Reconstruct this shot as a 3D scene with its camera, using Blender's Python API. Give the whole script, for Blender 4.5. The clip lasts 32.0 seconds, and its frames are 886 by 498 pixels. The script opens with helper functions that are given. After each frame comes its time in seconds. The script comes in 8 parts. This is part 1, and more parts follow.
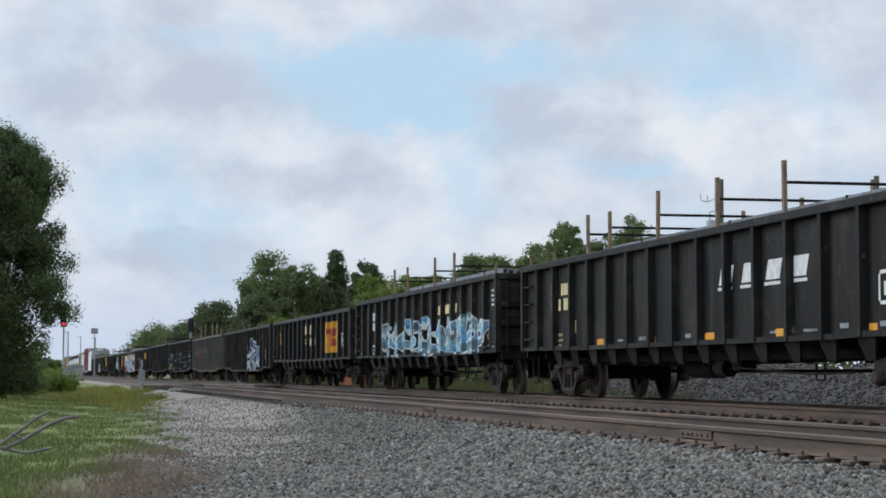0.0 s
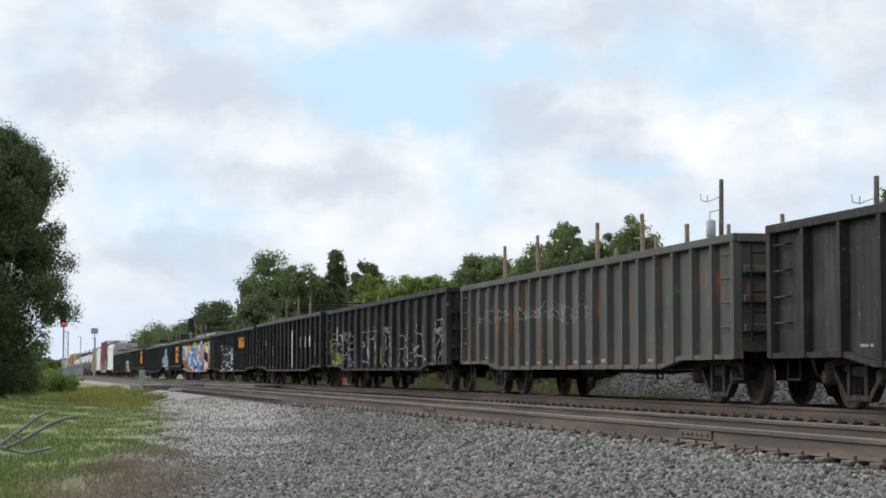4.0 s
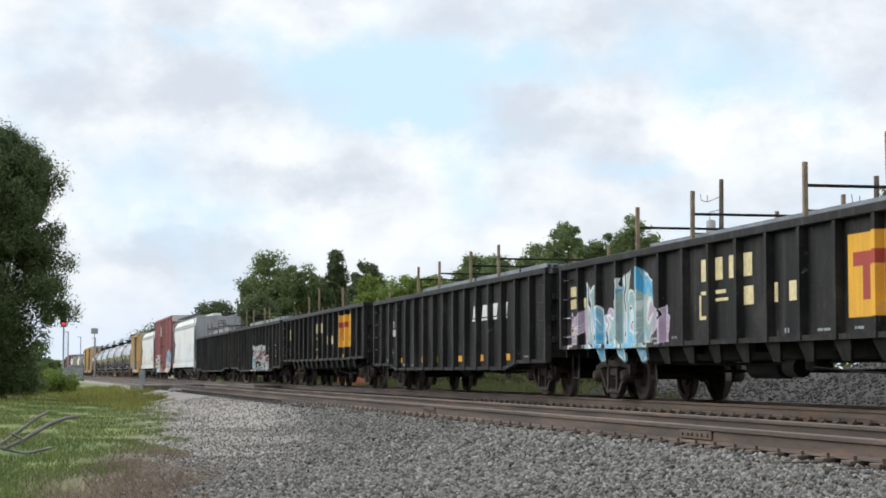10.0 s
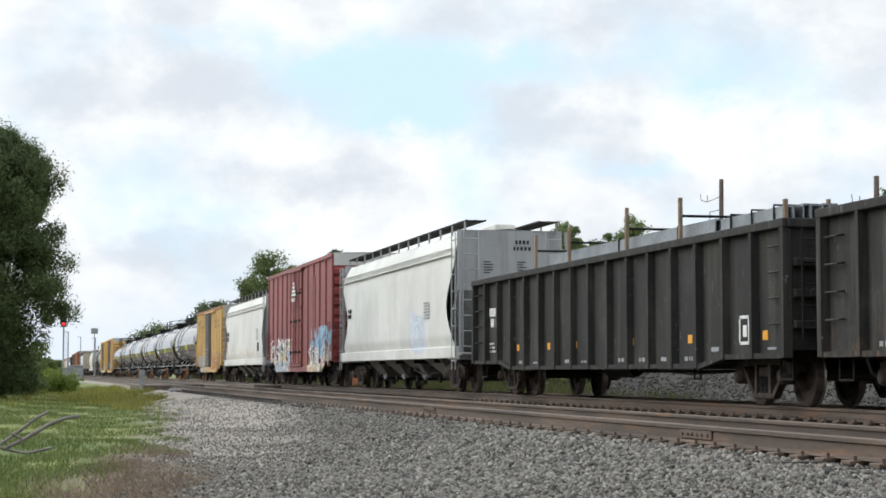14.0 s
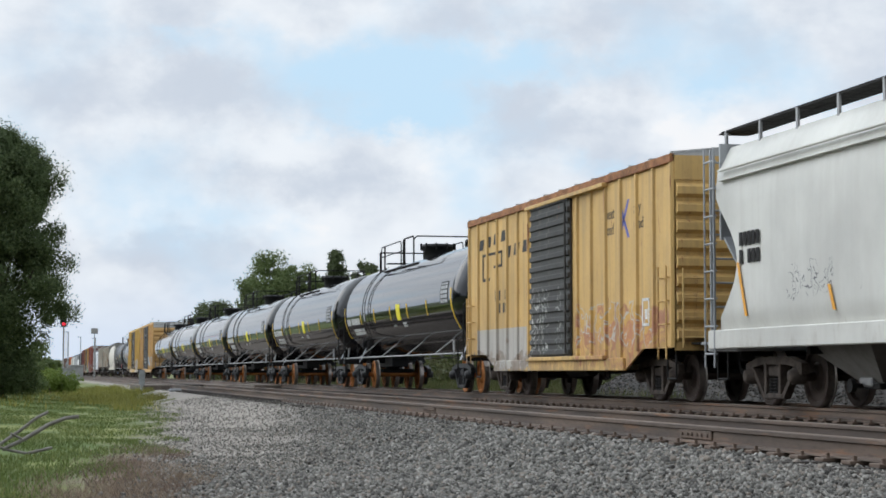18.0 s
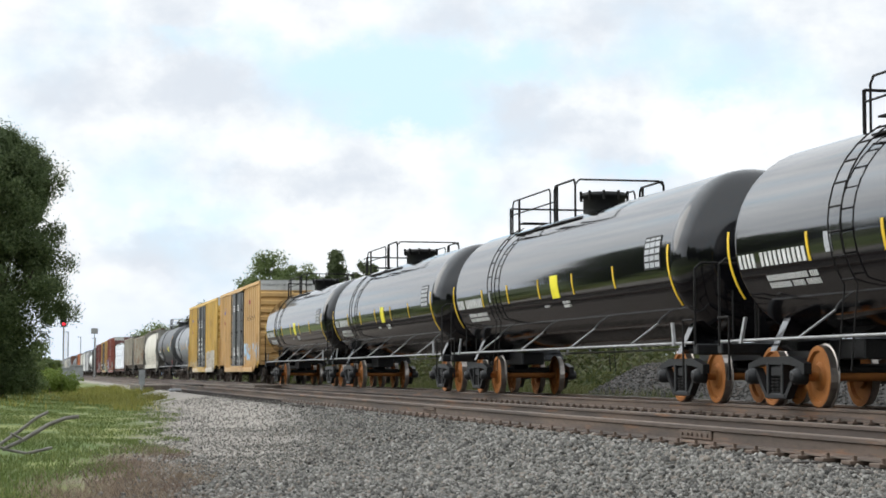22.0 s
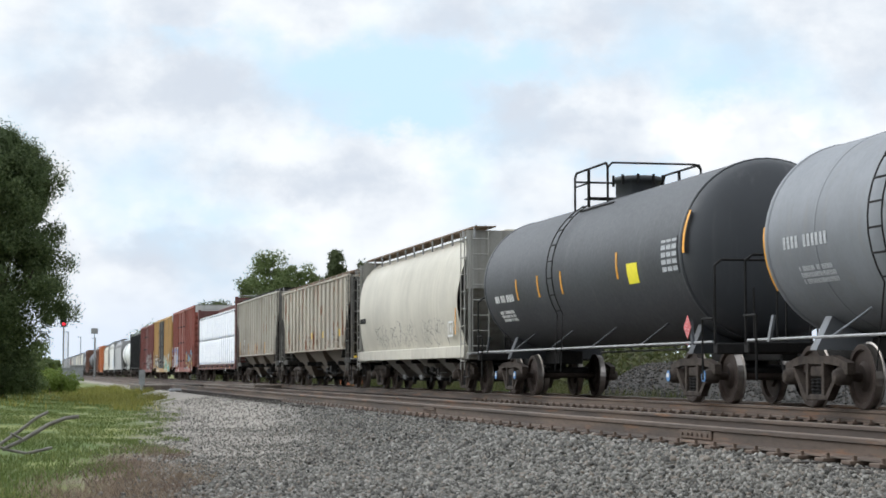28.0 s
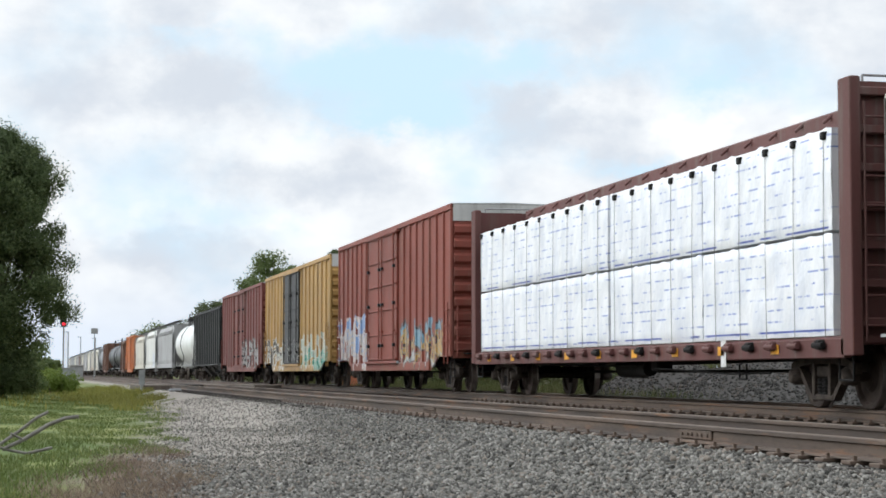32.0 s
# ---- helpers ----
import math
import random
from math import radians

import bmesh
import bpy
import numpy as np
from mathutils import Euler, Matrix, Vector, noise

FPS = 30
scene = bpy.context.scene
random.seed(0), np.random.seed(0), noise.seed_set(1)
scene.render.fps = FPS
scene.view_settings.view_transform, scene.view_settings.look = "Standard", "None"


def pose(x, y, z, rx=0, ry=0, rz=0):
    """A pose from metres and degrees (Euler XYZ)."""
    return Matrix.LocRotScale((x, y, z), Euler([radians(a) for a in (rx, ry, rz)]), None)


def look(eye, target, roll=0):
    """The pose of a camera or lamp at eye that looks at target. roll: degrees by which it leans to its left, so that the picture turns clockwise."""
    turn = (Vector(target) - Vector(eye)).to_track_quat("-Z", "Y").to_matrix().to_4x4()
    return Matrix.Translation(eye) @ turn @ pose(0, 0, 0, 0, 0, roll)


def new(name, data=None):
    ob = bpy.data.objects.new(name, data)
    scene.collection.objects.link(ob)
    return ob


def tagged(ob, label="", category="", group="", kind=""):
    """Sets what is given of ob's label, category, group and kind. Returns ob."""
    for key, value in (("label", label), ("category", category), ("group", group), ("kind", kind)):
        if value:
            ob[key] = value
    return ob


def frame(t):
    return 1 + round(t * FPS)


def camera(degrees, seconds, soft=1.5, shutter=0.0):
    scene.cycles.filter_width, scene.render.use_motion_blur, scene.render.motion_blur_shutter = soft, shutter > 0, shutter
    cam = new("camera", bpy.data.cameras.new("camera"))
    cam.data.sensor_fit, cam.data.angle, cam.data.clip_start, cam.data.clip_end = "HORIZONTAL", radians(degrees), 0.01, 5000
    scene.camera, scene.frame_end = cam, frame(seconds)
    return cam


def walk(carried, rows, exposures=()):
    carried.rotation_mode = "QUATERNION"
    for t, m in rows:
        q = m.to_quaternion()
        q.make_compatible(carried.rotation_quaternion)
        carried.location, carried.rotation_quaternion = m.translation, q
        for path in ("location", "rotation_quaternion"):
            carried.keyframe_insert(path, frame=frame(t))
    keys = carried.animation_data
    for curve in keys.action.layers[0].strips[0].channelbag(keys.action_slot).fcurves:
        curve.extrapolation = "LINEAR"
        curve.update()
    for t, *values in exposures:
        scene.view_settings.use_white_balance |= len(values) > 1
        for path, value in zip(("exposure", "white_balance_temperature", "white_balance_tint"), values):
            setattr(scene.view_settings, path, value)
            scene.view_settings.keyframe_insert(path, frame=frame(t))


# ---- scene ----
# World: +Y runs along the track away from the camera, +X across it, rail tops at z = 0.
THETA = 12.41
EYE = (0.0, 0.0, 0.52)
SIDE_X, CAR_X = 10.74, 12.29          # near face of the cars, middle of their track
NEAR_TRACK_X = 7.28                   # middle of the empty track
cam = camera(26.26, 32.0, 1.7)
AIM = (math.sin(radians(THETA)), math.cos(radians(THETA)), math.tan(radians(3.73)))
CAM_POSE = look(EYE, (AIM[0] * 50, AIM[1] * 50, EYE[2] + AIM[2] * 50))
walk(cam, [(0.0, CAM_POSE), (32.0, CAM_POSE)],
     [(0.0, -0.80, 6250, 10), (1.0, -0.70, 6300, 10), (2.0, -0.62, 6400, 10), (3.0, -0.55, 6500, 10), (5.5, -0.47, 6600, 10), (9.0, -0.45, 6650, 10),
      (14.0, -0.36, 6850, 10), (16.5, -0.54, 6600, 10), (18.5, -0.62, 6500, 10), (20.0, -0.36, 6800, 10), (24.0, -0.32, 6850, 10), (28.0, -0.43, 6650, 10), (32.0, -0.43, 6750, 10)])


def travel(t):
    """How far the train has rolled at t seconds."""
    return 1.04 * (18.278 * t - 0.00838 * (t - 16) ** 2 + 0.000429 * (t - 16) ** 3)


def spot(deg, dist):
    """Ground place at a bearing from the track's direction."""
    return dist * math.sin(radians(deg)), dist * math.cos(radians(deg))


# ---- world and sun ----
SUN_AZ, SUN_EL = 300.0, 26.0          # degrees from +Y clockwise; left of the camera and ahead


def make_world():
    w = bpy.data.worlds.new("sky")
    scene.world = w
    w.use_nodes = True
    t = w.node_tree
    t.nodes.clear()
    nd = lambda k: t.nodes.new(k)
    ln = t.links.new
    co = nd("ShaderNodeTexCoord")
    sky = nd("ShaderNodeTexSky")
    sky.sky_type, sky.sun_disc = "NISHITA", False
    sky.sun_elevation, sky.sun_rotation = radians(SUN_EL), radians(SUN_AZ)
    sky.dust_density, sky.air_density = 1.2, 1.0
    sk = nd("ShaderNodeMixRGB")
    sk.blend_type, sk.inputs[0].default_value = "MULTIPLY", 1.0
    sk.inputs[2].default_value = (0.11, 0.12, 0.125, 1)
    ln(sky.outputs[0], sk.inputs[1])
    sep = nd("ShaderNodeSeparateXYZ")
    ln(co.outputs["Generated"], sep.inputs[0])

    def math_(op, a, b=None, c=None):
        m = nd("ShaderNodeMath")
        m.operation = op
        for k, v in enumerate((a, b, c)):
            if v is None:
                continue
            if isinstance(v, (int, float)):
                m.inputs[k].default_value = v
            else:
                ln(v, m.inputs[k])
        return m.outputs[0]
    # bearing and height of the view ray, in degrees
    az = math_("MULTIPLY", math_("ARCTAN2", sep.outputs[0], sep.outputs[1]), 57.2958)
    el = math_("MULTIPLY", math_("ARCSINE", sep.outputs[2]), 57.2958)
    pv = nd("ShaderNodeCombineXYZ")
    ln(az, pv.inputs[0])
    ln(math_("MULTIPLY", el, 1.35), pv.inputs[1])

    def noise_(scale, detail, rough, off, dist=0.0):
        mp = nd("ShaderNodeMapping")
        mp.inputs["Location"].default_value = off
        ln(pv.outputs[0], mp.inputs[0])
        n = nd("ShaderNodeTexNoise")
        n.inputs["Scale"].default_value, n.inputs["Detail"].default_value = scale, detail
        n.inputs["Roughness"].default_value = rough
        n.inputs["Distortion"].default_value = dist
        ln(mp.outputs[0], n.inputs["Vector"])
        return n.outputs[0]

    def ramp(v, a, b):
        m = nd("ShaderNodeMapRange")
        m.interpolation_type = "SMOOTHSTEP"
        m.inputs[1].default_value, m.inputs[2].default_value = a, b
        ln(v, m.inputs[0])
        return m.outputs[0]

    def mix(f, a, b):
        m = nd("ShaderNodeMixRGB")
        ln(f, m.inputs[0])
        for k, v in ((1, a), (2, b)):
            if isinstance(v, tuple):
                m.inputs[k].default_value = (*v, 1)
            else:
                ln(v, m.inputs[k])
        return m.outputs[0]

    def rough_(v, scale, off, amount):
        return math_("MULTIPLY_ADD", math_("SUBTRACT", noise_(scale, 6.0, 0.6, off), 0.5), amount, v)
    az_w, el_w = rough_(az, 0.55, (1.0, 4.0, 2.0), 4.4), rough_(el, 0.55, (9.0, 2.0, 5.0), 2.6)

    def blobs(rows):
        """Soft cloud masses at bearing, height, half width, half height, weight."""
        total = None
        for a, e, ra, re, w in rows:
            q = math_("ADD", math_("POWER", math_("DIVIDE", math_("SUBTRACT", az_w, a), ra), 2.0), math_("POWER", math_("DIVIDE", math_("SUBTRACT", el_w, e), re), 2.0))
            g = math_("MULTIPLY", math_("EXPONENT", math_("MULTIPLY", q, -1.0)), w)
            total = g if total is None else math_("ADD", total, g)
        return total
    big = noise_(0.17, 5.0, 0.50, (3.1, 1.7, 0.4))
    med = noise_(0.40, 6.0, 0.55, (7.3, 2.2, 1.9))
    open_ = blobs([(10.4, 9.2, 3.6, 0.9, 0.30), (11.0, 7.8, 2.6, 0.6, 0.30), (15.5, 9.3, 2.4, 0.6, 0.20), (20.6, 8.4, 1.2, 0.7, 0.18), (18.2, 6.1, 1.4, 0.4, 0.20),
                   (4.6, 10.0, 2.0, 0.6, 0.20), (6.4, 4.6, 2.0, 0.8, 0.12), (2.6, 5.2, 1.2, 1.0, 0.08)])
    puff = blobs([(20.2, 7.1, 1.5, 1.2, 0.30), (23.6, 7.2, 1.5, 0.9, 0.30), (12.6, 6.2, 1.8, 0.7, 0.26), (3.6, 5.0, 1.6, 0.8, 0.26), (7.6, 4.2, 2.0, 0.7, 0.26),
                  (0.6, 5.6, 1.2, 1.6, 0.24), (13.5, 4.0, 2.5, 0.8, 0.2), (6.0, 6.6, 2.2, 0.6, 0.12)])
    grey = blobs([(15.4, 7.6, 1.7, 1.1, 0.30), (8.6, 5.7, 2.4, 0.7, 0.2), (4.6, 8.6, 3.0, 1.0, 0.2), (3.8, 3.6, 2.4, 0.7, 0.24), (16.0, 10.6, 4.0, 0.8, 0.16), (22.0, 9.6, 3.0, 0.9, 0.12), (1.5, 8.0, 1.5, 0.8, 0.14)])
    cover = ramp(math_("SUBTRACT", big, open_), 0.18, 0.52)
    lit = math_("SUBTRACT", math_("ADD", med, puff), grey)
    shade = ramp(lit, 0.22, 0.76)
    cloud = mix(shade, (0.63, 0.70, 0.80), (0.885, 0.935, 0.99))
    cloud = mix(math_("MULTIPLY", ramp(math_("ADD", puff, math_("MULTIPLY", med, 0.35)), 0.36, 0.44), 0.75), cloud, (0.97, 0.98, 1.0))
    col = mix(cover, mix(ramp(med, -0.6, 0.3), sk.outputs[0], (0.58, 0.80, 0.99)), cloud)
    hz = ramp(sep.outputs[2], 0.0, 0.06)
    col = mix(hz, (0.71, 0.81, 0.96), col)
    # thin cloud grows brighter towards the zenith
    up = nd("ShaderNodeMapRange")
    up.interpolation_type = "SMOOTHSTEP"
    for k, v in ((1, 10.0), (2, 26.0), (3, 1.48), (4, 2.15)):
        up.inputs[k].default_value = v
    ln(el, up.inputs[0])
    # and towards the sun behind it
    toward = nd("ShaderNodeVectorMath")
    toward.operation = "DOT_PRODUCT"
    ln(co.outputs["Generated"], toward.inputs[0])
    a_, e_ = radians(SUN_AZ), radians(SUN_EL)
    toward.inputs[1].default_value = (math.sin(a_) * math.cos(e_), math.cos(a_) * math.cos(e_), math.sin(e_))
    glow = math_("MULTIPLY_ADD", ramp(toward.outputs["Value"], 0.50, 0.92), 1.2, 1.0)
    bg = nd("ShaderNodeBackground")
    ln(math_("MULTIPLY", up.outputs[0], glow), bg.inputs[1])
    ln(col, bg.inputs[0])
    out = nd("ShaderNodeOutputWorld")
    ln(bg.outputs[0], out.inputs[0])


make_world()
sun = new("sun", bpy.data.lights.new("sun", "SUN"))
sun.data.energy, sun.data.angle, sun.data.color = 1.0, radians(40), (1.0, 0.96, 0.90)
_az, _el = radians(SUN_AZ), radians(SUN_EL)
sun.matrix_world = look((math.sin(_az) * math.cos(_el) * 60, math.cos(_az) * math.cos(_el) * 60, math.sin(_el) * 60), (0, 0, 0))


# ---- materials ----
class Nodes:
    """Small wrapper that adds nodes to one material."""

    def __init__(self, name):
        self.mat = bpy.data.materials.new(name)
        self.mat.use_nodes = True
        self.t = self.mat.node_tree
        self.bsdf = self.t.nodes["Principled BSDF"]
        self.co = self.t.nodes.new("ShaderNodeTexCoord").outputs["Object"]

    def node(self, kind, **props):
        n = self.t.nodes.new(kind)
        return n

    def put(self, socket, v):
        if isinstance(v, (int, float)):
            socket.default_value = v
        elif isinstance(v, tuple):
            socket.default_value = (*v, 1) if len(v) == 3 and socket.type == "RGBA" else v
        else:
            self.t.links.new(v, socket)

    def math(self, op, a, b=0.0, c=0.0):
        n = self.node("ShaderNodeMath")
        n.operation = op
        for k, v in enumerate((a, b, c)):
            self.put(n.inputs[k], v)
        return n.outputs[0]

    def scaled(self, vec, s, off=(0, 0, 0)):
        n = self.node("ShaderNodeMapping")
        self.put(n.inputs[0], vec)
        n.inputs["Scale"].default_value, n.inputs["Location"].default_value = s, off
        return n.outputs[0]

    def noise(self, scale, detail=3.0, vec=None, rough=0.55):
        n = self.node("ShaderNodeTexNoise")
        self.put(n.inputs["Vector"], self.co if vec is None else vec)
        n.inputs["Scale"].default_value, n.inputs["Detail"].default_value = scale, detail
        n.inputs["Roughness"].default_value = rough
        return n

    def voronoi(self, vec, feature="F1", rnd=1.0):
        n = self.node("ShaderNodeTexVoronoi")
        n.feature = feature
        n.inputs["Scale"].default_value = 1.0
        n.inputs["Randomness"].default_value = rnd
        self.put(n.inputs["Vector"], vec)
        return n

    def step(self, v, a, b):
        n = self.node("ShaderNodeMapRange")
        n.interpolation_type = "SMOOTHSTEP"
        self.put(n.inputs[0], v)
        n.inputs[1].default_value, n.inputs[2].default_value = a, b
        return n.outputs[0]

    def mix(self, f, a, b, mode="MIX"):
        n = self.node("ShaderNodeMixRGB")
        n.blend_type = mode
        self.put(n.inputs[0], f), self.put(n.inputs[1], a), self.put(n.inputs[2], b)
        return n.outputs[0]

    def palette(self, v, colours):
        n = self.node("ShaderNodeValToRGB")
        n.color_ramp.interpolation = "CONSTANT"
        e = n.color_ramp.elements
        while len(e) < len(colours):
            e.new(0.5)
        for k, c in enumerate(colours):
            e[k].position = k / len(colours)
            e[k].color = (*c, 1)
        self.put(n.inputs[0], v)
        return n.outputs[0]

    def bump(self, height, strength, dist=0.01):
        n = self.node("ShaderNodeBump")
        n.inputs["Strength"].default_value, n.inputs["Distance"].default_value = strength, dist
        self.put(n.inputs["Height"], height)
        self.put(self.bsdf.inputs["Normal"], n.outputs[0])

    def done(self, colour, rough, metal=0.0, spec=None):
        self.put(self.bsdf.inputs["Base Color"], colour)
        self.put(self.bsdf.inputs["Roughness"], rough)
        self.put(self.bsdf.inputs["Metallic"], metal)
        self.bsdf.inputs["Specular IOR Level"].default_value = 0.3
        if spec is not None:
            self.bsdf.inputs["Specular IOR Level"].default_value = spec
        return self.mat


def dim(c, k):
    return tuple(v * k for v in c)


def graffiti(m, colour, spec):
    """Sprayed lettering on a stretch (y0, y1, z0, z1) of a car's side: swelling letter shapes with outlines, or lines alone."""
    y0, y1, z0, z1, inks, edge_ink, letter, style, seed = spec
    if style == "block":
        sep = m.node("ShaderNodeSeparateXYZ")
        m.put(sep.inputs[0], m.co)
        yy, zz = sep.outputs[1], sep.outputs[2]
        yy = m.math("ADD", yy, m.math("MULTIPLY", m.math("SUBTRACT", zz, z0), letter))
        inside = m.math("MINIMUM", m.math("MINIMUM", m.math("SUBTRACT", yy, y0), m.math("SUBTRACT", y1, yy)),
                        m.math("MINIMUM", m.math("SUBTRACT", zz, z0), m.math("SUBTRACT", z1, zz)))
        return m.mix(m.math("MULTIPLY", m.step(inside, 0.0, 0.015), 0.95), colour, inks[0])
    warp = m.noise(0.9 / letter, 2.0, m.scaled(m.co, (1, 1, 1), (seed, seed * 2, 0)))
    sep, ws = m.node("ShaderNodeSeparateXYZ"), m.node("ShaderNodeSeparateXYZ")
    m.put(sep.inputs[0], m.co), m.put(ws.inputs[0], warp.outputs["Color"])
    wx = m.math("SUBTRACT", ws.outputs[0], 0.5)
    wz = m.math("SUBTRACT", ws.outputs[1], 0.5)
    rawy, rawz = sep.outputs[1], sep.outputs[2]
    y = m.math("MULTIPLY_ADD", wx, 1.9 * letter, rawy)
    z = m.math("MULTIPLY_ADD", wz, 1.7 * letter, rawz)
    my, mz = m.math("MULTIPLY_ADD", wx, 0.8, rawy), m.math("MULTIPLY_ADD", wz, 0.7, rawz)
    inside = m.math("MINIMUM", m.math("MINIMUM", m.math("SUBTRACT", my, y0), m.math("SUBTRACT", y1, my)),
                    m.math("MINIMUM", m.math("SUBTRACT", mz, z0), m.math("SUBTRACT", z1, mz)))
    mask = m.step(inside, 0.0, 0.05)
    step_y = m.math("DIVIDE", y, letter)
    tall = z1 - z0
    cut = -0.45 if style == "fill" else -0.12
    # one letter a cell: a bowl, a stem and a bar, each set by the cell's own chance
    cell = m.node("ShaderNodeTexWhiteNoise")
    cell.noise_dimensions = "1D"
    m.put(cell.inputs["W"], m.math("ADD", m.math("FLOOR", step_y), seed * 1.7))
    ch = m.node("ShaderNodeSeparateXYZ")
    m.put(ch.inputs[0], cell.outputs["Color"])
    u = m.math("SUBTRACT", m.math("FRACT", step_y), 0.5)
    v = m.math("DIVIDE", m.math("SUBTRACT", z, (z0 + z1) / 2), tall)
    vr = m.math("MULTIPLY", m.math("SUBTRACT", v, m.math("MULTIPLY_ADD", ch.outputs[0], 0.44, -0.22)), 1.35)
    bowl = m.math("ABSOLUTE", m.math("SUBTRACT", m.math("SQRT", m.math("ADD", m.math("MULTIPLY", u, u), m.math("MULTIPLY", vr, vr))), 0.29))
    stem = m.math("ABSOLUTE", m.math("SUBTRACT", u, m.math("MULTIPLY_ADD", m.math("GREATER_THAN", ch.outputs[1], 0.5), 0.58, -0.29)))
    stem = m.math("MAXIMUM", stem, m.math("SUBTRACT", m.math("ABSOLUTE", v), 0.36))
    bar = m.math("ABSOLUTE", m.math("SUBTRACT", v, m.math("MULTIPLY_ADD", ch.outputs[2], 0.7, -0.35)))
    bar = m.math("MAXIMUM", bar, m.math("SUBTRACT", m.math("ABSOLUTE", u), 0.3))
    away = m.math("MINIMUM", m.math("MINIMUM", bowl, stem), bar)
    field = m.math("ADD", m.math("MULTIPLY", m.math("SUBTRACT", 0.135, away), 6.0), cut)
    near = m.math("ABSOLUTE", m.math("SUBTRACT", field, cut))
    line = m.math("SUBTRACT", 1.0, m.step(near, 0.13, 0.22))
    if style == "outline":
        thin = m.math("SUBTRACT", 1.0, m.step(near, 0.08, 0.15))
        parts = m.step(m.noise(0.8, 1, m.scaled(m.co, (1, 1, 0.2), (0, seed, 0))).outputs[0], 0.42, 0.5)
        return m.mix(m.math("MULTIPLY", m.math("MULTIPLY", thin, mask), parts), colour, edge_ink)
    wn = m.node("ShaderNodeTexWhiteNoise")
    wn.noise_dimensions = "1D"
    m.put(wn.inputs["W"], m.math("ADD", m.math("FLOOR", step_y), seed))
    shift = m.math("MULTIPLY", m.math("SUBTRACT", z, z0), 0.75 / max(0.5, z1 - z0))
    band = m.math("FRACT", m.math("ADD", m.math("MULTIPLY", wn.outputs[0], 0.40), shift))
    body = inks[:-1] if len(inks) > 2 else inks
    fill = m.palette(band, body)
    inner = m.math("SUBTRACT", 1.0, m.step(m.math("ABSOLUTE", m.math("SUBTRACT", field, cut + 0.45)), 0.04, 0.10))
    fill = m.mix(m.math("MULTIPLY", inner, 0.7), fill, dim(body[-1], 1.25))
    fill = m.mix(m.math("MULTIPLY", m.noise(7, 4).outputs[0], 0.35), fill, dim(body[0], 0.55))
    back = m.mix(m.step(m.noise(0.5, 2, m.scaled(m.co, (1, 1, 1), (0, seed, 0))).outputs[0], 0.46, 0.5), inks[-1], dim(inks[1], 0.8)) if style == "fill" else inks[-1]
    lettered = m.step(field, cut - 0.04, cut + 0.04)
    col = m.mix(lettered, back, fill)
    col = m.mix(line, col, edge_ink)
    if style == "loose":
        cover = m.math("MAXIMUM", lettered, line)
        mask = m.math("MULTIPLY", mask, cover)
    return m.mix(m.math("MULTIPLY", mask, 0.94), colour, col)


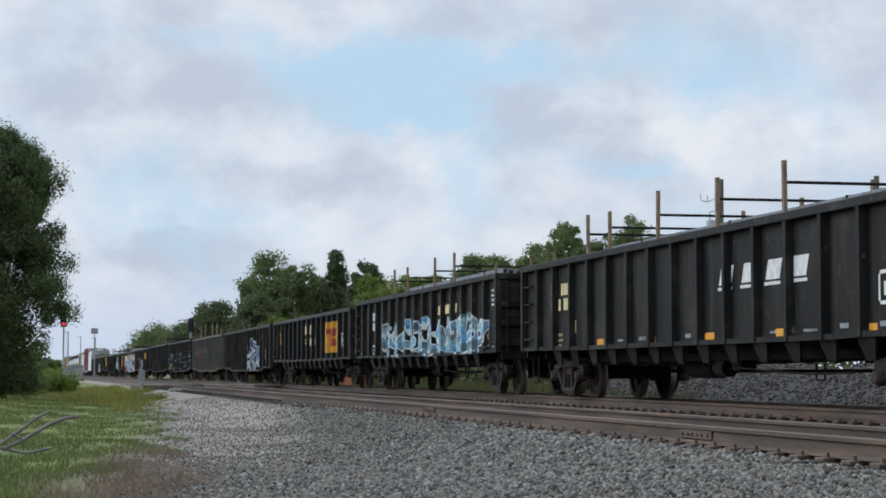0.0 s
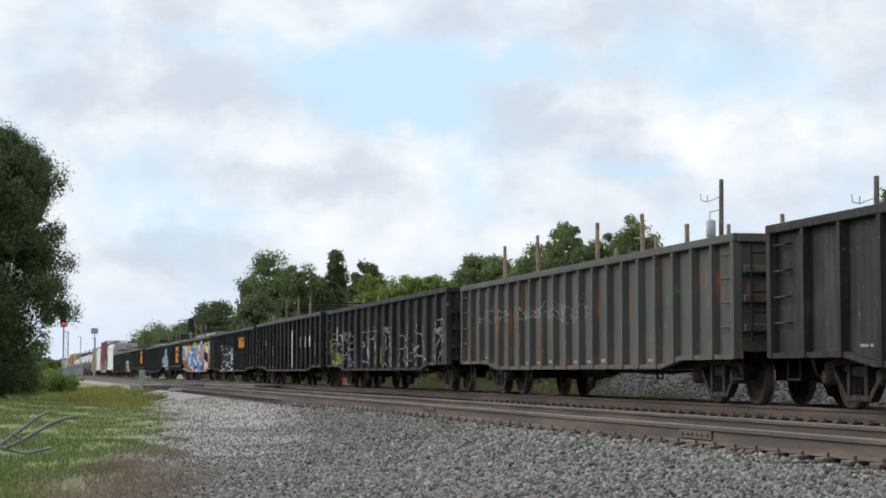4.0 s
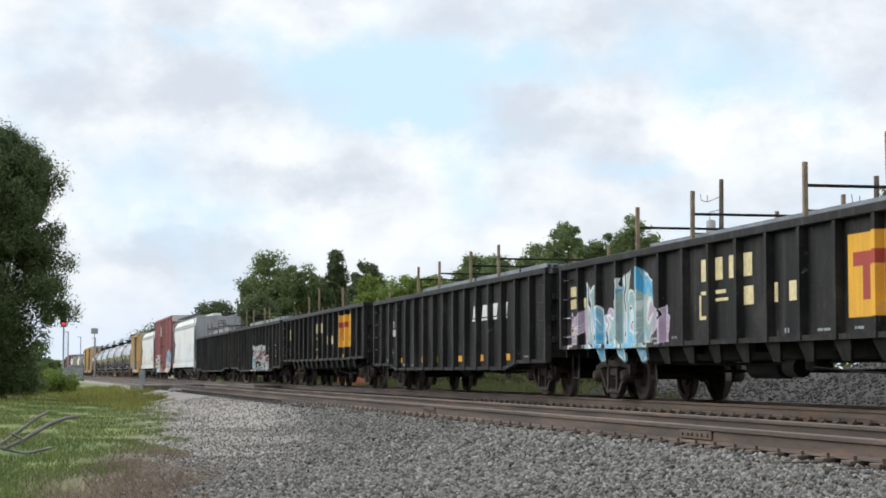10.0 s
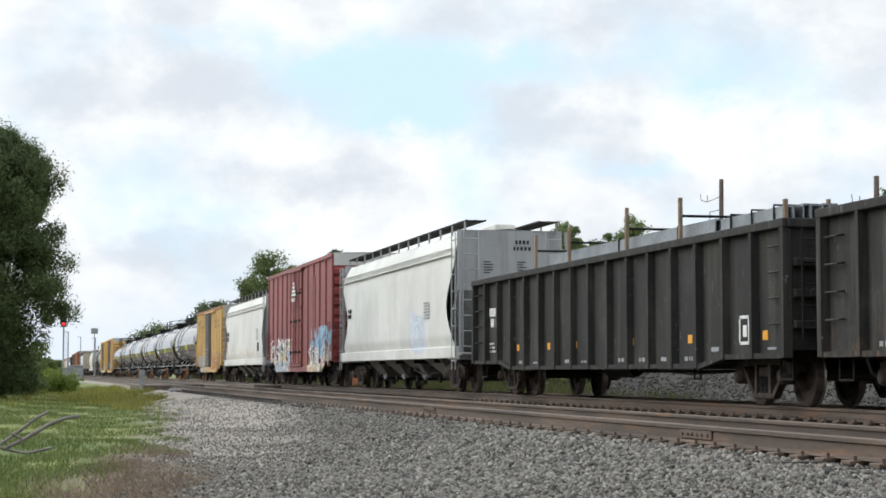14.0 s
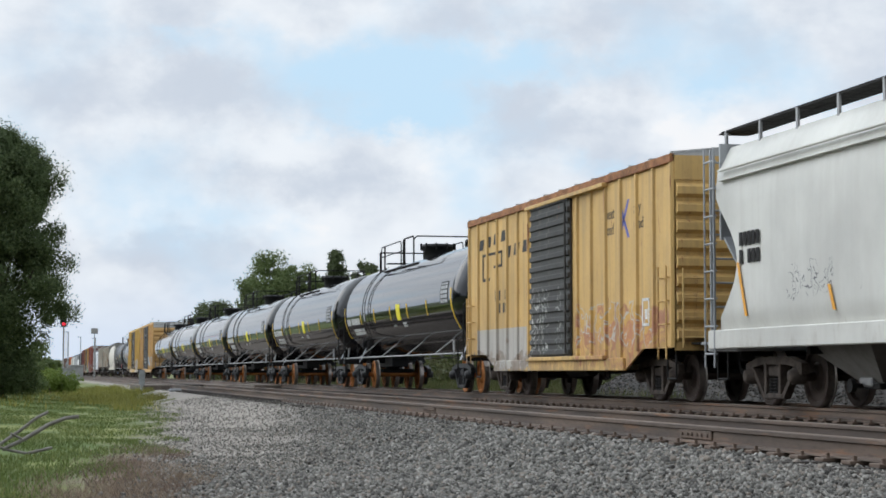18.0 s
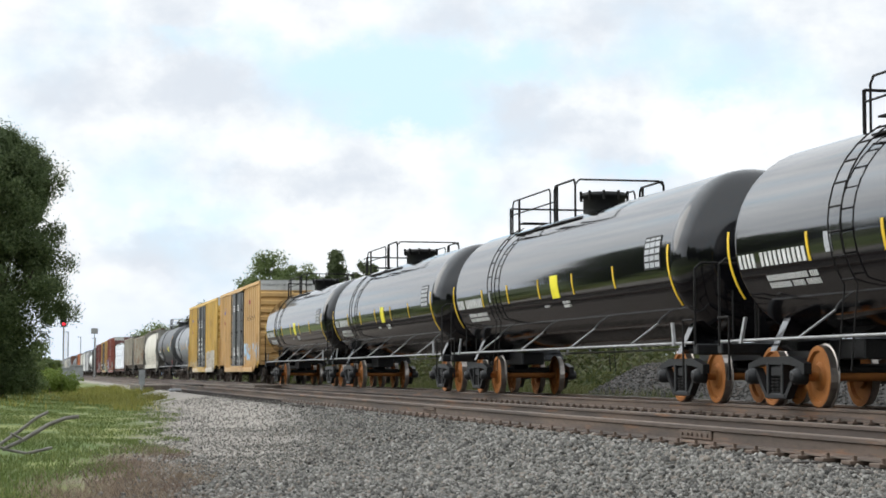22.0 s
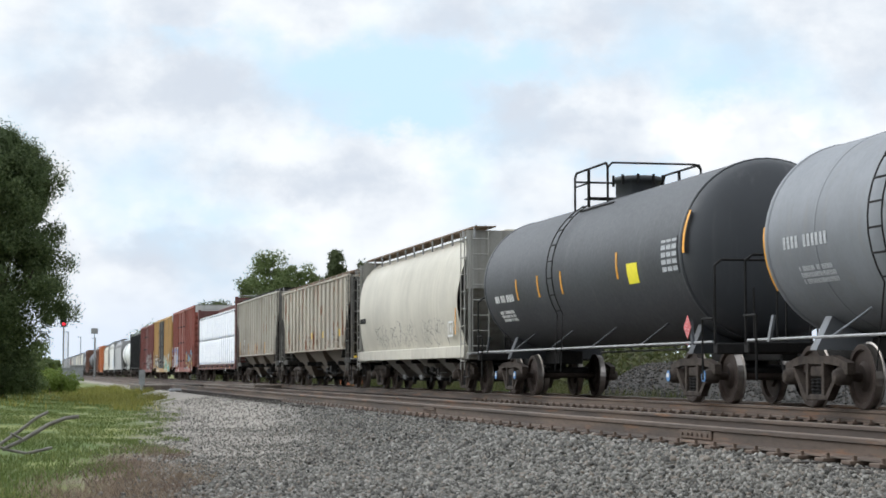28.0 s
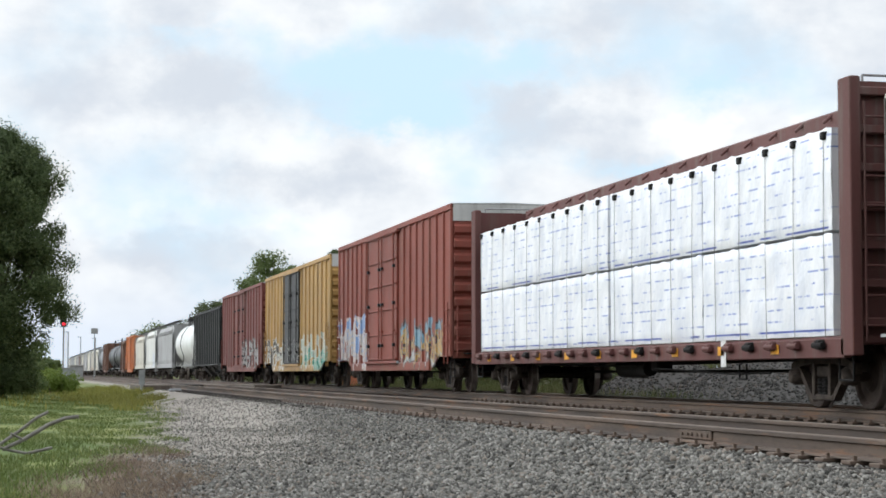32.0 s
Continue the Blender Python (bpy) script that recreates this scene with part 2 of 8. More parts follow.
def wall_piece(m, colour, spec):
    """One wide sprayed piece: tan letters that turn rust-red downwards, blue between them, black depth, white outlines, a yellow crown line."""
    y0, y1, z0, z1, seed = spec
    sep = m.node("ShaderNodeSeparateXYZ")
    m.put(sep.inputs[0], m.co)
    y, z = sep.outputs[1], sep.outputs[2]
    flat = m.scaled(m.co, (0.0, 1.0, 0.36), (0, seed, 0))
    n1 = m.noise(1.55, 1.2, flat, 0.4).outputs[0]
    n2 = m.noise(0.75, 1.0, m.scaled(m.co, (0.0, 1.0, 0.5), (0, seed * 2.3, 4.0)), 0.4).outputs[0]
    n3 = m.noise(1.9, 1.0, m.scaled(m.co, (0.0, 1.0, 0.55), (0, seed * 3.1, 1.0)), 0.4).outputs[0]
    soft = m.noise(2.2, 4).outputs[0]
    down = m.math("ADD", m.math("DIVIDE", m.math("SUBTRACT", z1, z), z1 - z0), m.math("MULTIPLY_ADD", soft, 0.3, -0.15))
    body = m.mix(m.step(down, 0.42, 0.72), m.mix(m.step(down, 0.0, 0.5), (0.62, 0.45, 0.27), (0.52, 0.31, 0.17)), (0.34, 0.12, 0.065))
    line = lambda v, c, w: m.math("SUBTRACT", 1.0, m.step(m.math("ABSOLUTE", m.math("SUBTRACT", v, c)), w * 0.6, w))
    body = m.mix(m.math("MULTIPLY", line(n3, 0.5, 0.012), 0.8), body, (0.10, 0.05, 0.04))
    blue = m.mix(m.step(soft, 0.35, 0.65), (0.05, 0.26, 0.66), (0.17, 0.46, 0.80))
    col = m.mix(m.step(n2, 0.565, 0.570), body, blue)
    col = m.mix(m.math("MULTIPLY", m.math("SUBTRACT", 1.0, m.step(n1, 0.435, 0.440)), m.step(down, 0.16, 0.3)), col, m.mix(m.step(n3, 0.5, 0.6), (0.018, 0.014, 0.018), (0.09, 0.03, 0.10)))
    col = m.mix(line(n1, 0.442, 0.014), col, (0.80, 0.80, 0.76))
    col = m.mix(line(n2, 0.568, 0.013), col, (0.76, 0.80, 0.80))
    col = m.mix(m.math("MULTIPLY", line(n1, 0.57, 0.010), 0.8), col, (0.80, 0.76, 0.66))
    crown = m.math("ADD", z, m.math("MULTIPLY_ADD", m.noise(1.6, 1.0, m.scaled(m.co, (0, 1, 0), (0, seed, 0))).outputs[0], 0.8, -0.4))
    col = m.mix(m.math("MULTIPLY", line(crown, z1 - 0.02, 0.035), m.step(n3, 0.42, 0.5)), col, (0.62, 0.52, 0.07))
    side = m.math("MINIMUM", m.math("SUBTRACT", y, y0), m.math("SUBTRACT", y1, y))
    side = m.math("ADD", side, m.math("MULTIPLY_ADD", n1, 1.0, -0.5))
    inside = m.math("MINIMUM", m.math("MINIMUM", m.math("SUBTRACT", z1, crown), m.math("SUBTRACT", z, z0)), side)
    return m.mix(m.step(m.math("ADD", inside, 0.04), 0.0, 0.02), colour, col)


def paint(name, base, rough=0.55, dirt=0.35, rust=0.0, rust_low=0.0, tags=(), fade=(0.25, 0.23, 0.21), spec=0.3, dirt_col=(0.09, 0.075, 0.06), scuff=0.0, grime_z=1.25):
    m = Nodes(name)
    large = m.noise(0.45, 4).outputs[0]
    fine = m.noise(14, 4).outputs[0]
    streak = m.noise(1.0, 4, m.scaled(m.co, (5.0, 5.0, 0.35))).outputs[0]
    col = m.mix(m.step(large, 0.35, 0.7), base, dim(base, 0.78))
    col = m.mix(m.math("MULTIPLY", m.step(streak, 0.55, 0.75), 0.25), col, fade)
    for s in tags:
        col = wall_piece(m, col, s) if len(s) == 5 else graffiti(m, col, s)
    col = m.mix(m.math("MULTIPLY", m.step(streak, 0.42, 0.72), dirt), col, dirt_col)
    col = m.mix(m.math("MULTIPLY", m.step(fine, 0.5, 0.8), dirt * 0.5), col, dim(dirt_col, 1.4))
    if scuff:
        low = m.noise(0.8, 6, m.scaled(m.co, (1.0, 1.0, 0.9), (3.0, 1.0, 2.0)), 0.7).outputs[0]
        cuts = m.noise(3.0, 7, m.scaled(m.co, (1.0, 2.6, 0.8), (5.0, 0.0, 1.0)), 0.75).outputs[0]
        chips = m.noise(9.0, 8, m.scaled(m.co, (1.0, 1.3, 0.9), (1.0, 7.0, 2.0)), 0.8).outputs[0]
        drip = m.noise(1.0, 5, m.scaled(m.co, (6.0, 7.0, 0.5), (2.0, 3.0, 0.0)), 0.6).outputs[0]
        col = m.mix(m.math("MULTIPLY", m.step(low, 0.48, 0.72), scuff * 0.5), col, (0.12, 0.115, 0.105))
        col = m.mix(m.math("MULTIPLY", m.step(drip, 0.58, 0.74), scuff * 0.28), col, (0.12, 0.11, 0.095))
        col = m.mix(m.math("MULTIPLY", m.step(cuts, 0.62, 0.70), scuff), col, (0.30, 0.30, 0.29))
        col = m.mix(m.math("MULTIPLY", m.step(chips, 0.64, 0.70), scuff * 0.9), col, (0.26, 0.22, 0.19))
    if rust:
        rn = m.noise(2.3, 8, m.scaled(m.co, (3.2, 3.2, 0.32)), 0.66).outputs[0]
        col = m.mix(m.step(rn, 0.72 - rust * 0.3, 0.77 - rust * 0.3), col,
                    m.mix(fine, (0.16, 0.055, 0.025), (0.33, 0.13, 0.06)))
    if rust_low:         # splashed grime and rust along the lower edge, in ragged patches
        sep = m.node("ShaderNodeSeparateXYZ")
        m.put(sep.inputs[0], m.co)
        ragged = m.math("ADD", m.noise(2.4, 8, m.scaled(m.co, (1.0, 1.4, 0.7), (8.0, 1.0, 3.0)), 0.7).outputs[0], m.math("MULTIPLY", m.math("SUBTRACT", grime_z, sep.outputs[2]), 0.22))
        col = m.mix(m.math("MULTIPLY", m.step(ragged, 0.56, 0.74), rust_low), col, m.mix(fine, (0.12, 0.065, 0.035), (0.24, 0.15, 0.09)))
    m.bump(m.math("ADD", fine, m.math("MULTIPLY", large, 3.0)), 0.12, 0.01)
    return m.done(col, m.math("MULTIPLY_ADD", fine, 0.25, rough - 0.12), 0.0, spec)


def metal(name, base, rough=0.6, var=0.5, metallic=0.0, scale=6.0, spots=None):
    m = Nodes(name)
    n1, n2 = m.noise(scale, 5).outputs[0], m.noise(scale * 9, 3).outputs[0]
    col = m.mix(m.step(n1, 0.3, 0.7), base, dim(base, 1 - var))
    if spots:
        col = m.mix(m.step(n2, 0.55, 0.7), col, spots)
    m.bump(n2, 0.2, 0.004)
    return m.done(col, m.math("MULTIPLY_ADD", n2, 0.3, rough - 0.15), metallic)


def rail_steel():
    """Brown oxide that changes slowly along the rail, with orange rust and dark oily stretches."""
    m = Nodes("rail_rust")
    slow = m.noise(1.0, 4, m.scaled(m.co, (3.0, 0.35, 6.0))).outputs[0]
    fine = m.noise(1.0, 6, m.scaled(m.co, (20.0, 7.0, 30.0)), 0.7).outputs[0]
    col = m.mix(m.step(slow, 0.35, 0.68), (0.062, 0.047, 0.038), (0.125, 0.088, 0.066))
    col = m.mix(m.math("MULTIPLY", m.step(m.noise(1.0, 5, m.scaled(m.co, (5.0, 0.8, 9.0), (3.0, 8.0, 1.0)), 0.65).outputs[0], 0.55, 0.70), 0.7), col, (0.19, 0.092, 0.045))
    col = m.mix(m.math("MULTIPLY", m.step(fine, 0.5, 0.75), 0.6), col, (0.045, 0.036, 0.031))
    m.bump(fine, 0.3, 0.004)
    return m.done(col, m.math("MULTIPLY_ADD", fine, 0.3, 0.55), 0.0, 0.3)


def leafy(name, a, b, c):
    m = Nodes(name)
    rnd = m.node("ShaderNodeNewGeometry").outputs["Random Per Island"]
    col = m.mix(rnd, a, b)
    col = m.mix(m.step(m.noise(0.35, 2).outputs[0], 0.45, 0.65), col, c)
    mat = m.done(col, 0.65, 0.0, 0.25)
    thin, both = m.node("ShaderNodeBsdfTranslucent"), m.node("ShaderNodeMixShader")
    m.put(thin.inputs[0], col)
    both.inputs[0].default_value = 0.35
    m.put(both.inputs[1], m.bsdf.outputs[0]), m.put(both.inputs[2], thin.outputs[0])
    m.put(m.t.nodes["Material Output"].inputs[0], both.outputs[0])
    return mat


M = {}
M["steel_dark"] = metal("running_gear_steel", (0.011, 0.010, 0.0095), 0.85, 0.5, 0.0, 5, (0.024, 0.019, 0.016))
M["frame"] = metal("truck_frame_dusty", (0.066, 0.050, 0.040), 0.85, 0.6, 0.0, 5, (0.028, 0.022, 0.018))
M["frame_new"] = metal("truck_frame_black", (0.010, 0.010, 0.011), 0.5, 0.4, 0.0, 5, (0.02, 0.02, 0.02))
M["wheel"] = metal("wheel_brown", (0.05, 0.035, 0.028), 0.7, 0.4, 0.2, 4, (0.05, 0.035, 0.03))
M["wheel_new"] = metal("wheel_orange_rust", (0.34, 0.125, 0.028), 0.75, 0.25, 0.0, 2, (0.27, 0.10, 0.03))
M["tread"] = metal("wheel_tread_bright", (0.42, 0.38, 0.35), 0.35, 0.3, 0.9, 5)
M["rail"] = rail_steel()
M["rail_top"] = metal("rail_head_worn", (0.22, 0.19, 0.17), 0.45, 0.3, 0.4, 3)
M["rail_top_dull"] = metal("rail_head_rusted", (0.16, 0.115, 0.088), 0.65, 0.3, 0.1, 3)
M["wood"] = metal("stake_wood", (0.27, 0.195, 0.13), 0.85, 0.4, 0.0, 5, (0.22, 0.16, 0.11))
M["wood_old"] = metal("tie_wood", (0.04, 0.032, 0.026), 0.95, 0.5, 0.0, 4, (0.065, 0.055, 0.046))
M["pole"] = metal("pole_wood", (0.16, 0.13, 0.11), 0.9, 0.4, 0.0, 3, (0.1, 0.08, 0.07))
M["beam_steel"] = metal("load_steel", (0.25, 0.27, 0.29), 0.55, 0.35, 0.3, 2, (0.16, 0.17, 0.19))
M["white"] = metal("stencil_white", (0.72, 0.72, 0.70), 0.6, 0.25, 0.0, 8)
M["yellow"] = metal("reflective_yellow", (0.80, 0.52, 0.03), 0.5, 0.2, 0.0, 8)
M["lemon"] = metal("placard_yellow", (0.85, 0.74, 0.04), 0.5, 0.1, 0.0, 8)
M["orange"] = metal("reflective_orange", (0.78, 0.36, 0.04), 0.5, 0.25, 0.0, 8)
M["cream"] = metal("stencil_cream", (0.74, 0.62, 0.33), 0.6, 0.25, 0.0, 8)
M["gold"] = metal("panel_gold", (0.78, 0.41, 0.05), 0.6, 0.2, 0.0, 3)
M["black"] = metal("stencil_black", (0.02, 0.02, 0.02), 0.6, 0.3, 0.0, 8)
M["blue"] = metal("emblem_blue", (0.10, 0.12, 0.42), 0.6, 0.3, 0.0, 8)
M["galv"] = metal("galvanised", (0.36, 0.36, 0.36), 0.55, 0.3, 0.4, 5)
M["rail_weathered"] = metal("railing_weathered", (0.19, 0.18, 0.165), 0.7, 0.4, 0.0, 5, (0.10, 0.075, 0.055))
M["leaf_dark"] = leafy("leaf_dark", (0.055, 0.077, 0.033), (0.132, 0.160, 0.072), (0.083, 0.105, 0.047))
M["leaf_olive"] = leafy("leaf_olive", (0.042, 0.066, 0.026), (0.15, 0.19, 0.08), (0.075, 0.105, 0.043))
M["leaf_mid"] = leafy("leaf_mid", (0.082, 0.121, 0.043), (0.194, 0.236, 0.093), (0.124, 0.161, 0.059))
M["leaf_bright"] = leafy("leaf_bright", (0.105, 0.158, 0.030), (0.195, 0.240, 0.053), (0.135, 0.188, 0.038))
M["bark"] = metal("bark", (0.07, 0.055, 0.042), 0.95, 0.5, 0.0, 4, (0.045, 0.035, 0.03))


# ---- mesh helpers ----
class Mb:
    """Collects vertices and faces of one mesh."""

    def __init__(self):
        self.v, self.f, self.s = [], [], []

    def add(self, verts, faces, smooth=False):
        n = len(self.v)
        self.v += [tuple(p) for p in verts]
        self.f += [tuple(i + n for i in q) for q in faces]
        self.s += [smooth] * len(faces)
        return self

    def hexa(self, p):
        """Eight corners: lower ring of four, upper ring of four, both counter-clockwise from above."""
        return self.add(p, [(3, 2, 1, 0), (4, 5, 6, 7), (0, 1, 5, 4), (1, 2, 6, 5), (2, 3, 7, 6), (3, 0, 4, 7)])

    def box(self, x0, x1, y0, y1, z0, z1, c=0.0):
        if c <= 0:
            return self.hexa([(x0, y0, z0), (x1, y0, z0), (x1, y1, z0), (x0, y1, z0),
                              (x0, y0, z1), (x1, y0, z1), (x1, y1, z1), (x0, y1, z1)])
        rings = []
        for z, k in ((z0, c), (z0 + c, 0), (z1 - c, 0), (z1, c)):
            a, b, d, e = x0 + k, x1 - k, y0 + k, y1 - k
            rings.append([(a + c, d, z), (b - c, d, z), (b, d + c, z), (b, e - c, z),
                          (b - c, e, z), (a + c, e, z), (a, e - c, z), (a, d + c, z)])
        return self.loft(rings, True, True)

    def loft(self, rings, closed=True, caps=False, smooth=False):
        n, vs, fs = len(rings[0]), [p for r in rings for p in r], []
        for k in range(len(rings) - 1):
            for i in range(n if closed else n - 1):
                j = (i + 1) % n
                fs.append((k * n + i, k * n + j, (k + 1) * n + j, (k + 1) * n + i))
        self.add(vs, fs, smooth)
        if caps:
            self.add(rings[0], [tuple(reversed(range(n)))])
            self.add(rings[-1], [tuple(range(n))])
        return self

    def tube(self, p0, p1, r, n=6, r1=None, caps=True):
        a, b = Vector(p0), Vector(p1)
        q = (b - a).to_track_quat("Z", "Y")
        rings = []
        for c, rr in ((a, r), (b, r if r1 is None else r1)):
            rings.append([tuple(c + q @ Vector((rr * math.cos(2 * math.pi * i / n), rr * math.sin(2 * math.pi * i / n), 0))) for i in range(n)])
        return self.loft(rings, True, caps, True)

    def path(self, pts, r, n=5):
        for a, b in zip(pts, pts[1:]):
            self.tube(a, b, r, n)
        return self

    def extrude_x(self, poly, x0, x1):
        """A polygon of (y, z) as a plate from x0 to x1."""
        n = len(poly)
        self.add([(x0, *p) for p in poly] + [(x1, *p) for p in poly],
                 [tuple(range(n)), tuple(range(2 * n - 1, n - 1, -1))] + [(i, i + n, (i + 1) % n + n, (i + 1) % n) for i in range(n)])
        return self

    def extrude_y(self, poly, y0, y1, smooth=False):
        """A polygon of (x, z) along y."""
        return self.loft([[(x, y0, z) for x, z in poly], [(x, y1, z) for x, z in poly]], True, True, smooth)

    def lathe_y(self, prof, cx, cz, n=24, smooth=True):
        """(y, r) pairs turned about the axis along y through (cx, cz)."""
        rings = [[(cx + r * math.cos(2 * math.pi * i / n), y, cz + r * math.sin(2 * math.pi * i / n)) for i in range(n)] for y, r in prof]
        return self.loft(rings, True, True, smooth)

    def lathe_z(self, prof, cx, cy, n=20, smooth=True):
        rings = [[(cx + r * math.cos(2 * math.pi * i / n), cy + r * math.sin(2 * math.pi * i / n), z) for i in range(n)] for z, r in prof]
        return self.loft(rings, True, True, smooth)

    def mesh(self, name, mat):
        me = bpy.data.meshes.new(name)
        me.from_pydata(self.v, [], self.f)
        me.polygons.foreach_set("use_smooth", self.s)
        me.materials.append(mat)
        return me


def fix(me):
    bm = bmesh.new()
    bm.from_mesh(me)
    bmesh.ops.recalc_face_normals(bm, faces=bm.faces)
    bm.to_mesh(me)
    bm.free()


def part(name, mb, mat, parent=None, label=""):
    """One mesh object under a thing or a part."""
    me = mb if isinstance(mb, bpy.types.Mesh) else mb.mesh(name, mat)
    if not isinstance(mb, bpy.types.Mesh) and len(mb.f) < 4000:
        fix(me)
    ob = new(name, me)
    if parent is not None:
        ob.parent = parent
    if label:
        ob["label"] = label
    return ob


def fast_mesh(name, verts, faces, mat):
    """A mesh from arrays of equal-sided faces."""
    me = bpy.data.meshes.new(name)
    nv, nf, k = len(verts), len(faces), faces.shape[1]
    me.vertices.add(nv)
    me.vertices.foreach_set("co", verts.astype(np.float32).ravel())
    me.loops.add(nf * k)
    me.loops.foreach_set("vertex_index", faces.astype(np.int32).ravel())
    me.polygons.add(nf)
    me.polygons.foreach_set("loop_start", np.arange(0, nf * k, k, dtype=np.int32))
    me.update(calc_edges=True)
    me.validate()
    me.materials.append(mat)
    return me


# ---- ground ----
def ramp_np(v, a, b):
    t = np.clip((v - a) / (b - a), 0, 1)
    return t * t * (3 - 2 * t)


def edge_x(y):
    """Where the gravel ends and the grass begins on the camera's side."""
    return np.interp(y, [0, 14, 18, 24, 30, 40, 60, 85, 110, 160, 900], [1.1, 1.2, 1.35, 1.6, 2.05, 2.8, 4.2, 5.4, 5.2, 4.6, 4.6])


def ground_z(x, y):
    bed = ramp_np(x, 3.6, 6.1) * (1 - ramp_np(x, 14.2, 16.2))
    z = -0.52 + 0.280 * bed
    z = z + 0.10 * ramp_np(-x, -2.0, 1.5) * ramp_np(y, 14, 30)
    z = z + 0.28 * ramp_np(-x, 0.0, 7.0) * ramp_np(y, 30, 75)
    z = z + 0.10 * ramp_np(x, 18.0, 26.0)
    z = z + 0.025 * np.sin(x * 1.7 + y * 0.45) * np.sin(y * 0.31 - x * 0.6) * (1 - bed)
    return z


def make_ground():
    xs = np.concatenate([np.linspace(-1800, -60, 14), np.linspace(-40, -8, 17), np.arange(-6, 26, 0.25), np.linspace(27, 60, 18), np.linspace(90, 1800, 16)])
    ys = np.concatenate([np.linspace(-300, -10, 10), np.arange(-5, 60, 0.6), np.linspace(61, 140, 50), np.linspace(150, 500, 30), np.linspace(560, 2600, 14)])
    gx, gy = np.meshgrid(xs, ys)
    v = np.stack([gx, gy, ground_z(gx, gy)], -1).reshape(-1, 3)
    nx, ny = len(xs), len(ys)
    i = np.arange(nx * ny).reshape(ny, nx)
    f = np.stack([i[:-1, :-1], i[:-1, 1:], i[1:, 1:], i[1:, :-1]], -1).reshape(-1, 4)
    m = Nodes("ground_gravel_and_grass")
    sep = m.node("ShaderNodeSeparateXYZ")
    m.put(sep.inputs[0], m.co)
    wob = m.math("MULTIPLY_ADD", m.noise(0.45, 6, None, 0.62).outputs[0], 4.0, -2.0)
    x, y = sep.outputs[0], sep.outputs[1]
    # edge of the gravel, drawn out along the track
    e1 = m.math("ADD", m.math("MULTIPLY", m.math("SUBTRACT", y, 14.0), 0.058), 1.1)
    e1 = m.math("MINIMUM", e1, 5.2)
    gravel = m.step(m.math("ADD", m.math("SUBTRACT", x, e1), m.math("MULTIPLY", wob, 0.6)), -0.35, 0.35)
    beyond = m.step(m.math("ADD", x, m.math("MULTIPLY", wob, 0.8)), 15.5, 17.0)
    gravel = m.math("MULTIPLY", gravel, m.math("SUBTRACT", 1.0, beyond))
    stones = m.voronoi(m.scaled(m.co, (34, 34, 34)))
    sv = m.node("ShaderNodeSeparateXYZ")
    m.put(sv.inputs[0], stones.outputs["Color"])
    tone = m.mix(sv.outputs[0], (0.07, 0.069, 0.066), (0.36, 0.355, 0.34))
    tone = m.mix(m.step(m.noise(0.6, 3).outputs[0], 0.45, 0.8), tone, (0.23, 0.222, 0.208))
    tone = m.mix(m.step(stones.outputs["Distance"], 0.25, 0.62), tone, (0.045, 0.042, 0.04))
    fines = m.mix(m.noise(40, 3).outputs[0], (0.27, 0.24, 0.205), (0.40, 0.36, 0.31))
    rx = m.math("SUBTRACT", m.math("SUBTRACT", x, e1), m.math("MULTIPLY", m.math("SUBTRACT", y, 24.0), 0.055))
    road = m.math("MULTIPLY", m.step(y, 12.0, 22.0), m.math("SUBTRACT", 1.0, m.step(m.math("ADD", rx, m.math("MULTIPLY", wob, 0.3)), 1.2, 3.4)))
    tone = m.mix(m.math("MULTIPLY", road, 0.75), tone, m.mix(m.step(m.noise(1.3, 5).outputs[0], 0.42, 0.7), fines, (0.24, 0.21, 0.175)))
    # rust and brake dust on the ballast of both tracks
    bed = m.math("MULTIPLY", m.step(m.math("ADD", x, m.math("MULTIPLY", wob, 0.08)), 5.9, 6.5), m.math("SUBTRACT", 1.0, m.step(x, 14.0, 14.8)))
    tone = m.mix(m.math("MULTIPLY", bed, 0.7), tone, m.mix(m.noise(5, 5).outputs[0], (0.05, 0.038, 0.030), (0.135, 0.105, 0.082)))
    g1 = m.noise(0.22, 4).outputs[0]
    grass = m.mix(m.step(g1, 0.4, 0.62), (0.085, 0.125, 0.032), (0.17, 0.19, 0.055))
    grass = m.mix(m.step(m.noise(1.5, 6, None, 0.65).outputs[0], 0.48, 0.66), grass, (0.085, 0.115, 0.035))
    grass = m.mix(m.math("MULTIPLY", m.step(m.noise(0.9, 5, m.scaled(m.co, (1.0, 0.5, 1.0), (2.0, 5.0, 0.0)), 0.6).outputs[0], 0.45, 0.75), 0.35), grass, (0.145, 0.16, 0.05))
    bare = m.step(m.math("ADD", m.noise(0.5, 5, None, 0.65).outputs[0], m.math("MULTIPLY", m.math("SUBTRACT", x, e1), 0.10)), 0.42, 0.58)
    grass = m.mix(m.math("MULTIPLY", bare, 0.3), grass, m.mix(m.noise(9, 4).outputs[0], (0.16, 0.125, 0.075), (0.30, 0.25, 0.17)))
    dry = m.math("SUBTRACT", 1.0, m.step(m.math("ADD", m.math("SUBTRACT", y, m.math("MULTIPLY", x, 10.0)), m.math("MULTIPLY", wob, 4.0)), 10.0, 16.0))
    dry = m.math("MULTIPLY", dry, m.math("SUBTRACT", 1.0, m.step(m.math("ADD", y, m.math("MULTIPLY", wob, 1.5)), 23.0, 27.0)))
    grass = m.mix(dry, grass, m.mix(m.noise(6, 4).outputs[0], (0.10, 0.075, 0.055), (0.26, 0.20, 0.15)))
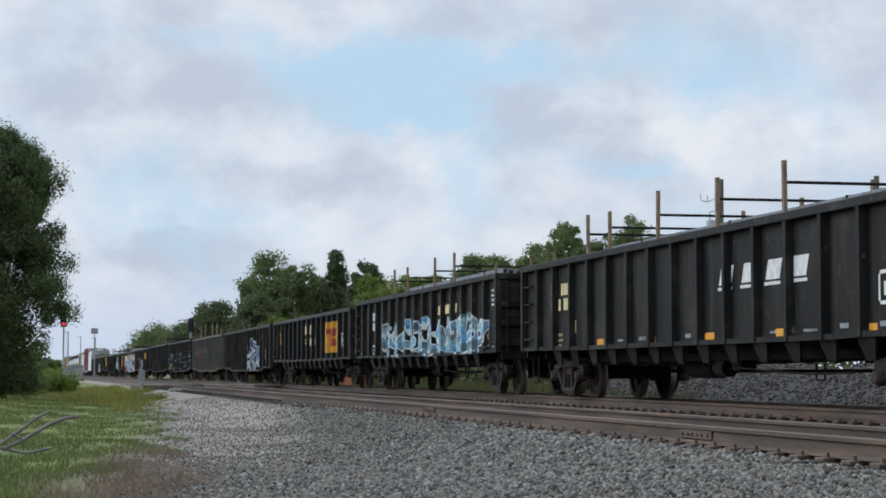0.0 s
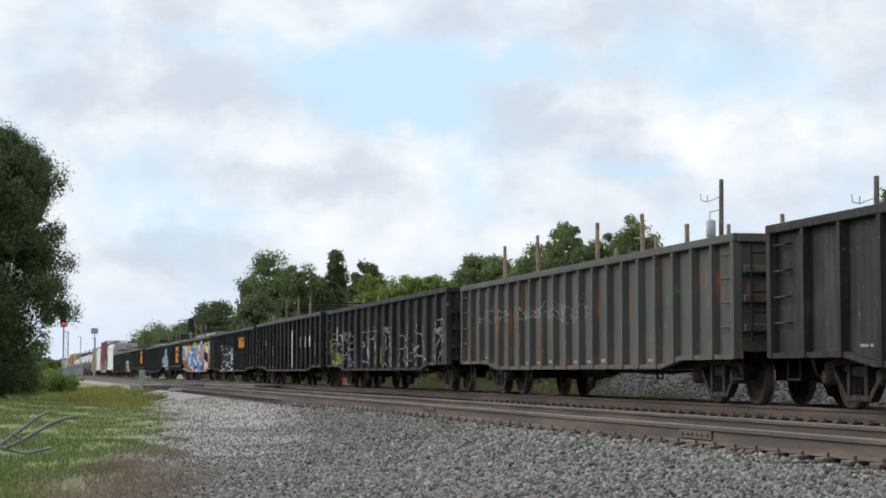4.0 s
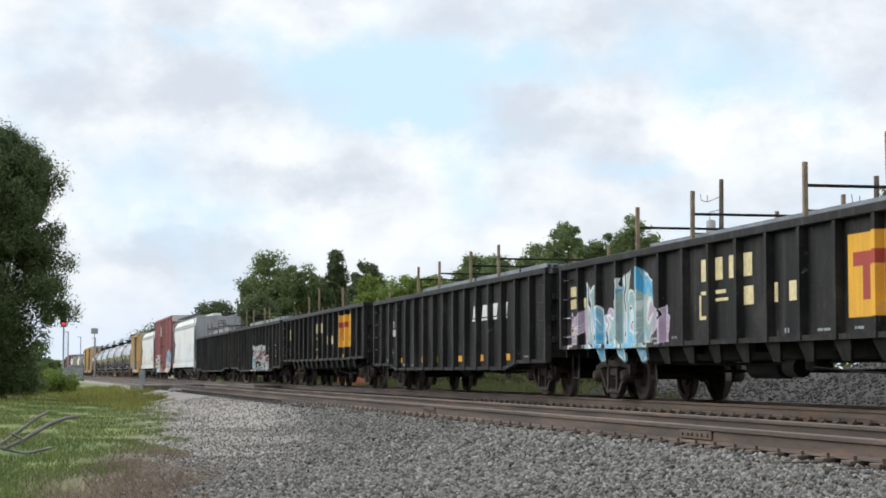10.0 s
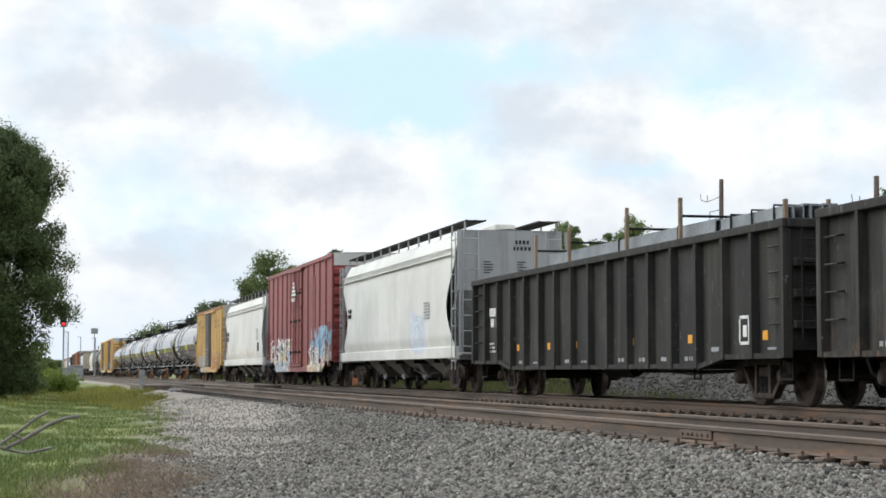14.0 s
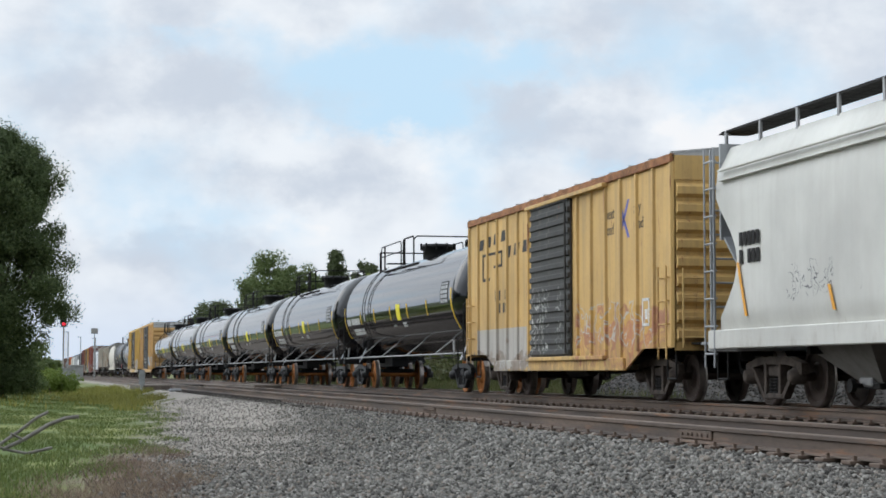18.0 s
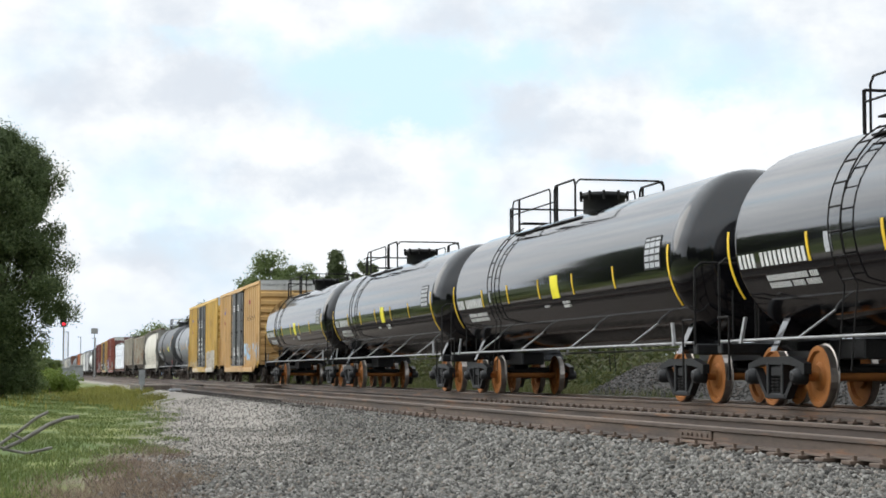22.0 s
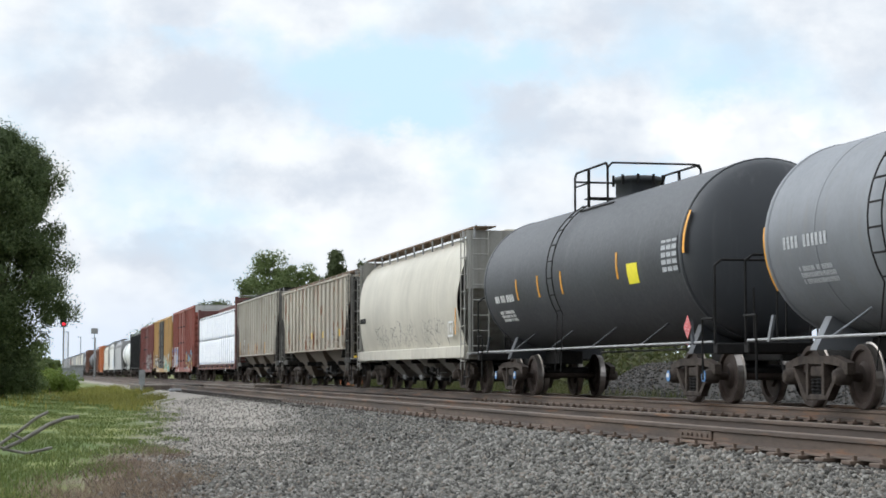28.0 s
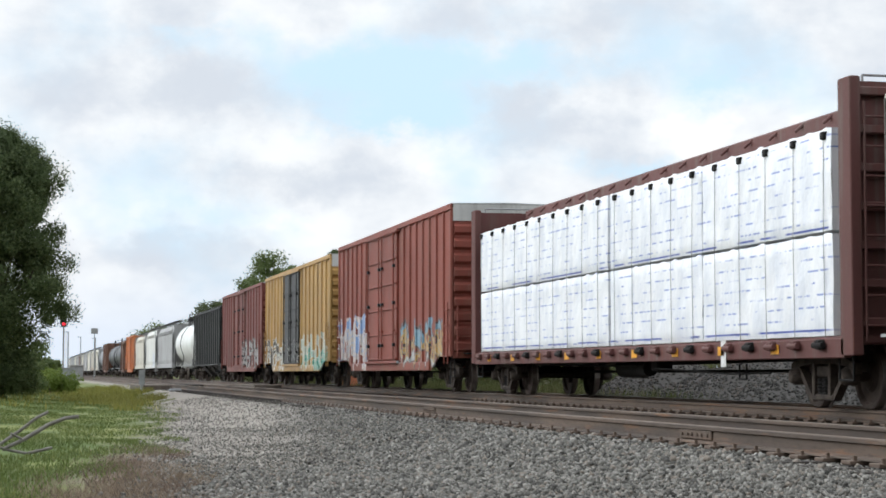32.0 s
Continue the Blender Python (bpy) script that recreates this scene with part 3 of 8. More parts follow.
    pebbly = m.math("MULTIPLY", m.step(m.noise(0.55, 5, m.scaled(m.co, (1.4, 0.6, 1.0), (4.0, 1.0, 0.0)), 0.6).outputs[0], 0.56, 0.63), m.step(m.math("SUBTRACT", x, e1), -2.4, -0.8))
    grass = m.mix(m.math("MULTIPLY", pebbly, 0.35), grass, tone)
    # grass darkened outside the view to dim its reflection in the tanks
    dark_unseen = m.step(m.math("ADD", m.math("MULTIPLY", x, -1.0), m.math("MULTIPLY", wob, 1.0)), 4.5, 9.0)
    grass = m.mix(m.math("MULTIPLY", dark_unseen, 0.85), grass, m.mix(m.noise(1.1, 4).outputs[0], (0.03, 0.045, 0.018), (0.08, 0.095, 0.035)))
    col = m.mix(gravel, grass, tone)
    m.bump(m.math("MULTIPLY", m.math("SUBTRACT", 1.0, stones.outputs["Distance"]), m.math("MULTIPLY", gravel, m.math("SUBTRACT", 1.0, m.math("MULTIPLY", road, 0.8)))), 0.7, 0.03)
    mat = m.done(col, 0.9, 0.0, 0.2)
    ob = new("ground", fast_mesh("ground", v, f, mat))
    tagged(ob, "grey ballast gravel shoulder running into rough green and dry grass", "ground", "", "structure")


make_ground()


def stone_mat(name, a, b, c):
    m = Nodes(name)
    rnd = m.node("ShaderNodeNewGeometry").outputs["Random Per Island"]
    col = m.mix(m.math("POWER", rnd, 1.25), a, b)
    other = m.math("FRACT", m.math("MULTIPLY", rnd, 7.31))
    col = m.mix(m.step(other, 0.80, 0.98), col, c)
    col = m.mix(m.math("GREATER_THAN", m.math("FRACT", m.math("MULTIPLY", rnd, 13.7)), 0.95), col, dim(b, 1.2))
    col = m.mix(m.math("MULTIPLY", m.noise(60, 3).outputs[0], 0.4), col, dim(a, 0.7))
    return m.done(col, 0.85, 0.0, 0.25)


M["stone"] = stone_mat("ballast_stone", (0.070, 0.067, 0.061), (0.315, 0.30, 0.27), (0.26, 0.222, 0.185))
M["stone_bed"] = stone_mat("stained_stone", (0.055, 0.045, 0.038), (0.19, 0.158, 0.13), (0.17, 0.12, 0.085))
M["stone_dark"] = stone_mat("pile_stone", (0.028, 0.026, 0.024), (0.105, 0.097, 0.088), (0.12, 0.098, 0.08))


def stones(name, pts, sizes, mat, label, rough=True):
    """Loose broken stones, each an uneven solid, in one mesh."""
    rng = np.random.default_rng(len(pts))
    if rough:
        base = np.array([(-1, -1, -1), (1, -1, -1), (1, 1, -1), (-1, 1, -1), (-1, -1, 1), (1, -1, 1), (1, 1, 1), (-1, 1, 1)], float) * 0.74
        tri = np.array([(0, 2, 1), (0, 3, 2), (4, 5, 6), (4, 6, 7), (0, 1, 5), (0, 5, 4), (1, 2, 6), (1, 6, 5), (2, 3, 7), (2, 7, 6), (3, 0, 4), (3, 4, 7)])
    else:
        base = np.array([(1, 0, 0), (-1, 0, 0), (0, 1, 0), (0, -1, 0), (0, 0, 1), (0, 0, -1)], float)
        tri = np.array([(0, 2, 4), (2, 1, 4), (1, 3, 4), (3, 0, 4), (2, 0, 5), (1, 2, 5), (3, 1, 5), (0, 3, 5)])
    n, k = len(pts), len(base)
    v = base[None] * rng.uniform(0.55, 1.2, (n, k, 3)) * rng.uniform(0.6, 1.35, (n, 1, 3)) * sizes[:, None, None] * 0.55
    q = rng.normal(size=(n, 4))
    q /= np.linalg.norm(q, axis=1, keepdims=True)
    w, x, y, z = q.T
    R = np.stack([1 - 2 * (y * y + z * z), 2 * (x * y - z * w), 2 * (x * z + y * w), 2 * (x * y + z * w), 1 - 2 * (x * x + z * z), 2 * (y * z - x * w),
                  2 * (x * z - y * w), 2 * (y * z + x * w), 1 - 2 * (x * x + y * y)], -1).reshape(n, 3, 3)
    v = np.einsum("nij,nkj->nki", R, v) + pts[:, None, :]
    f = tri[None] + (np.arange(n) * k)[:, None, None]
    ob = new(name, fast_mesh(name, v.reshape(-1, 3), f.reshape(-1, 3), mat))
    return tagged(ob, label, "gravel", "", "stuff")


def scatter_ballast():
    rng = np.random.default_rng(5)
    for k, (y0, y1, per, s0, s1, fine) in enumerate(((9.5, 15, 1500, 0.016, 0.040, True), (15, 24, 1150, 0.018, 0.050, True), (24, 36, 560, 0.024, 0.055, False), (36, 62, 170, 0.035, 0.07, False))):
        n = int((y1 - y0) * 6.3 * per)
        x, y = rng.uniform(0.3, 6.44, n), rng.uniform(y0, y1, n)
        road = ramp_np(y, 12, 22) * (1 - ramp_np(x - edge_x(y) - 0.055 * (y - 24) + 0.35 * np.sin(y * 0.9 + x) + 0.25 * np.sin(y * 2.3 - x * 3), 1.0, 3.3))
        keep = (x > edge_x(y) + rng.normal(0, 0.35, n)) & (rng.uniform(size=n) > 0.6 * road) & (x < 0.5 * y + 0.3)
        x, y = x[keep], y[keep]
        road = road[keep]
        s = 0.88 * rng.uniform(s0, s1, len(x)) * (1 - 0.55 * road * rng.uniform(0.5, 1.0, len(x))) * np.where(rng.uniform(size=len(x)) > 0.93, 1.4, 1.0)
        stones("ballast_stones", np.stack([x, y, ground_z(x, y) + rng.uniform(-0.15, 0.8, len(x)) * s], -1), s, M["stone"], "grey and tan broken ballast stones heaped beside the rails", fine)
    # between and beside the rails, seen at a flat angle
    n = 15000
    x, y = rng.uniform(6.7, 14.4, n), rng.uniform(14, 90, n)
    s = rng.uniform(0.04, 0.075, n)
    stones("bed_stones", np.stack([x, y, ground_z(x, y) + 0.012 * rng.uniform(-0.5, 1.2, n)], -1), s, M["stone_bed"], "brown-grey ballast stones between the rails", False)


# ---- track ----
def rail_profile(x):
    h = [(-0.075, -0.17), (0.075, -0.17), (0.07, -0.155), (0.012, -0.14), (0.010, -0.05), (0.037, -0.038), (0.037, -0.008),
         (0.028, 0.0), (-0.028, 0.0), (-0.037, -0.008), (-0.037, -0.038), (-0.010, -0.05), (-0.012, -0.14), (-0.07, -0.155)]
    return [(x + a, z) for a, z in h]


def make_track(name, cx, label, bright):
    root = tagged(new(name), label, "track", "railway tracks", "structure")
    for k, x in enumerate((cx - 0.755, cx + 0.755)):
        r = Mb().extrude_y(rail_profile(x), -40, 1300)
        ob = part("rail", r, M["rail"], root)
        head = Mb().extrude_y([(x - 0.030, 0.0), (x + 0.030, 0.0), (x + 0.022, 0.003), (x - 0.022, 0.003)], -40, 1300)
        part("running_surface", head, M["rail_top" if bright else "rail_top_dull"], ob)
    tie = Mb().box(-1.3, 1.3, -0.11, 0.11, -0.37, -0.205, 0.012).mesh("tie", M["wood_old"])
    plate = Mb().box(-0.165, 0.165, -0.09, 0.09, -0.206, -0.172, 0.006)
    for s in (-0.11, 0.11):
        plate.box(s - 0.014, s + 0.014, -0.07, -0.04, -0.172, -0.135)
    plate = plate.mesh("tie_plate", M["rail"])
    for k in range(150):
        y = 12 + k * 0.52
        t = new("tie", tie)
        t.parent, t.location = root, (cx, y, random.uniform(-0.012, 0.004))
        t.rotation_euler[2] = random.uniform(-0.02, 0.02)
        if k < 70:
            for sx in (-0.755, 0.755):
                p = new("tie_plate", plate)
                p.parent, p.location = root, (cx + sx, y, 0)
    return root


make_track("track_near", NEAR_TRACK_X, "empty railway track with rust-brown rails on wooden ties", False)
make_track("track_far", CAR_X, "railway track with brown rails under the passing freight train", True)
for k, y in enumerate((17.9, 30.6)):
    b = Mb()
    x = NEAR_TRACK_X - 0.755
    b.box(x - 0.034, x - 0.012, y - 0.45, y + 0.45, -0.135, -0.045, 0.008)
    for dy in (-0.36, -0.2, -0.07, 0.07, 0.2, 0.36):
        b.tube((x - 0.05, y + dy, -0.09), (x - 0.03, y + dy, -0.09), 0.018, 6)
    part("joint_bar", b, M["rail"], bpy.data.objects["track_near"], "bolted steel joint bar on the rail")


# ---- running gear shared by all the cars ----
WHEEL_R = 0.465


def wheelset_mesh(name, mat):
    b = Mb()
    b.lathe_y([(-1.05, 0.07), (1.05, 0.07)], 0, 0, 10)
    b.v = [(y, x, z) for x, y, z in b.v]
    for s in (-1, 1):
        w = Mb().lathe_y([(-0.07, 0.10), (-0.07, 0.17), (-0.02, 0.22), (-0.02, 0.36), (-0.065, 0.385), (-0.065, WHEEL_R - 0.022), (-0.055, WHEEL_R - 0.004),
                          (0.055, WHEEL_R + 0.0), (0.065, WHEEL_R + 0.028), (0.085, WHEEL_R + 0.02), (0.085, 0.385), (0.03, 0.36), (0.03, 0.2), (0.08, 0.17), (0.08, 0.1)], 0, 0, 28)
        b.add([(s * (0.755 - y), x, z) for x, y, z in w.v], w.f, False)
    me = b.mesh(name, mat)
    me.materials.append(M["tread"])
    # the rim's outer face is worn bright by brake and rail
    for p in me.polygons:
        c = p.center
        r = math.hypot(c[1], c[2])
        if r > 0.455 and abs(c[0]) > 0.6:
            p.material_index = 1
    fix(me)
    return me


def side_frame_mesh(name, mat):
    b = Mb()
    x0, x1 = -1.12, -1.0
    b.extrude_x([(-1.10, 0.50), (-0.96, 0.50), (-0.90, 0.60), (-0.50, 0.645), (0.50, 0.645), (0.90, 0.60), (0.96, 0.50), (1.10, 0.50),
                 (1.10, 0.66), (0.60, 0.765), (-0.60, 0.765), (-1.10, 0.66)], x0, x1)
    b.box(x0 - 0.01, x1 + 0.02, -0.38, 0.38, 0.12, 0.21, 0.02)
    for d in (-1, 1):
        b.hexa([(x0, d * 0.34 - 0.06, 0.13), (x1, d * 0.34 - 0.06, 0.13), (x1, d * 0.34 + 0.06, 0.13), (x0, d * 0.34 + 0.06, 0.13),
                (x0, d * 0.84 - 0.06, 0.60), (x1, d * 0.84 - 0.06, 0.60), (x1, d * 0.84 + 0.06, 0.60), (x0, d * 0.84 + 0.06, 0.60)])
        b.box(x0 - 0.015, x1 + 0.03, d * 0.28 - 0.045, d * 0.28 + 0.045, 0.18, 0.67, 0.01)
        w = Mb().lathe_y([(-0.17, 0.05), (-0.16, 0.10), (-0.12, 0.105), (-0.115, 0.125), (0.06, 0.125)], 0, 0, 14)
        b.add([(-1.06 + y, d * 0.89 + x, WHEEL_R + z) for x, y, z in w.v], w.f, True)
    b.box(-1.10, -0.95, -0.23, 0.23, 0.46, 0.62, 0.02)
    me = b.mesh(name, mat)
    fix(me)
    return me


def spring_mesh():
    b = Mb()
    for y in (-0.17, 0.0, 0.17):
        prof = [(0.20, 0.03)]
        for k in range(5):
            z = 0.20 + k * 0.05
            prof += [(z, 0.052), (z + 0.012, 0.075), (z + 0.028, 0.075), (z + 0.04, 0.052)]
        b.lathe_z(prof, -1.04, y, 8)
    return b.mesh("spring_nest", M["steel_dark"])


GEAR = {}
for _k, _wm, _fm in (("old", "wheel", "frame"), ("new", "wheel_new", "frame_new")):
    GEAR[_k] = (wheelset_mesh("wheelset", M[_wm]), side_frame_mesh("side_frame", M[_fm]))
GEAR_SPRING = spring_mesh()
_b = Mb().box(-1.02, 1.02, -0.20, 0.20, 0.42, 0.66, 0.03).box(-0.5, 0.5, -0.95, 0.95, 0.50, 0.60, 0.03).box(-0.2, 0.2, -0.2, 0.2, 0.6, 0.78, 0.03)
GEAR_BOLSTER = _b.mesh("truck", M["steel_dark"])
fix(GEAR_BOLSTER)
ROLLING = []          # (wheelset, car root, offset along the car)
CARS = []             # (root, middle of the car along the train, half length)


def truck(root, y, kind="old"):
    t = part("truck", GEAR_BOLSTER, None, root)
    t.location = (0, y, 0)
    for s in (0, 180):
        f = part("side_frame", GEAR[kind][1], None, t)
        f.rotation_euler[2] = radians(s)
        g = tagged(part("spring_nest", GEAR_SPRING, None, t), kind="stuff")
        g.rotation_euler[2] = radians(s)
    for d in (-0.89, 0.89):
        w = part("wheelset", GEAR[kind][0], None, t, "orange-rusted new wheels" if kind == "new" else "")
        w.location = (0, d, WHEEL_R)
        ROLLING.append((w, root, y, d))


def coupler(root, y, d):
    b = Mb().box(-0.07, 0.07, min(y, y + d * 0.55), max(y, y + d * 0.55), 0.78, 0.92, 0.02).box(-0.16, 0.14, min(y + d * 0.5, y + d * 0.78), max(y + d * 0.5, y + d * 0.78), 0.70, 0.98, 0.04)
    b.path([(-0.35, y, 0.75), (-0.38, y + d * 0.25, 0.5), (-0.25, y + d * 0.45, 0.35), (-0.05, y + d * 0.55, 0.45)], 0.022, 6)
    part("coupler", b, M["steel_dark"], root)


NEAR = True           # cars that pass the camera carry their small fittings piece by piece


def hang_ladder(root, name, stiles, rungs, mat):
    """A ladder whose rungs are parts of their own; on the cars that stay far back it is one mesh."""
    if not NEAR:
        for r in rungs:
            stiles.add(r.v, r.f, True)
    ob = part(name, stiles, mat, root)
    for r in rungs if NEAR else ():
        part("rung", r, mat, ob)


def ladder(root, x, y, z0, z1, w, mat, name="ladder", n=6, along="y", off=0.06):
    b, rungs = Mb(), []
    s = -1 if x < 0 else 1
    for k in (0, 1):
        q = (x + s * off, y + k * w) if along == "y" else (x + k * w, y)
        b.tube((q[0], q[1], z0), (q[0], q[1], z1), 0.017, 5)
    for k in range(n):
        z = z0 + (k + 0.5) * (z1 - z0) / n
        if along == "y":
            rungs.append(Mb().path([(x, y, z), (x + s * off, y, z), (x + s * off, y + w, z), (x, y + w, z)], 0.016, 5))
        else:
            rungs.append(Mb().tube((x, y, z), (x + w, y, z), 0.017, 5))
    hang_ladder(root, name, b, rungs, mat)


def grab_irons(root, x, y, zs, w, mat, off=0.09):
    """Single bent hand holds on a car's side, one above another."""
    s = -1 if x < 0 else 1
    for z in zs:
        part("grab_iron", Mb().path([(x, y, z), (x + s * off, y, z - 0.015), (x + s * off, y + w, z - 0.015), (x, y + w, z)], 0.017, 5), mat, root)


def stencil(root, y, z, w, h, mat, rows=1, name="stencil", x=-1.476, slant=0.0, skip=0.28, seed=1, depth=0.005):
    """Lettering that stays a row of plain bars on the near side. y is where the line begins, and it reads towards -y."""
    rnd = random.Random(seed)
    b = Mb()
    for r in range(rows):
        hh = h / rows
        zz = z + h - (r + 1) * hh
        yy = y
        cw = hh * 0.62
        while yy - cw > y - w:
            if rnd.random() > skip * 0.4:
                y1, y0 = yy, yy - cw * 0.78
                tall = hh * (0.78 if rows < 3 else 0.5)
                b.hexa([(x - depth, y0, zz), (x, y0, zz), (x, y1, zz), (x - depth, y1, zz),
                        (x - depth, y0 - slant * hh, zz + tall), (x, y0 - slant * hh, zz + tall), (x, y1 - slant * hh, zz + tall), (x - depth, y1 - slant * hh, zz + tall)])
            yy -= cw
    if b.v:
        tagged(part(name, b, mat, root), kind="stuff")


def patch(root, y, z, w, h, mat, name="reflector", x=-1.476, label=""):
    part(name, Mb().box(x - 0.006, x, y - w / 2, y + w / 2, z - h / 2, z + h / 2), mat, root, label)


def base_car(name, label, front, rear, category="rail car"):
    """An empty car root; front and rear are its ends along the train."""
    root = tagged(new(name), label, category, "freight train")
    CARS.append((root, (front + rear) / 2, (rear - front) / 2))
    return root, (rear - front) / 2


def underframe(root, hl, gear="old", inset=2.05, sill=0.9, low=0.62):
    b = Mb().box(-0.22, 0.22, -hl + 0.1, hl - 0.1, low + 0.1, sill, 0.02)
    for k in range(7):
        y = -hl + 1.0 + k * (2 * hl - 2.0) / 6
        b.box(-1.3, 1.3, y - 0.06, y + 0.06, sill - 0.16, sill)
    part("underframe", b, M["steel_dark"], root)
    e = Mb()
    e.tube((-0.5, 0.6, 0.62), (-0.5, 1.9, 0.62), 0.2, 14).tube((-0.9, -0.9, 0.6), (-0.9, -0.45, 0.6), 0.15, 12)
    e.box(-1.0, -0.7, -1.6, -1.2, 0.55, 0.85, 0.03)
    e.path([(-0.75, -hl + 2.5, 0.72), (-0.75, -1.6, 0.68), (-0.75, 2.2, 0.66), (-0.75, hl - 2.5, 0.72)], 0.025)
    e.path([(0.3, -hl + 2.5, 0.55), (0.3, hl - 2.5, 0.55)], 0.03)
    e.path([(-1.2, -hl + 3.6, 0.52), (-1.2, -hl + 5.2, 0.50), (-1.2, -2.0, 0.60)], 0.016).path([(-1.2, -hl + 4.6, 0.66), (-1.2, -hl + 4.6, 0.42), (-1.2, -hl + 4.9, 0.42), (-1.2, -hl + 4.9, 0.66)], 0.018)
    part("brake_gear", e, M["steel_dark"], root)
    for d in (-1, 1):
        truck(root, d * (hl - inset), gear)
        coupler(root, d * hl, d)
        s = Mb().path([(-1.38, d * (hl - 0.25), 0.9), (-1.38, d * (hl - 0.25), 0.42), (-1.38, d * (hl - 0.7), 0.42), (-1.38, d * (hl - 0.7), 0.9)], 0.018)
        part("sill_step", s, M["steel_dark"], root)


# ---- gondolas ----
def gondola(front, rear, label, mat, style="straight", top=2.70, ribs=16, dark=None, ladders=True):
    root, hl = base_car("gondola_car", label, front, rear, "gondola")
    low = 0.60 if style == "straight" else 0.98
    end_low = 0.74 if style == "straight" else 1.0
    W = 1.47
    underframe(root, hl, sill=1.0)
    part("floor", Mb().box(-W + 0.03, W - 0.03, -hl + 0.08, hl - 0.08, 1.0, 1.07), M["steel_dark"], root)
    for s in (-1, 1):
        poly = [(-hl + 0.05, end_low), (-hl + 2.6, end_low), (-hl + 3.6, low), (hl - 3.6, low), (hl - 2.6, end_low), (hl - 0.05, end_low), (hl - 0.05, top), (-hl + 0.05, top)]
        part("side_wall", Mb().extrude_x(poly, s * W - 0.02, s * W + 0.02), mat, root)
        part("top_chord", Mb().box(s * (W + 0.05) - 0.10, s * (W + 0.05) + 0.10, -hl, hl, top - 0.07, top + 0.06, 0.012), mat, root)
        bot = Mb()
        pts = poly[:6]
        for (ya, za), (yb, zb) in zip(pts, pts[1:]):
            x0, x1 = (s * W + s * 0.02, s * W + s * 0.12)
            x0, x1 = min(x0, x1), max(x0, x1)
            bot.hexa([(x0, ya, za - 0.01), (x1, ya, za - 0.01), (x1, yb, zb - 0.01), (x0, yb, zb - 0.01), (x0, ya, za + 0.07), (x1, ya, za + 0.07), (x1, yb, zb + 0.07), (x0, yb, zb + 0.07)])
        part("side_sill", bot, mat, root)
        for k in range(ribs + 1):
            y = -hl + 0.10 + k * (2 * hl - 0.20) / ribs
            zb = np.interp(y, [-hl + 2.6, -hl + 3.6, hl - 3.6, hl - 2.6], [end_low, low, low, end_low])
            xo, xi = s * (W + 0.145), s * (W + 0.015)
            zt = top - 0.07
            half = 0.05 if 0 < k < ribs else 0.07
            r = Mb().add([(xi, y - half - 0.025, zb), (xo, y - half, zb), (xo, y + half, zb), (xi, y + half + 0.025, zb),
                          (xi, y - half - 0.025, zt), (xo, y - half, zt), (xo, y + half, zt), (xi, y + half + 0.025, zt)],
                         [(0, 1, 5, 4), (1, 2, 6, 5), (2, 3, 7, 6), (0, 3, 2, 1), (4, 5, 6, 7), (3, 0, 4, 7)])
            part("rib", r, mat, root)
            if style == "railgon" and 1 < k < ribs - 1 and not 2.2 > hl - abs(y) > 1.2:
                g = Mb().hexa([(s * 1.42 - 0.02, y - 0.13, 0.68), (s * 1.42 + 0.02, y - 0.13, 0.68), (s * 1.42 + 0.02, y + 0.13, 0.68), (s * 1.42 - 0.02, y + 0.13, 0.68),
                               (s * 1.50 - 0.02, y - 0.30, 1.0), (s * 1.50 + 0.02, y - 0.30, 1.0), (s * 1.50 + 0.02, y + 0.30, 1.0), (s * 1.50 - 0.02, y + 0.30, 1.0)])
                part("gusset", g, mat, root)
    if style == "railgon":
        part("belly", Mb().box(-1.05, 1.05, -hl + 3.4, hl - 3.4, 0.72, 1.0, 0.03), M["steel_dark"], root)
    for d in (-1, 1):
        y = d * (hl - 0.06)
        e = part("end_wall", Mb().box(-W, W, y - 0.025, y + 0.025, 0.85, top), mat, root)
        for z in (1.15, 1.6, 2.05):
            part("end_rib", Mb().box(-W, W, min(y, y + d * 0.13), max(y, y + d * 0.13), z, z + 0.13, 0.02), mat, e)
        part("end_chord", Mb().box(-W - 0.08, W + 0.08, min(y - d * 0.05, y + d * 0.12), max(y - d * 0.05, y + d * 0.12), top - 0.08, top + 0.055, 0.012), mat, root)
        if ladders:
            grab_irons(root, -W - 0.02, y - d * 0.40 - 0.21, [1.25 + k * 0.38 for k in range(int((top - 1.45) / 0.38) + 1)], 0.42, mat)
            ladder(root, -W + 0.1, y + d * 0.17, 1.0, top - 0.1, 0.4, M["steel_dark"], "end_ladder", 5, "x")
    rnd = random.Random(int(front))
    for k in range(ribs):
        if rnd.random() < 0.45:
            yk = -hl + 0.10 + (k + 0.5) * (2 * hl - 0.20) / ribs
            stencil(root, yk + 0.22, max(low, end_low if hl - abs(yk) < 3.6 else low) + 0.12, rnd.uniform(0.25, 0.5), rnd.choice((0.05, 0.09)), M["stencil_dim"], 1, x=-1.492, seed=int(front) + k)
    bw = Mb()
    bw.lathe_y([(hl + 0.1, 0.28), (hl + 0.13, 0.28)], 0.7, 2.1, 16)
    part("brake_wheel", bw, M["steel_dark"], root)
    return root, hl


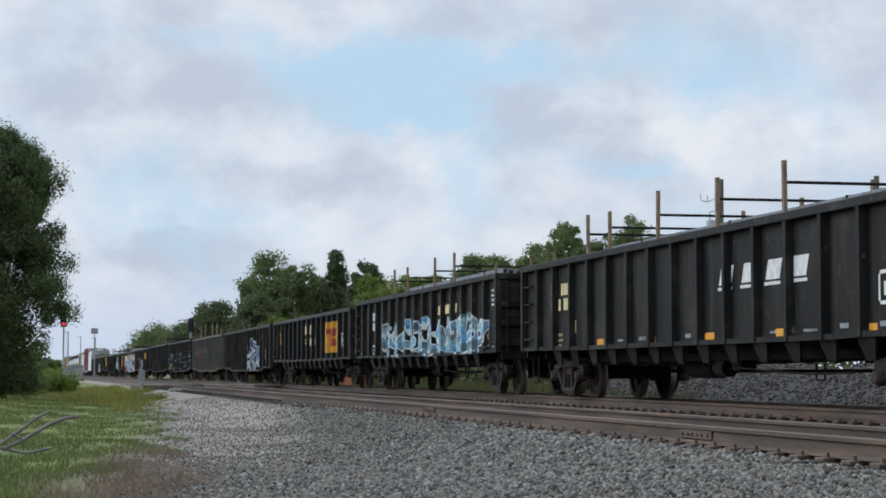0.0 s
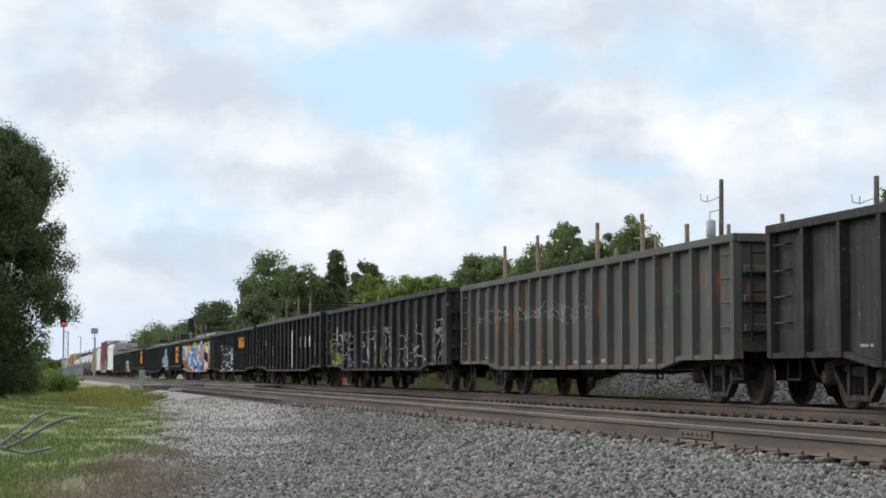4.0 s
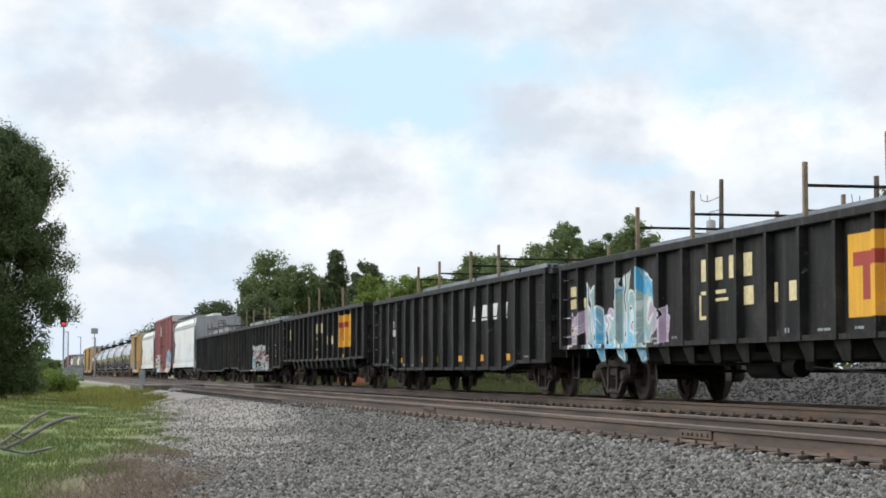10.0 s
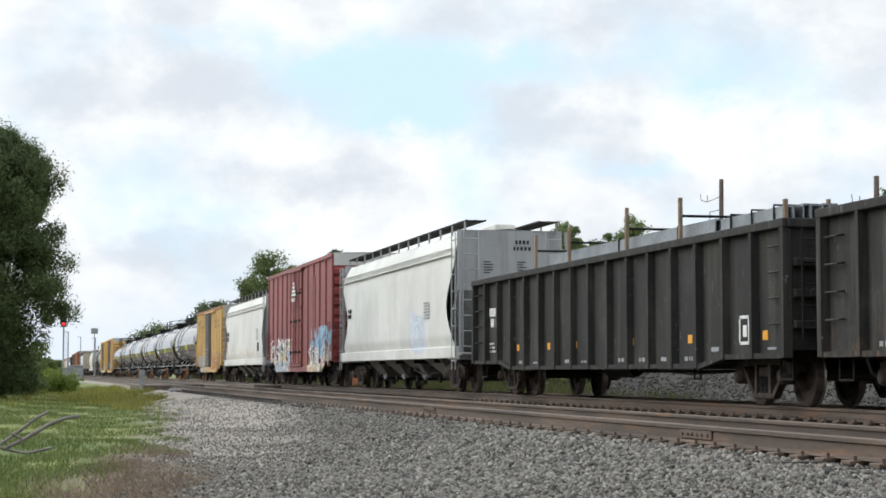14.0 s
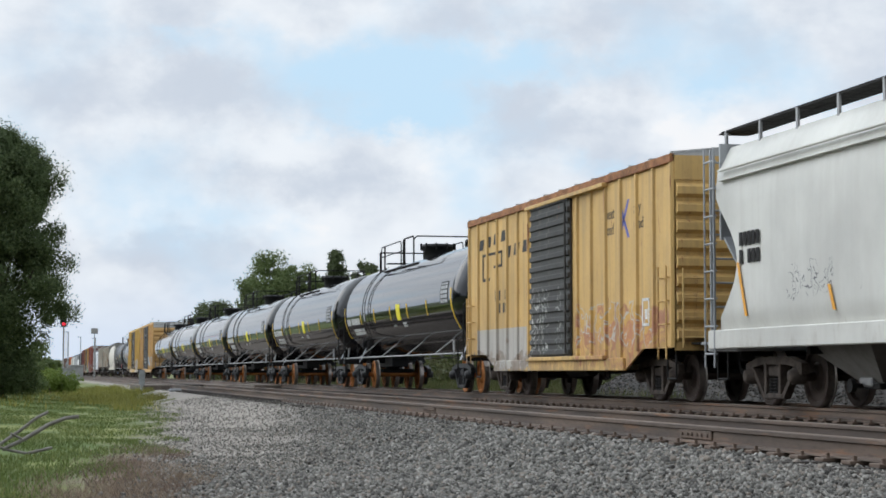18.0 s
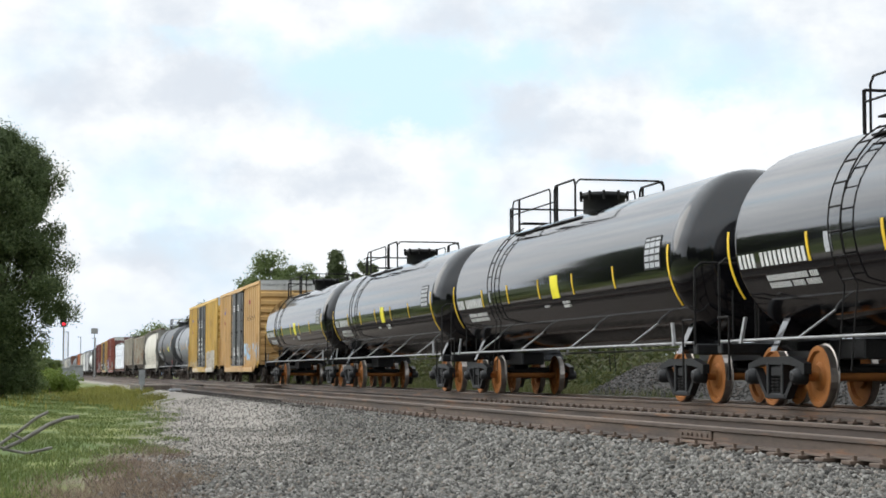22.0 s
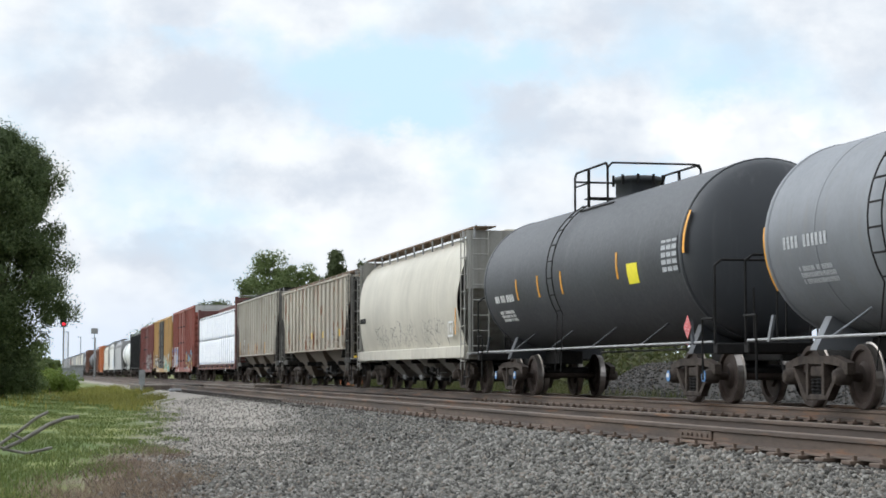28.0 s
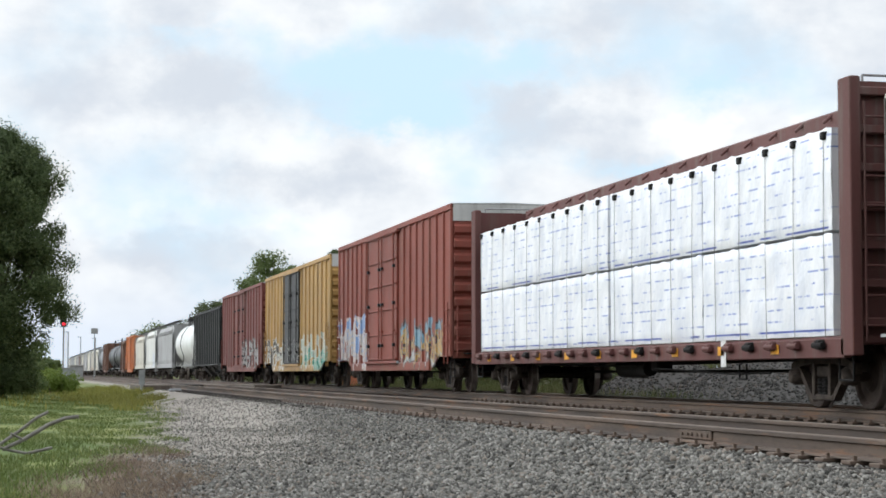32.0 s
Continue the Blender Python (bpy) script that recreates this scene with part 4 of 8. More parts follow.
def steel_load(car, hl, top, spans, stakes, seed, height=0.35):
    """Long steel sections lying in a gondola, with wooden stakes along both sides."""
    rnd = random.Random(seed)
    root = tagged(new("steel_load"), "bundled grey steel sections held by wooden stakes in a gondola", "steel load", "gondola loads")
    CARS.append((root, *[c[1:] for c in CARS if c[0] is car][0]))
    part("bundle_base", Mb().box(-1.25, 1.25, -hl + 0.9, hl - 0.9, 1.07, top - 0.12, 0.02), M["beam_steel"], root)
    for y0, y1 in spans:
        n = 9
        for k in range(n):
            x = -1.22 + k * 2.44 / n
            dy = rnd.uniform(-0.12, 0.12)
            h = height + rnd.uniform(-0.03, 0.03)
            b = Mb().box(x, x + 0.245, y0 + dy, y1 + dy, top - 0.1, top - 0.1 + 0.03).box(x, x + 0.245, y0 + dy, y1 + dy, top + h - 0.03, top + h)
            b.box(x + 0.1, x + 0.145, y0 + dy, y1 + dy, top - 0.07, top + h - 0.03).box(x + 0.004, x + 0.02, y0 + dy, y1 + dy, top - 0.07, top + h - 0.03)
            part("beam", b, M["beam_steel"], root)
        for k in range(3):
            y = y0 + (k + 0.5) * (y1 - y0) / 3
            part("strap", Mb().box(-1.24, 1.24, y - 0.02, y + 0.02, top + height + 0.004, top + height + 0.03).box(-1.245, -1.228, y - 0.02, y + 0.02, top - 0.1, top + height), M["steel_dark"], root)
    for y, h, lean, cross in stakes:
        for s in (-1, 1):
            b = Mb()
            x = s * 1.36
            hh = h * rnd.uniform(0.92, 1.05)
            b.hexa([(x - 0.03, y - 0.036, top - 0.9), (x + 0.03, y - 0.036, top - 0.9), (x + 0.03, y + 0.036, top - 0.9), (x - 0.03, y + 0.036, top - 0.9),
                    (x - 0.03, y - 0.036 + lean, top + hh), (x + 0.03, y - 0.036 + lean, top + hh), (x + 0.03, y + 0.036 + lean, top + hh), (x - 0.03, y + 0.036 + lean, top + hh)])
            part("stake", b, M["wood"], root, "pale wooden stake")
        if cross:
            zc = top + h * 0.58
            part("cross_tie", Mb().tube((-1.36, y + lean * 0.5, zc), (1.36, y + lean * 0.5, zc), 0.026, 6), M["steel_dark"], root)
    return root


# ---- boxcars ----
def boxcar(front, rear, label, mat, top=4.82, low=0.60, door=None, door_mat=None, ribs=22, roof=None, end_low=0.95, end_top=None, double=True, eave=None, gable=0.03):
    root, hl = base_car("boxcar", label, front, rear, "boxcar")
    W = 1.48
    underframe(root, hl, sill=1.0, inset=2.0)
    part("floor", Mb().box(-W + 0.03, W - 0.03, -hl + 0.08, hl - 0.08, 1.0, 1.08), M["steel_dark"], root)
    d0, d1 = door
    poly = [(-hl, end_low), (-hl + 1.7, end_low), (-hl + 2.7, low), (hl - 2.7, low), (hl - 1.7, end_low), (hl, end_low), (hl, top), (-hl, top)]
    roof = roof or mat
    for s in (-1, 1):
        side = part("side_wall", Mb().extrude_x(poly, s * W - 0.02, s * W + 0.02), mat, root)
        part("eave", Mb().box(s * (W + 0.03) - 0.05, s * (W + 0.03) + 0.05, -hl, hl, top - 0.12, top + 0.03, 0.01), eave or mat, root)
        part("side_sill", Mb().box(s * (W + 0.035) - 0.04, s * (W + 0.035) + 0.04, -hl + 2.7, hl - 2.7, low - 0.02, low + 0.22, 0.012), mat, root)
        for k in range(ribs + 1):
            y = -hl + 0.06 + k * (2 * hl - 0.12) / ribs
            if d0 - 0.1 < y < d1 + 0.1:
                continue
            zb = float(np.interp(y, [-hl + 1.7, -hl + 2.7, hl - 2.7, hl - 1.7], [end_low, low + 0.2, low + 0.2, end_low]))
            xo, xi = s * (W + 0.07), s * (W + 0.015)
            r = Mb().add([(xi, y - 0.065, zb), (xo, y - 0.04, zb), (xo, y + 0.04, zb), (xi, y + 0.065, zb),
                          (xi, y - 0.065, top - 0.09), (xo, y - 0.04, top - 0.09), (xo, y + 0.04, top - 0.09), (xi, y + 0.065, top - 0.09)],
                         [(0, 1, 5, 4), (1, 2, 6, 5), (2, 3, 7, 6), (0, 3, 2, 1), (4, 5, 6, 7), (3, 0, 4, 7)])
            part("rib", r, mat, root)
        # doors
        leaves = 2 if double else 1
        wl = (d1 - d0) / leaves
        for k in range(leaves):
            a, b_ = d0 + k * wl + 0.015, d0 + (k + 1) * wl - 0.015
            z0, z1 = low + 0.28, top - 0.16
            x0, x1 = sorted((s * (W + 0.03), s * (W + 0.085)))
            dr = part("door", Mb().box(x0, x1, a, b_, z0, z1, 0.008), door_mat or mat, root)
            xa, xb = sorted((s * (W + 0.085), s * (W + 0.125)))
            nb = 5 if double else 14
            for j in range(nb + 1):
                z = z0 + 0.03 + j * (z1 - z0 - 0.1) / nb
                part("door_rib", Mb().box(xa, xb, a, b_, z, z + (0.06 if double else 0.11), 0.012), door_mat or mat, dr)
            for yb in (a + 0.22, b_ - 0.22) if double else (a + 0.12,):
                xc = s * (W + 0.15)
                bar = Mb().tube((xc, yb, z0 + 0.05), (xc, yb, z1 - 0.05), 0.022, 6).box(min(xb, xc) - 0.01, max(xa, xc) + 0.03, yb - 0.05, yb + 0.12, 1.75, 1.8)
                part("lock_bar", bar, door_mat or mat, dr)
                if double and s < 0:
                    for zk in (1.35, 2.6, 3.7):
                        part("bar_guide", Mb().box(xc - 0.03, xc + 0.05, yb - 0.07, yb + 0.07, zk - 0.05, zk + 0.05, 0.012), M["frame_new"], dr)
        for z in (low + 0.22, top - 0.16):
            part("door_track", Mb().box(s * (W + 0.09) - 0.06, s * (W + 0.09) + 0.06, d0 - (0.3 if double else 2.4), d1 + 0.3, z - 0.03, z + 0.05, 0.01), mat, root)
    # roof
    zr = top + 0.02
    b = Mb()
    b.loft([[(-W - 0.03, y, zr), (0, y, zr + gable), (W + 0.03, y, zr), (W + 0.03, y, zr - 0.05), (-W - 0.03, y, zr - 0.05)] for y in (-hl, hl)], True, True)
    part("roof", b, roof, root)
    n = int(2 * hl / 1.15)
    for k in range(n + 1):
        y = -hl + 0.05 + k * (2 * hl - 0.1) / n
        part("roof_seam", Mb().loft([[(-W - 0.05, yy, zr + 0.004), (0, yy, zr + gable + 0.004), (W + 0.05, yy, zr + 0.004), (W + 0.05, yy, zr + 0.015 + gable * 0.2), (0, yy, zr + gable * 1.2 + 0.015), (-W - 0.05, yy, zr + 0.015 + gable * 0.2)] for yy in (y - 0.04, y + 0.04)], True, True), roof, root)
    for d in (-1, 1):
        y = d * hl
        e = part("end_wall", Mb().box(-W, W, min(y, y - d * 0.04), max(y, y - d * 0.04), 0.9, top), mat, root)
        tz = top - 0.42
        for k in range(9):
            z = 1.05 + k * (tz - 1.05) / 9
            ya, yb = sorted((y, y + d * 0.10))
            h = (tz - 1.05) / 9
            yo = y + d * 0.10
            part("end_rib", Mb().loft([[(x, y, z), (x, yo, z + h * 0.2), (x, yo, z + h * 0.6), (x, y, z + h * 0.8)] for x in (-W + 0.02, W - 0.02)], True, True), mat, e)
        ya, yb = sorted((y, y + d * 0.02))
        part("end_panel", Mb().box(-W, W, ya, yb, tz, top), end_top or mat, root, "pale panel across the top of the end" if end_top else "")
        ladder(root, -W - 0.02, y - (0.55 if d > 0 else -0.13), 0.75, 2.35, 0.42, mat, n=4, off=0.1)
        ladder(root, -W + 0.08, y + d * 0.18, 0.95, 2.3, 0.42, mat, "end_ladder", 4, "x")
        part("end_platform", Mb().box(-1.2, 1.2, min(y, y + d * 0.4), max(y, y + d * 0.4), 1.0, 1.04), M["steel_dark"], root)
    return root, hl


# ---- tank cars ----
def on_tank(a, r, zc):
    return -r * math.cos(a), zc + r * math.sin(a)


def tank_strip(root, y, a0, a1, w, r, zc, mat, name="reflector", label="", th=0.008, n=8, shear=0.0):
    """A thin strip or plate lying on the shell between two angles above the middle line."""
    b = Mb()
    rings = []
    for k in range(n + 1):
        a = a0 + (a1 - a0) * k / n
        yy = y + shear * (k / n - 0.5)
        (x0, z0), (x1, z1) = on_tank(a, r + 0.002, zc), on_tank(a, r + th, zc)
        rings.append([(x0, yy - w / 2, z0), (x1, yy - w / 2, z1), (x1, yy + w / 2, z1), (x0, yy + w / 2, z0)])
    b.loft(rings, True, True)
    part(name, b, mat, root, label)


def tank_bars(root, y, a, w, h, r, zc, mat, rows, seed):
    """Lettering on the shell as rows of small plates."""
    rnd = random.Random(seed)
    b = Mb()
    for k in range(rows):
        hh = h / rows
        ac = a + (h * 0.5 - (k + 0.5) * hh) / r
        cw, yy, i_char = hh * 0.6, y, 0
        while yy - cw > y - w:
            i_char += 1
            if rnd.random() > 0.06 and (rows > 1 or i_char != 5):
                rings = []
                for aa in (ac - hh * 0.37 / r, ac, ac + hh * 0.37 / r):
                    (x0, z0), (x1, z1) = on_tank(aa, r + 0.002, zc), on_tank(aa, r + 0.007, zc)
                    rings.append([(x0, yy - cw * 0.62, z0), (x1, yy - cw * 0.62, z1), (x1, yy, z1), (x0, yy, z0)])
                b.loft(rings, True, True)
            yy -= cw
    if b.v:
        tagged(part("stencil", b, mat, root), kind="stuff")


def tank_car(front, rear, label, mat, r=1.50, zc=2.55, style="new", rail_mat=None, head_mat=None, ring_mat=None, plain=False):
    root, hl = base_car("tank_car", label, front, rear, "tank car")
    rail_mat = rail_mat or M["steel_dark"]
    gear = "new" if style == "new" else "old"
    bl = hl - {"new": 0.45, "grey": 0.5}.get(style, 0.75)
    hd = 0.62
    prof = [(-bl + hd * (1 - math.cos(a)) , r * math.sin(a) ** 0.72 if a > 0 else 0.02) for a in np.linspace(0.0, math.pi / 2, 8)]
    full = prof + [(y, r) for y in (-bl + hd + 0.03, -bl + hd + 0.12, -bl + hd + 1.5, -bl * 0.33, bl * 0.33, bl - hd - 1.5, bl - hd - 0.12, bl - hd - 0.03)] + [(-y, q) for y, q in reversed(prof)]
    part("tank_shell", Mb().lathe_y(full, 0, zc, 48), mat, root)
    for s in (-1, 1) if style != "new" else ():
        y = s * (bl - hd)
        part("weld_band", Mb().lathe_y([(y - 0.06, r + 0.001), (y - 0.05, r + 0.014), (y + 0.05, r + 0.014), (y + 0.06, r + 0.001)], 0, zc, 48), M["frame_new"] if style == "new" else mat, root)
    for s in (-1, 1):
        y0, y1 = sorted((s * (hl - 0.05), s * (bl - 2.6)))
        part("stub_sill", Mb().box(-0.28, 0.28, y0, y1, 0.72, 1.02, 0.02), M["frame_new"] if style == "new" else M["steel_dark"], root)
        y0, y1 = sorted((s * (hl - 0.02), s * (hl - 0.22)))
        part("end_sill", Mb().box(-1.42, 1.42, y0, y1, 0.82, 1.0, 0.02), M["frame_new"] if style == "new" else M["steel_dark"], root)
    for s in (-1, 1):
        y = s * (hl - (1.68 if style == "new" else 2.05))
        sd = Mb()
        pts = [on_tank(a, r + 0.01, zc) for a in np.linspace(-math.pi / 2, -0.92, 8)]
        sd.extrude_y([(x, z) for x, z in pts] + [(-1.15, 0.85), (0.0, 0.85)], y - 0.12, y + 0.12)
        sd.extrude_y([(-x, z) for x, z in reversed(pts)] + [(0.0, 0.86), (1.15, 0.85)], y - 0.12, y + 0.12)
        part("saddle", sd, mat, root)
        truck(root, y, gear)
        coupler(root, s * hl, s)
        # end platform rails
        rl = Mb()
        yy = s * (hl - 0.12)
        rl.path([(-1.42, yy, 0.95), (-1.42, yy, 2.25), (-1.3, yy, 2.35), (1.3, yy, 2.35), (1.42, yy, 2.25), (1.42, yy, 0.95)], 0.022)
        for x in (-0.75, -0.35, 0.35, 0.75):
            rl.tube((x, yy, 0.95), (x, yy, 1.9), 0.018, 5)
        rl.path([(-1.45, yy - s * 0.5, 0.4), (-1.45, yy - s * 0.5, 1.4), (-1.45, yy, 1.4)], 0.02)
        part("end_railing", rl, rail_mat, root)
    # side pipe rail with braces up to the shell
    for s in (-1, 1):
        sr = Mb().tube((s * 1.42, -hl + 0.2, 1.02), (s * 1.42, hl - 0.2, 1.02), 0.024, 6)
        part("side_rail", sr, M["galv"], root)
        for k in range(4):
            y = -bl + 3.0 + k * (2 * bl - 6.0) / 3
            part("brace", Mb().tube((s * 1.42, y + 0.16, 1.02), (s * 0.98, y - 0.16, zc - r * 0.755), 0.02, 6), M["galv"] if style == "new" else mat, root)
        for d in (-1, 1):
            part("sill_bracket", Mb().hexa([(s * 1.44 - 0.02, d * (hl - 1.1) - 0.05, 0.98), (s * 1.44 + 0.02, d * (hl - 1.1) - 0.05, 0.98), (s * 1.44 + 0.02, d * (hl - 1.1) + 0.05, 0.98), (s * 1.44 - 0.02, d * (hl - 1.1) + 0.05, 0.98),
                                            (s * 1.42 - 0.02, d * (hl - 1.25) - 0.04, 1.38), (s * 1.42 + 0.02, d * (hl - 1.25) - 0.04, 1.38), (s * 1.42 + 0.02, d * (hl - 1.25) + 0.04, 1.38), (s * 1.42 - 0.02, d * (hl - 1.25) + 0.04, 1.38)]), M["galv"] if style == "new" else mat, root)
    # manway and platform on top
    my = 0.35 if style == "new" else (0.0 if style == "dark" else 0.5)
    zt = zc + r
    if style != "grey":
        mw = part("manway", Mb().lathe_z([(zt - 0.1, 0.46), (zt + 0.26, 0.46), (zt + 0.27, 0.52), (zt + 0.35, 0.52), (zt + 0.38, 0.45), (zt + 0.40, 0.1)], 0, my, 24), M["frame_new"] if style == "new" else mat, root)
        for k in range(10 if NEAR else 0):
            a = k * math.pi / 5
            part("bolt", Mb().tube((0.53 * math.cos(a), my + 0.53 * math.sin(a), zt + 0.2), (0.53 * math.cos(a), my + 0.53 * math.sin(a), zt + 0.4), 0.03, 5), M["steel_dark"], mw)
    else:
        mw = part("manway", Mb().lathe_z([(zt - 0.1, 0.35), (zt + 0.12, 0.35), (zt + 0.13, 0.42), (zt + 0.18, 0.42), (zt + 0.2, 0.1)], 0, my - 0.3, 20), M["steel_dark"], root)
        part("valve", Mb().lathe_z([(zt, 0.1), (zt + 0.35, 0.1), (zt + 0.36, 0.16), (zt + 0.42, 0.16), (zt + 0.44, 0.05)], 0.1, my - 1.0, 12), M["steel_dark"], root)
    p0, p1 = (my - 1.1, my + 4.35) if style == "new" else (my - 1.05, my + 1.25)
    hw = 0.78
    gr = Mb()
    for x in (-hw, hw):
        gr.box(x - 0.1, x + 0.1, p0, p1, zt - 0.26, zt - 0.23)
    gr.box(-hw, hw, p1 - 0.45, p1, zt + 0.0, zt + 0.03)
    for y in np.linspace(p0, p1, 6):
        gr.tube((-hw, y, zt - 0.24), (-0.6, y, zt - 0.36), 0.03, 5)
        gr.tube((hw, y, zt - 0.24), (0.6, y, zt - 0.36), 0.03, 5)
    part("top_platform", gr, rail_mat, root)
    for s in (-1, 1):
        hr = Mb()
        x = s * (hw + 0.2)
        z0, z1 = zt - 0.24, zt + 0.55
        if style == "new":
            hr.path([(x, p0, z0), (x, p0, z1 - 0.1), (x, p0 + 0.1, z1), (x, p0 + 1.5, z1), (x, p0 + 1.6, z1 - 0.08), (x, p0 + 1.6, z0)], 0.026)
            hr.path([(x, p0 + 1.95, z0), (x, p0 + 1.95, z1 - 0.12), (x, p0 + 2.05, z1 - 0.02), (x, p1 - 0.3, z1 - 0.02), (x, p1 - 0.2, z1 - 0.12), (x, p1 - 0.2, z0)], 0.02)
            hr.path([(x, p0 + 1.6, z0 + 0.45), (x, p1, z0 + 0.45)], 0.018)
            hr.tube((x, p0 + 1.4, z0), (x, p0 + 1.4, z1), 0.03, 5).tube((x, p1 - 0.8, z0), (x, p1 - 0.8, z1 - 0.02), 0.03, 5).tube((x, p1, z0), (x, p1, z0 + 0.62), 0.03, 5)
        else:
            hr.path([(x, p0, z0), (x, p0, z1 - 0.1), (x, p0 + 0.1, z1), (x, p1 - 0.1, z1), (x, p1, z1 - 0.1), (x, p1, z0)], 0.026)
            hr.tube((x, p0 + 1.3, z0), (x, p0 + 1.3, z1), 0.034, 5).path([(x, p0 + 1.3, z0 + 0.5), (x, p1, z0 + 0.5)], 0.02)
        part("handrail", hr, rail_mat, root)
    hr = Mb().path([(-hw - 0.2, p1, zt - 0.24), (-hw - 0.2, p1, zt + 0.38), (hw + 0.2, p1, zt + 0.38), (hw + 0.2, p1, zt - 0.24)], 0.024)
    part("handrail", hr, rail_mat, root)
    zr = zt + 0.55
    hr = Mb().path([(-hw - 0.2, p0, zr - 0.1), (-hw - 0.1, p0, zr), (hw + 0.1, p0, zr), (hw + 0.2, p0, zr - 0.1)], 0.022)
    part("handrail", hr, rail_mat, root)
    # ladder that follows the shell
    ly = p1 - 0.1
    for s in (-1, 1):
        ld = Mb()
        aa = np.linspace(-0.55, 1.05, 12)
        for k in (0, 0.42):
            pts = [(s * (r + 0.09) * math.cos(a), ly - k, zc + (r + 0.09) * math.sin(a)) for a in aa]
            ld.path([(s * 1.46, ly - k, 0.55)] + pts, 0.013, 4)
        rungs = []
        for a in np.linspace(-0.5, 1.0, 8):
            rungs.append(Mb().tube((s * (r + 0.09) * math.cos(a), ly, zc + (r + 0.09) * math.sin(a)), (s * (r + 0.09) * math.cos(a), ly - 0.42, zc + (r + 0.09) * math.sin(a)), 0.015, 4))
        hang_ladder(root, "ladder", ld, rungs, rail_mat)
    if ring_mat is not None:
        for y in (-bl * 0.45, bl * 0.12, bl * 0.6):
            part("shell_band", Mb().lathe_y([(y - 0.03, r + 0.001), (y - 0.02, r + 0.008), (y + 0.02, r + 0.008), (y + 0.03, r + 0.001)], 0, zc, 48), ring_mat, root)
    return root, hl, bl, r, zc


# ---- covered hoppers ----
def hopper_bays(root, hl, n, z_top, mat, inset=3.0, half=1.25, z_low=0.38, low_half=0.95):
    span = (2 * hl - 2 * inset) / n
    for k in range(n):
        c = -hl + inset + (k + 0.5) * span
        a, b_ = c - span * 0.5, c + span * 0.5
        m = Mb().hexa([(-low_half, c - 0.32, z_low), (low_half, c - 0.32, z_low), (low_half, c + 0.32, z_low), (-low_half, c + 0.32, z_low),
                       (-half, a + 0.30, z_top), (half, a + 0.30, z_top), (half, b_ - 0.30, z_top), (-half, b_ - 0.30, z_top)])
        bay = part("hopper_bay", m, mat, root)
        g = Mb().box(-0.75, 0.75, c - 0.40, c + 0.40, z_low - 0.07, z_low + 0.02, 0.01).tube((-0.95, c + 0.1, z_low - 0.02), (0.95, c + 0.1, z_low - 0.02), 0.035, 6)
        g.tube((-0.97, c + 0.1, z_low - 0.02), (-0.9, c + 0.1, z_low - 0.02), 0.1, 8)
        part("outlet_gate", g, M["steel_dark"], bay)
        part("gate_box", Mb().box(-0.78, -0.60, c - 0.2, c + 0.2, z_low - 0.04, z_low + 0.10, 0.02), M["galv"], bay)


def roof_walk(root, hl, z, mat, w=0.55):
    for s in (-1, 1):
        x0, x1 = sorted((s * w, s * (w + 0.5)))
        g = Mb()
        for k in range(3):
            xx = x0 + k * (x1 - x0) / 2
            g.box(xx - 0.015, xx + 0.015, -hl + 0.1, hl - 0.1, z, z + 0.04)
        n = int(2 * hl / 0.3)
        for k in range(n):
            y = -hl + 0.15 + k * 0.3
            g.box(x0, x1, y, y + 0.27, z + 0.005, z + 0.03)
        part("roof_walk", g, mat, root)
    posts = Mb()
    for k in range(13):
        y = -hl + 0.3 + k * (2 * hl - 0.6) / 12
        for s in (-1, 1):
            q = (s * (w + 0.5) - 0.02, s * (w + 0.5) + 0.02, y - 0.035, y + 0.035, z - 0.3, z + 0.03)
            if NEAR:
                part("walk_post", Mb().box(*q), M["galv"], root)
            else:
                posts.box(*q)
    if posts.v:
        tagged(part("walk_posts", posts, M["galv"], root), kind="stuff")


def end_marks(root, y, top, seed):
    """Rows of dark stencil bars on a hopper's end sheet."""
    rnd = random.Random(seed)
    for z, h, x0, x1 in ((top - 0.30, 0.10, 0.15, 0.5), (top - 0.46, 0.09, 0.1, 0.6)):
        x = x0
        while x < x1:
            w = rnd.uniform(0.045, 0.07)
            part("stencil", Mb().box(x, x + w, y - 0.006, y, z, z + h), M["black"], root)
            x += w + 0.04
    for k in range(5):
        for x in (-0.7, 0.2):
            part("stencil", Mb().box(x, x + rnd.uniform(0.14, 0.26), y - 0.006, y, top - 0.78 - k * 0.07, top - 0.755 - k * 0.07), M["black"], root)


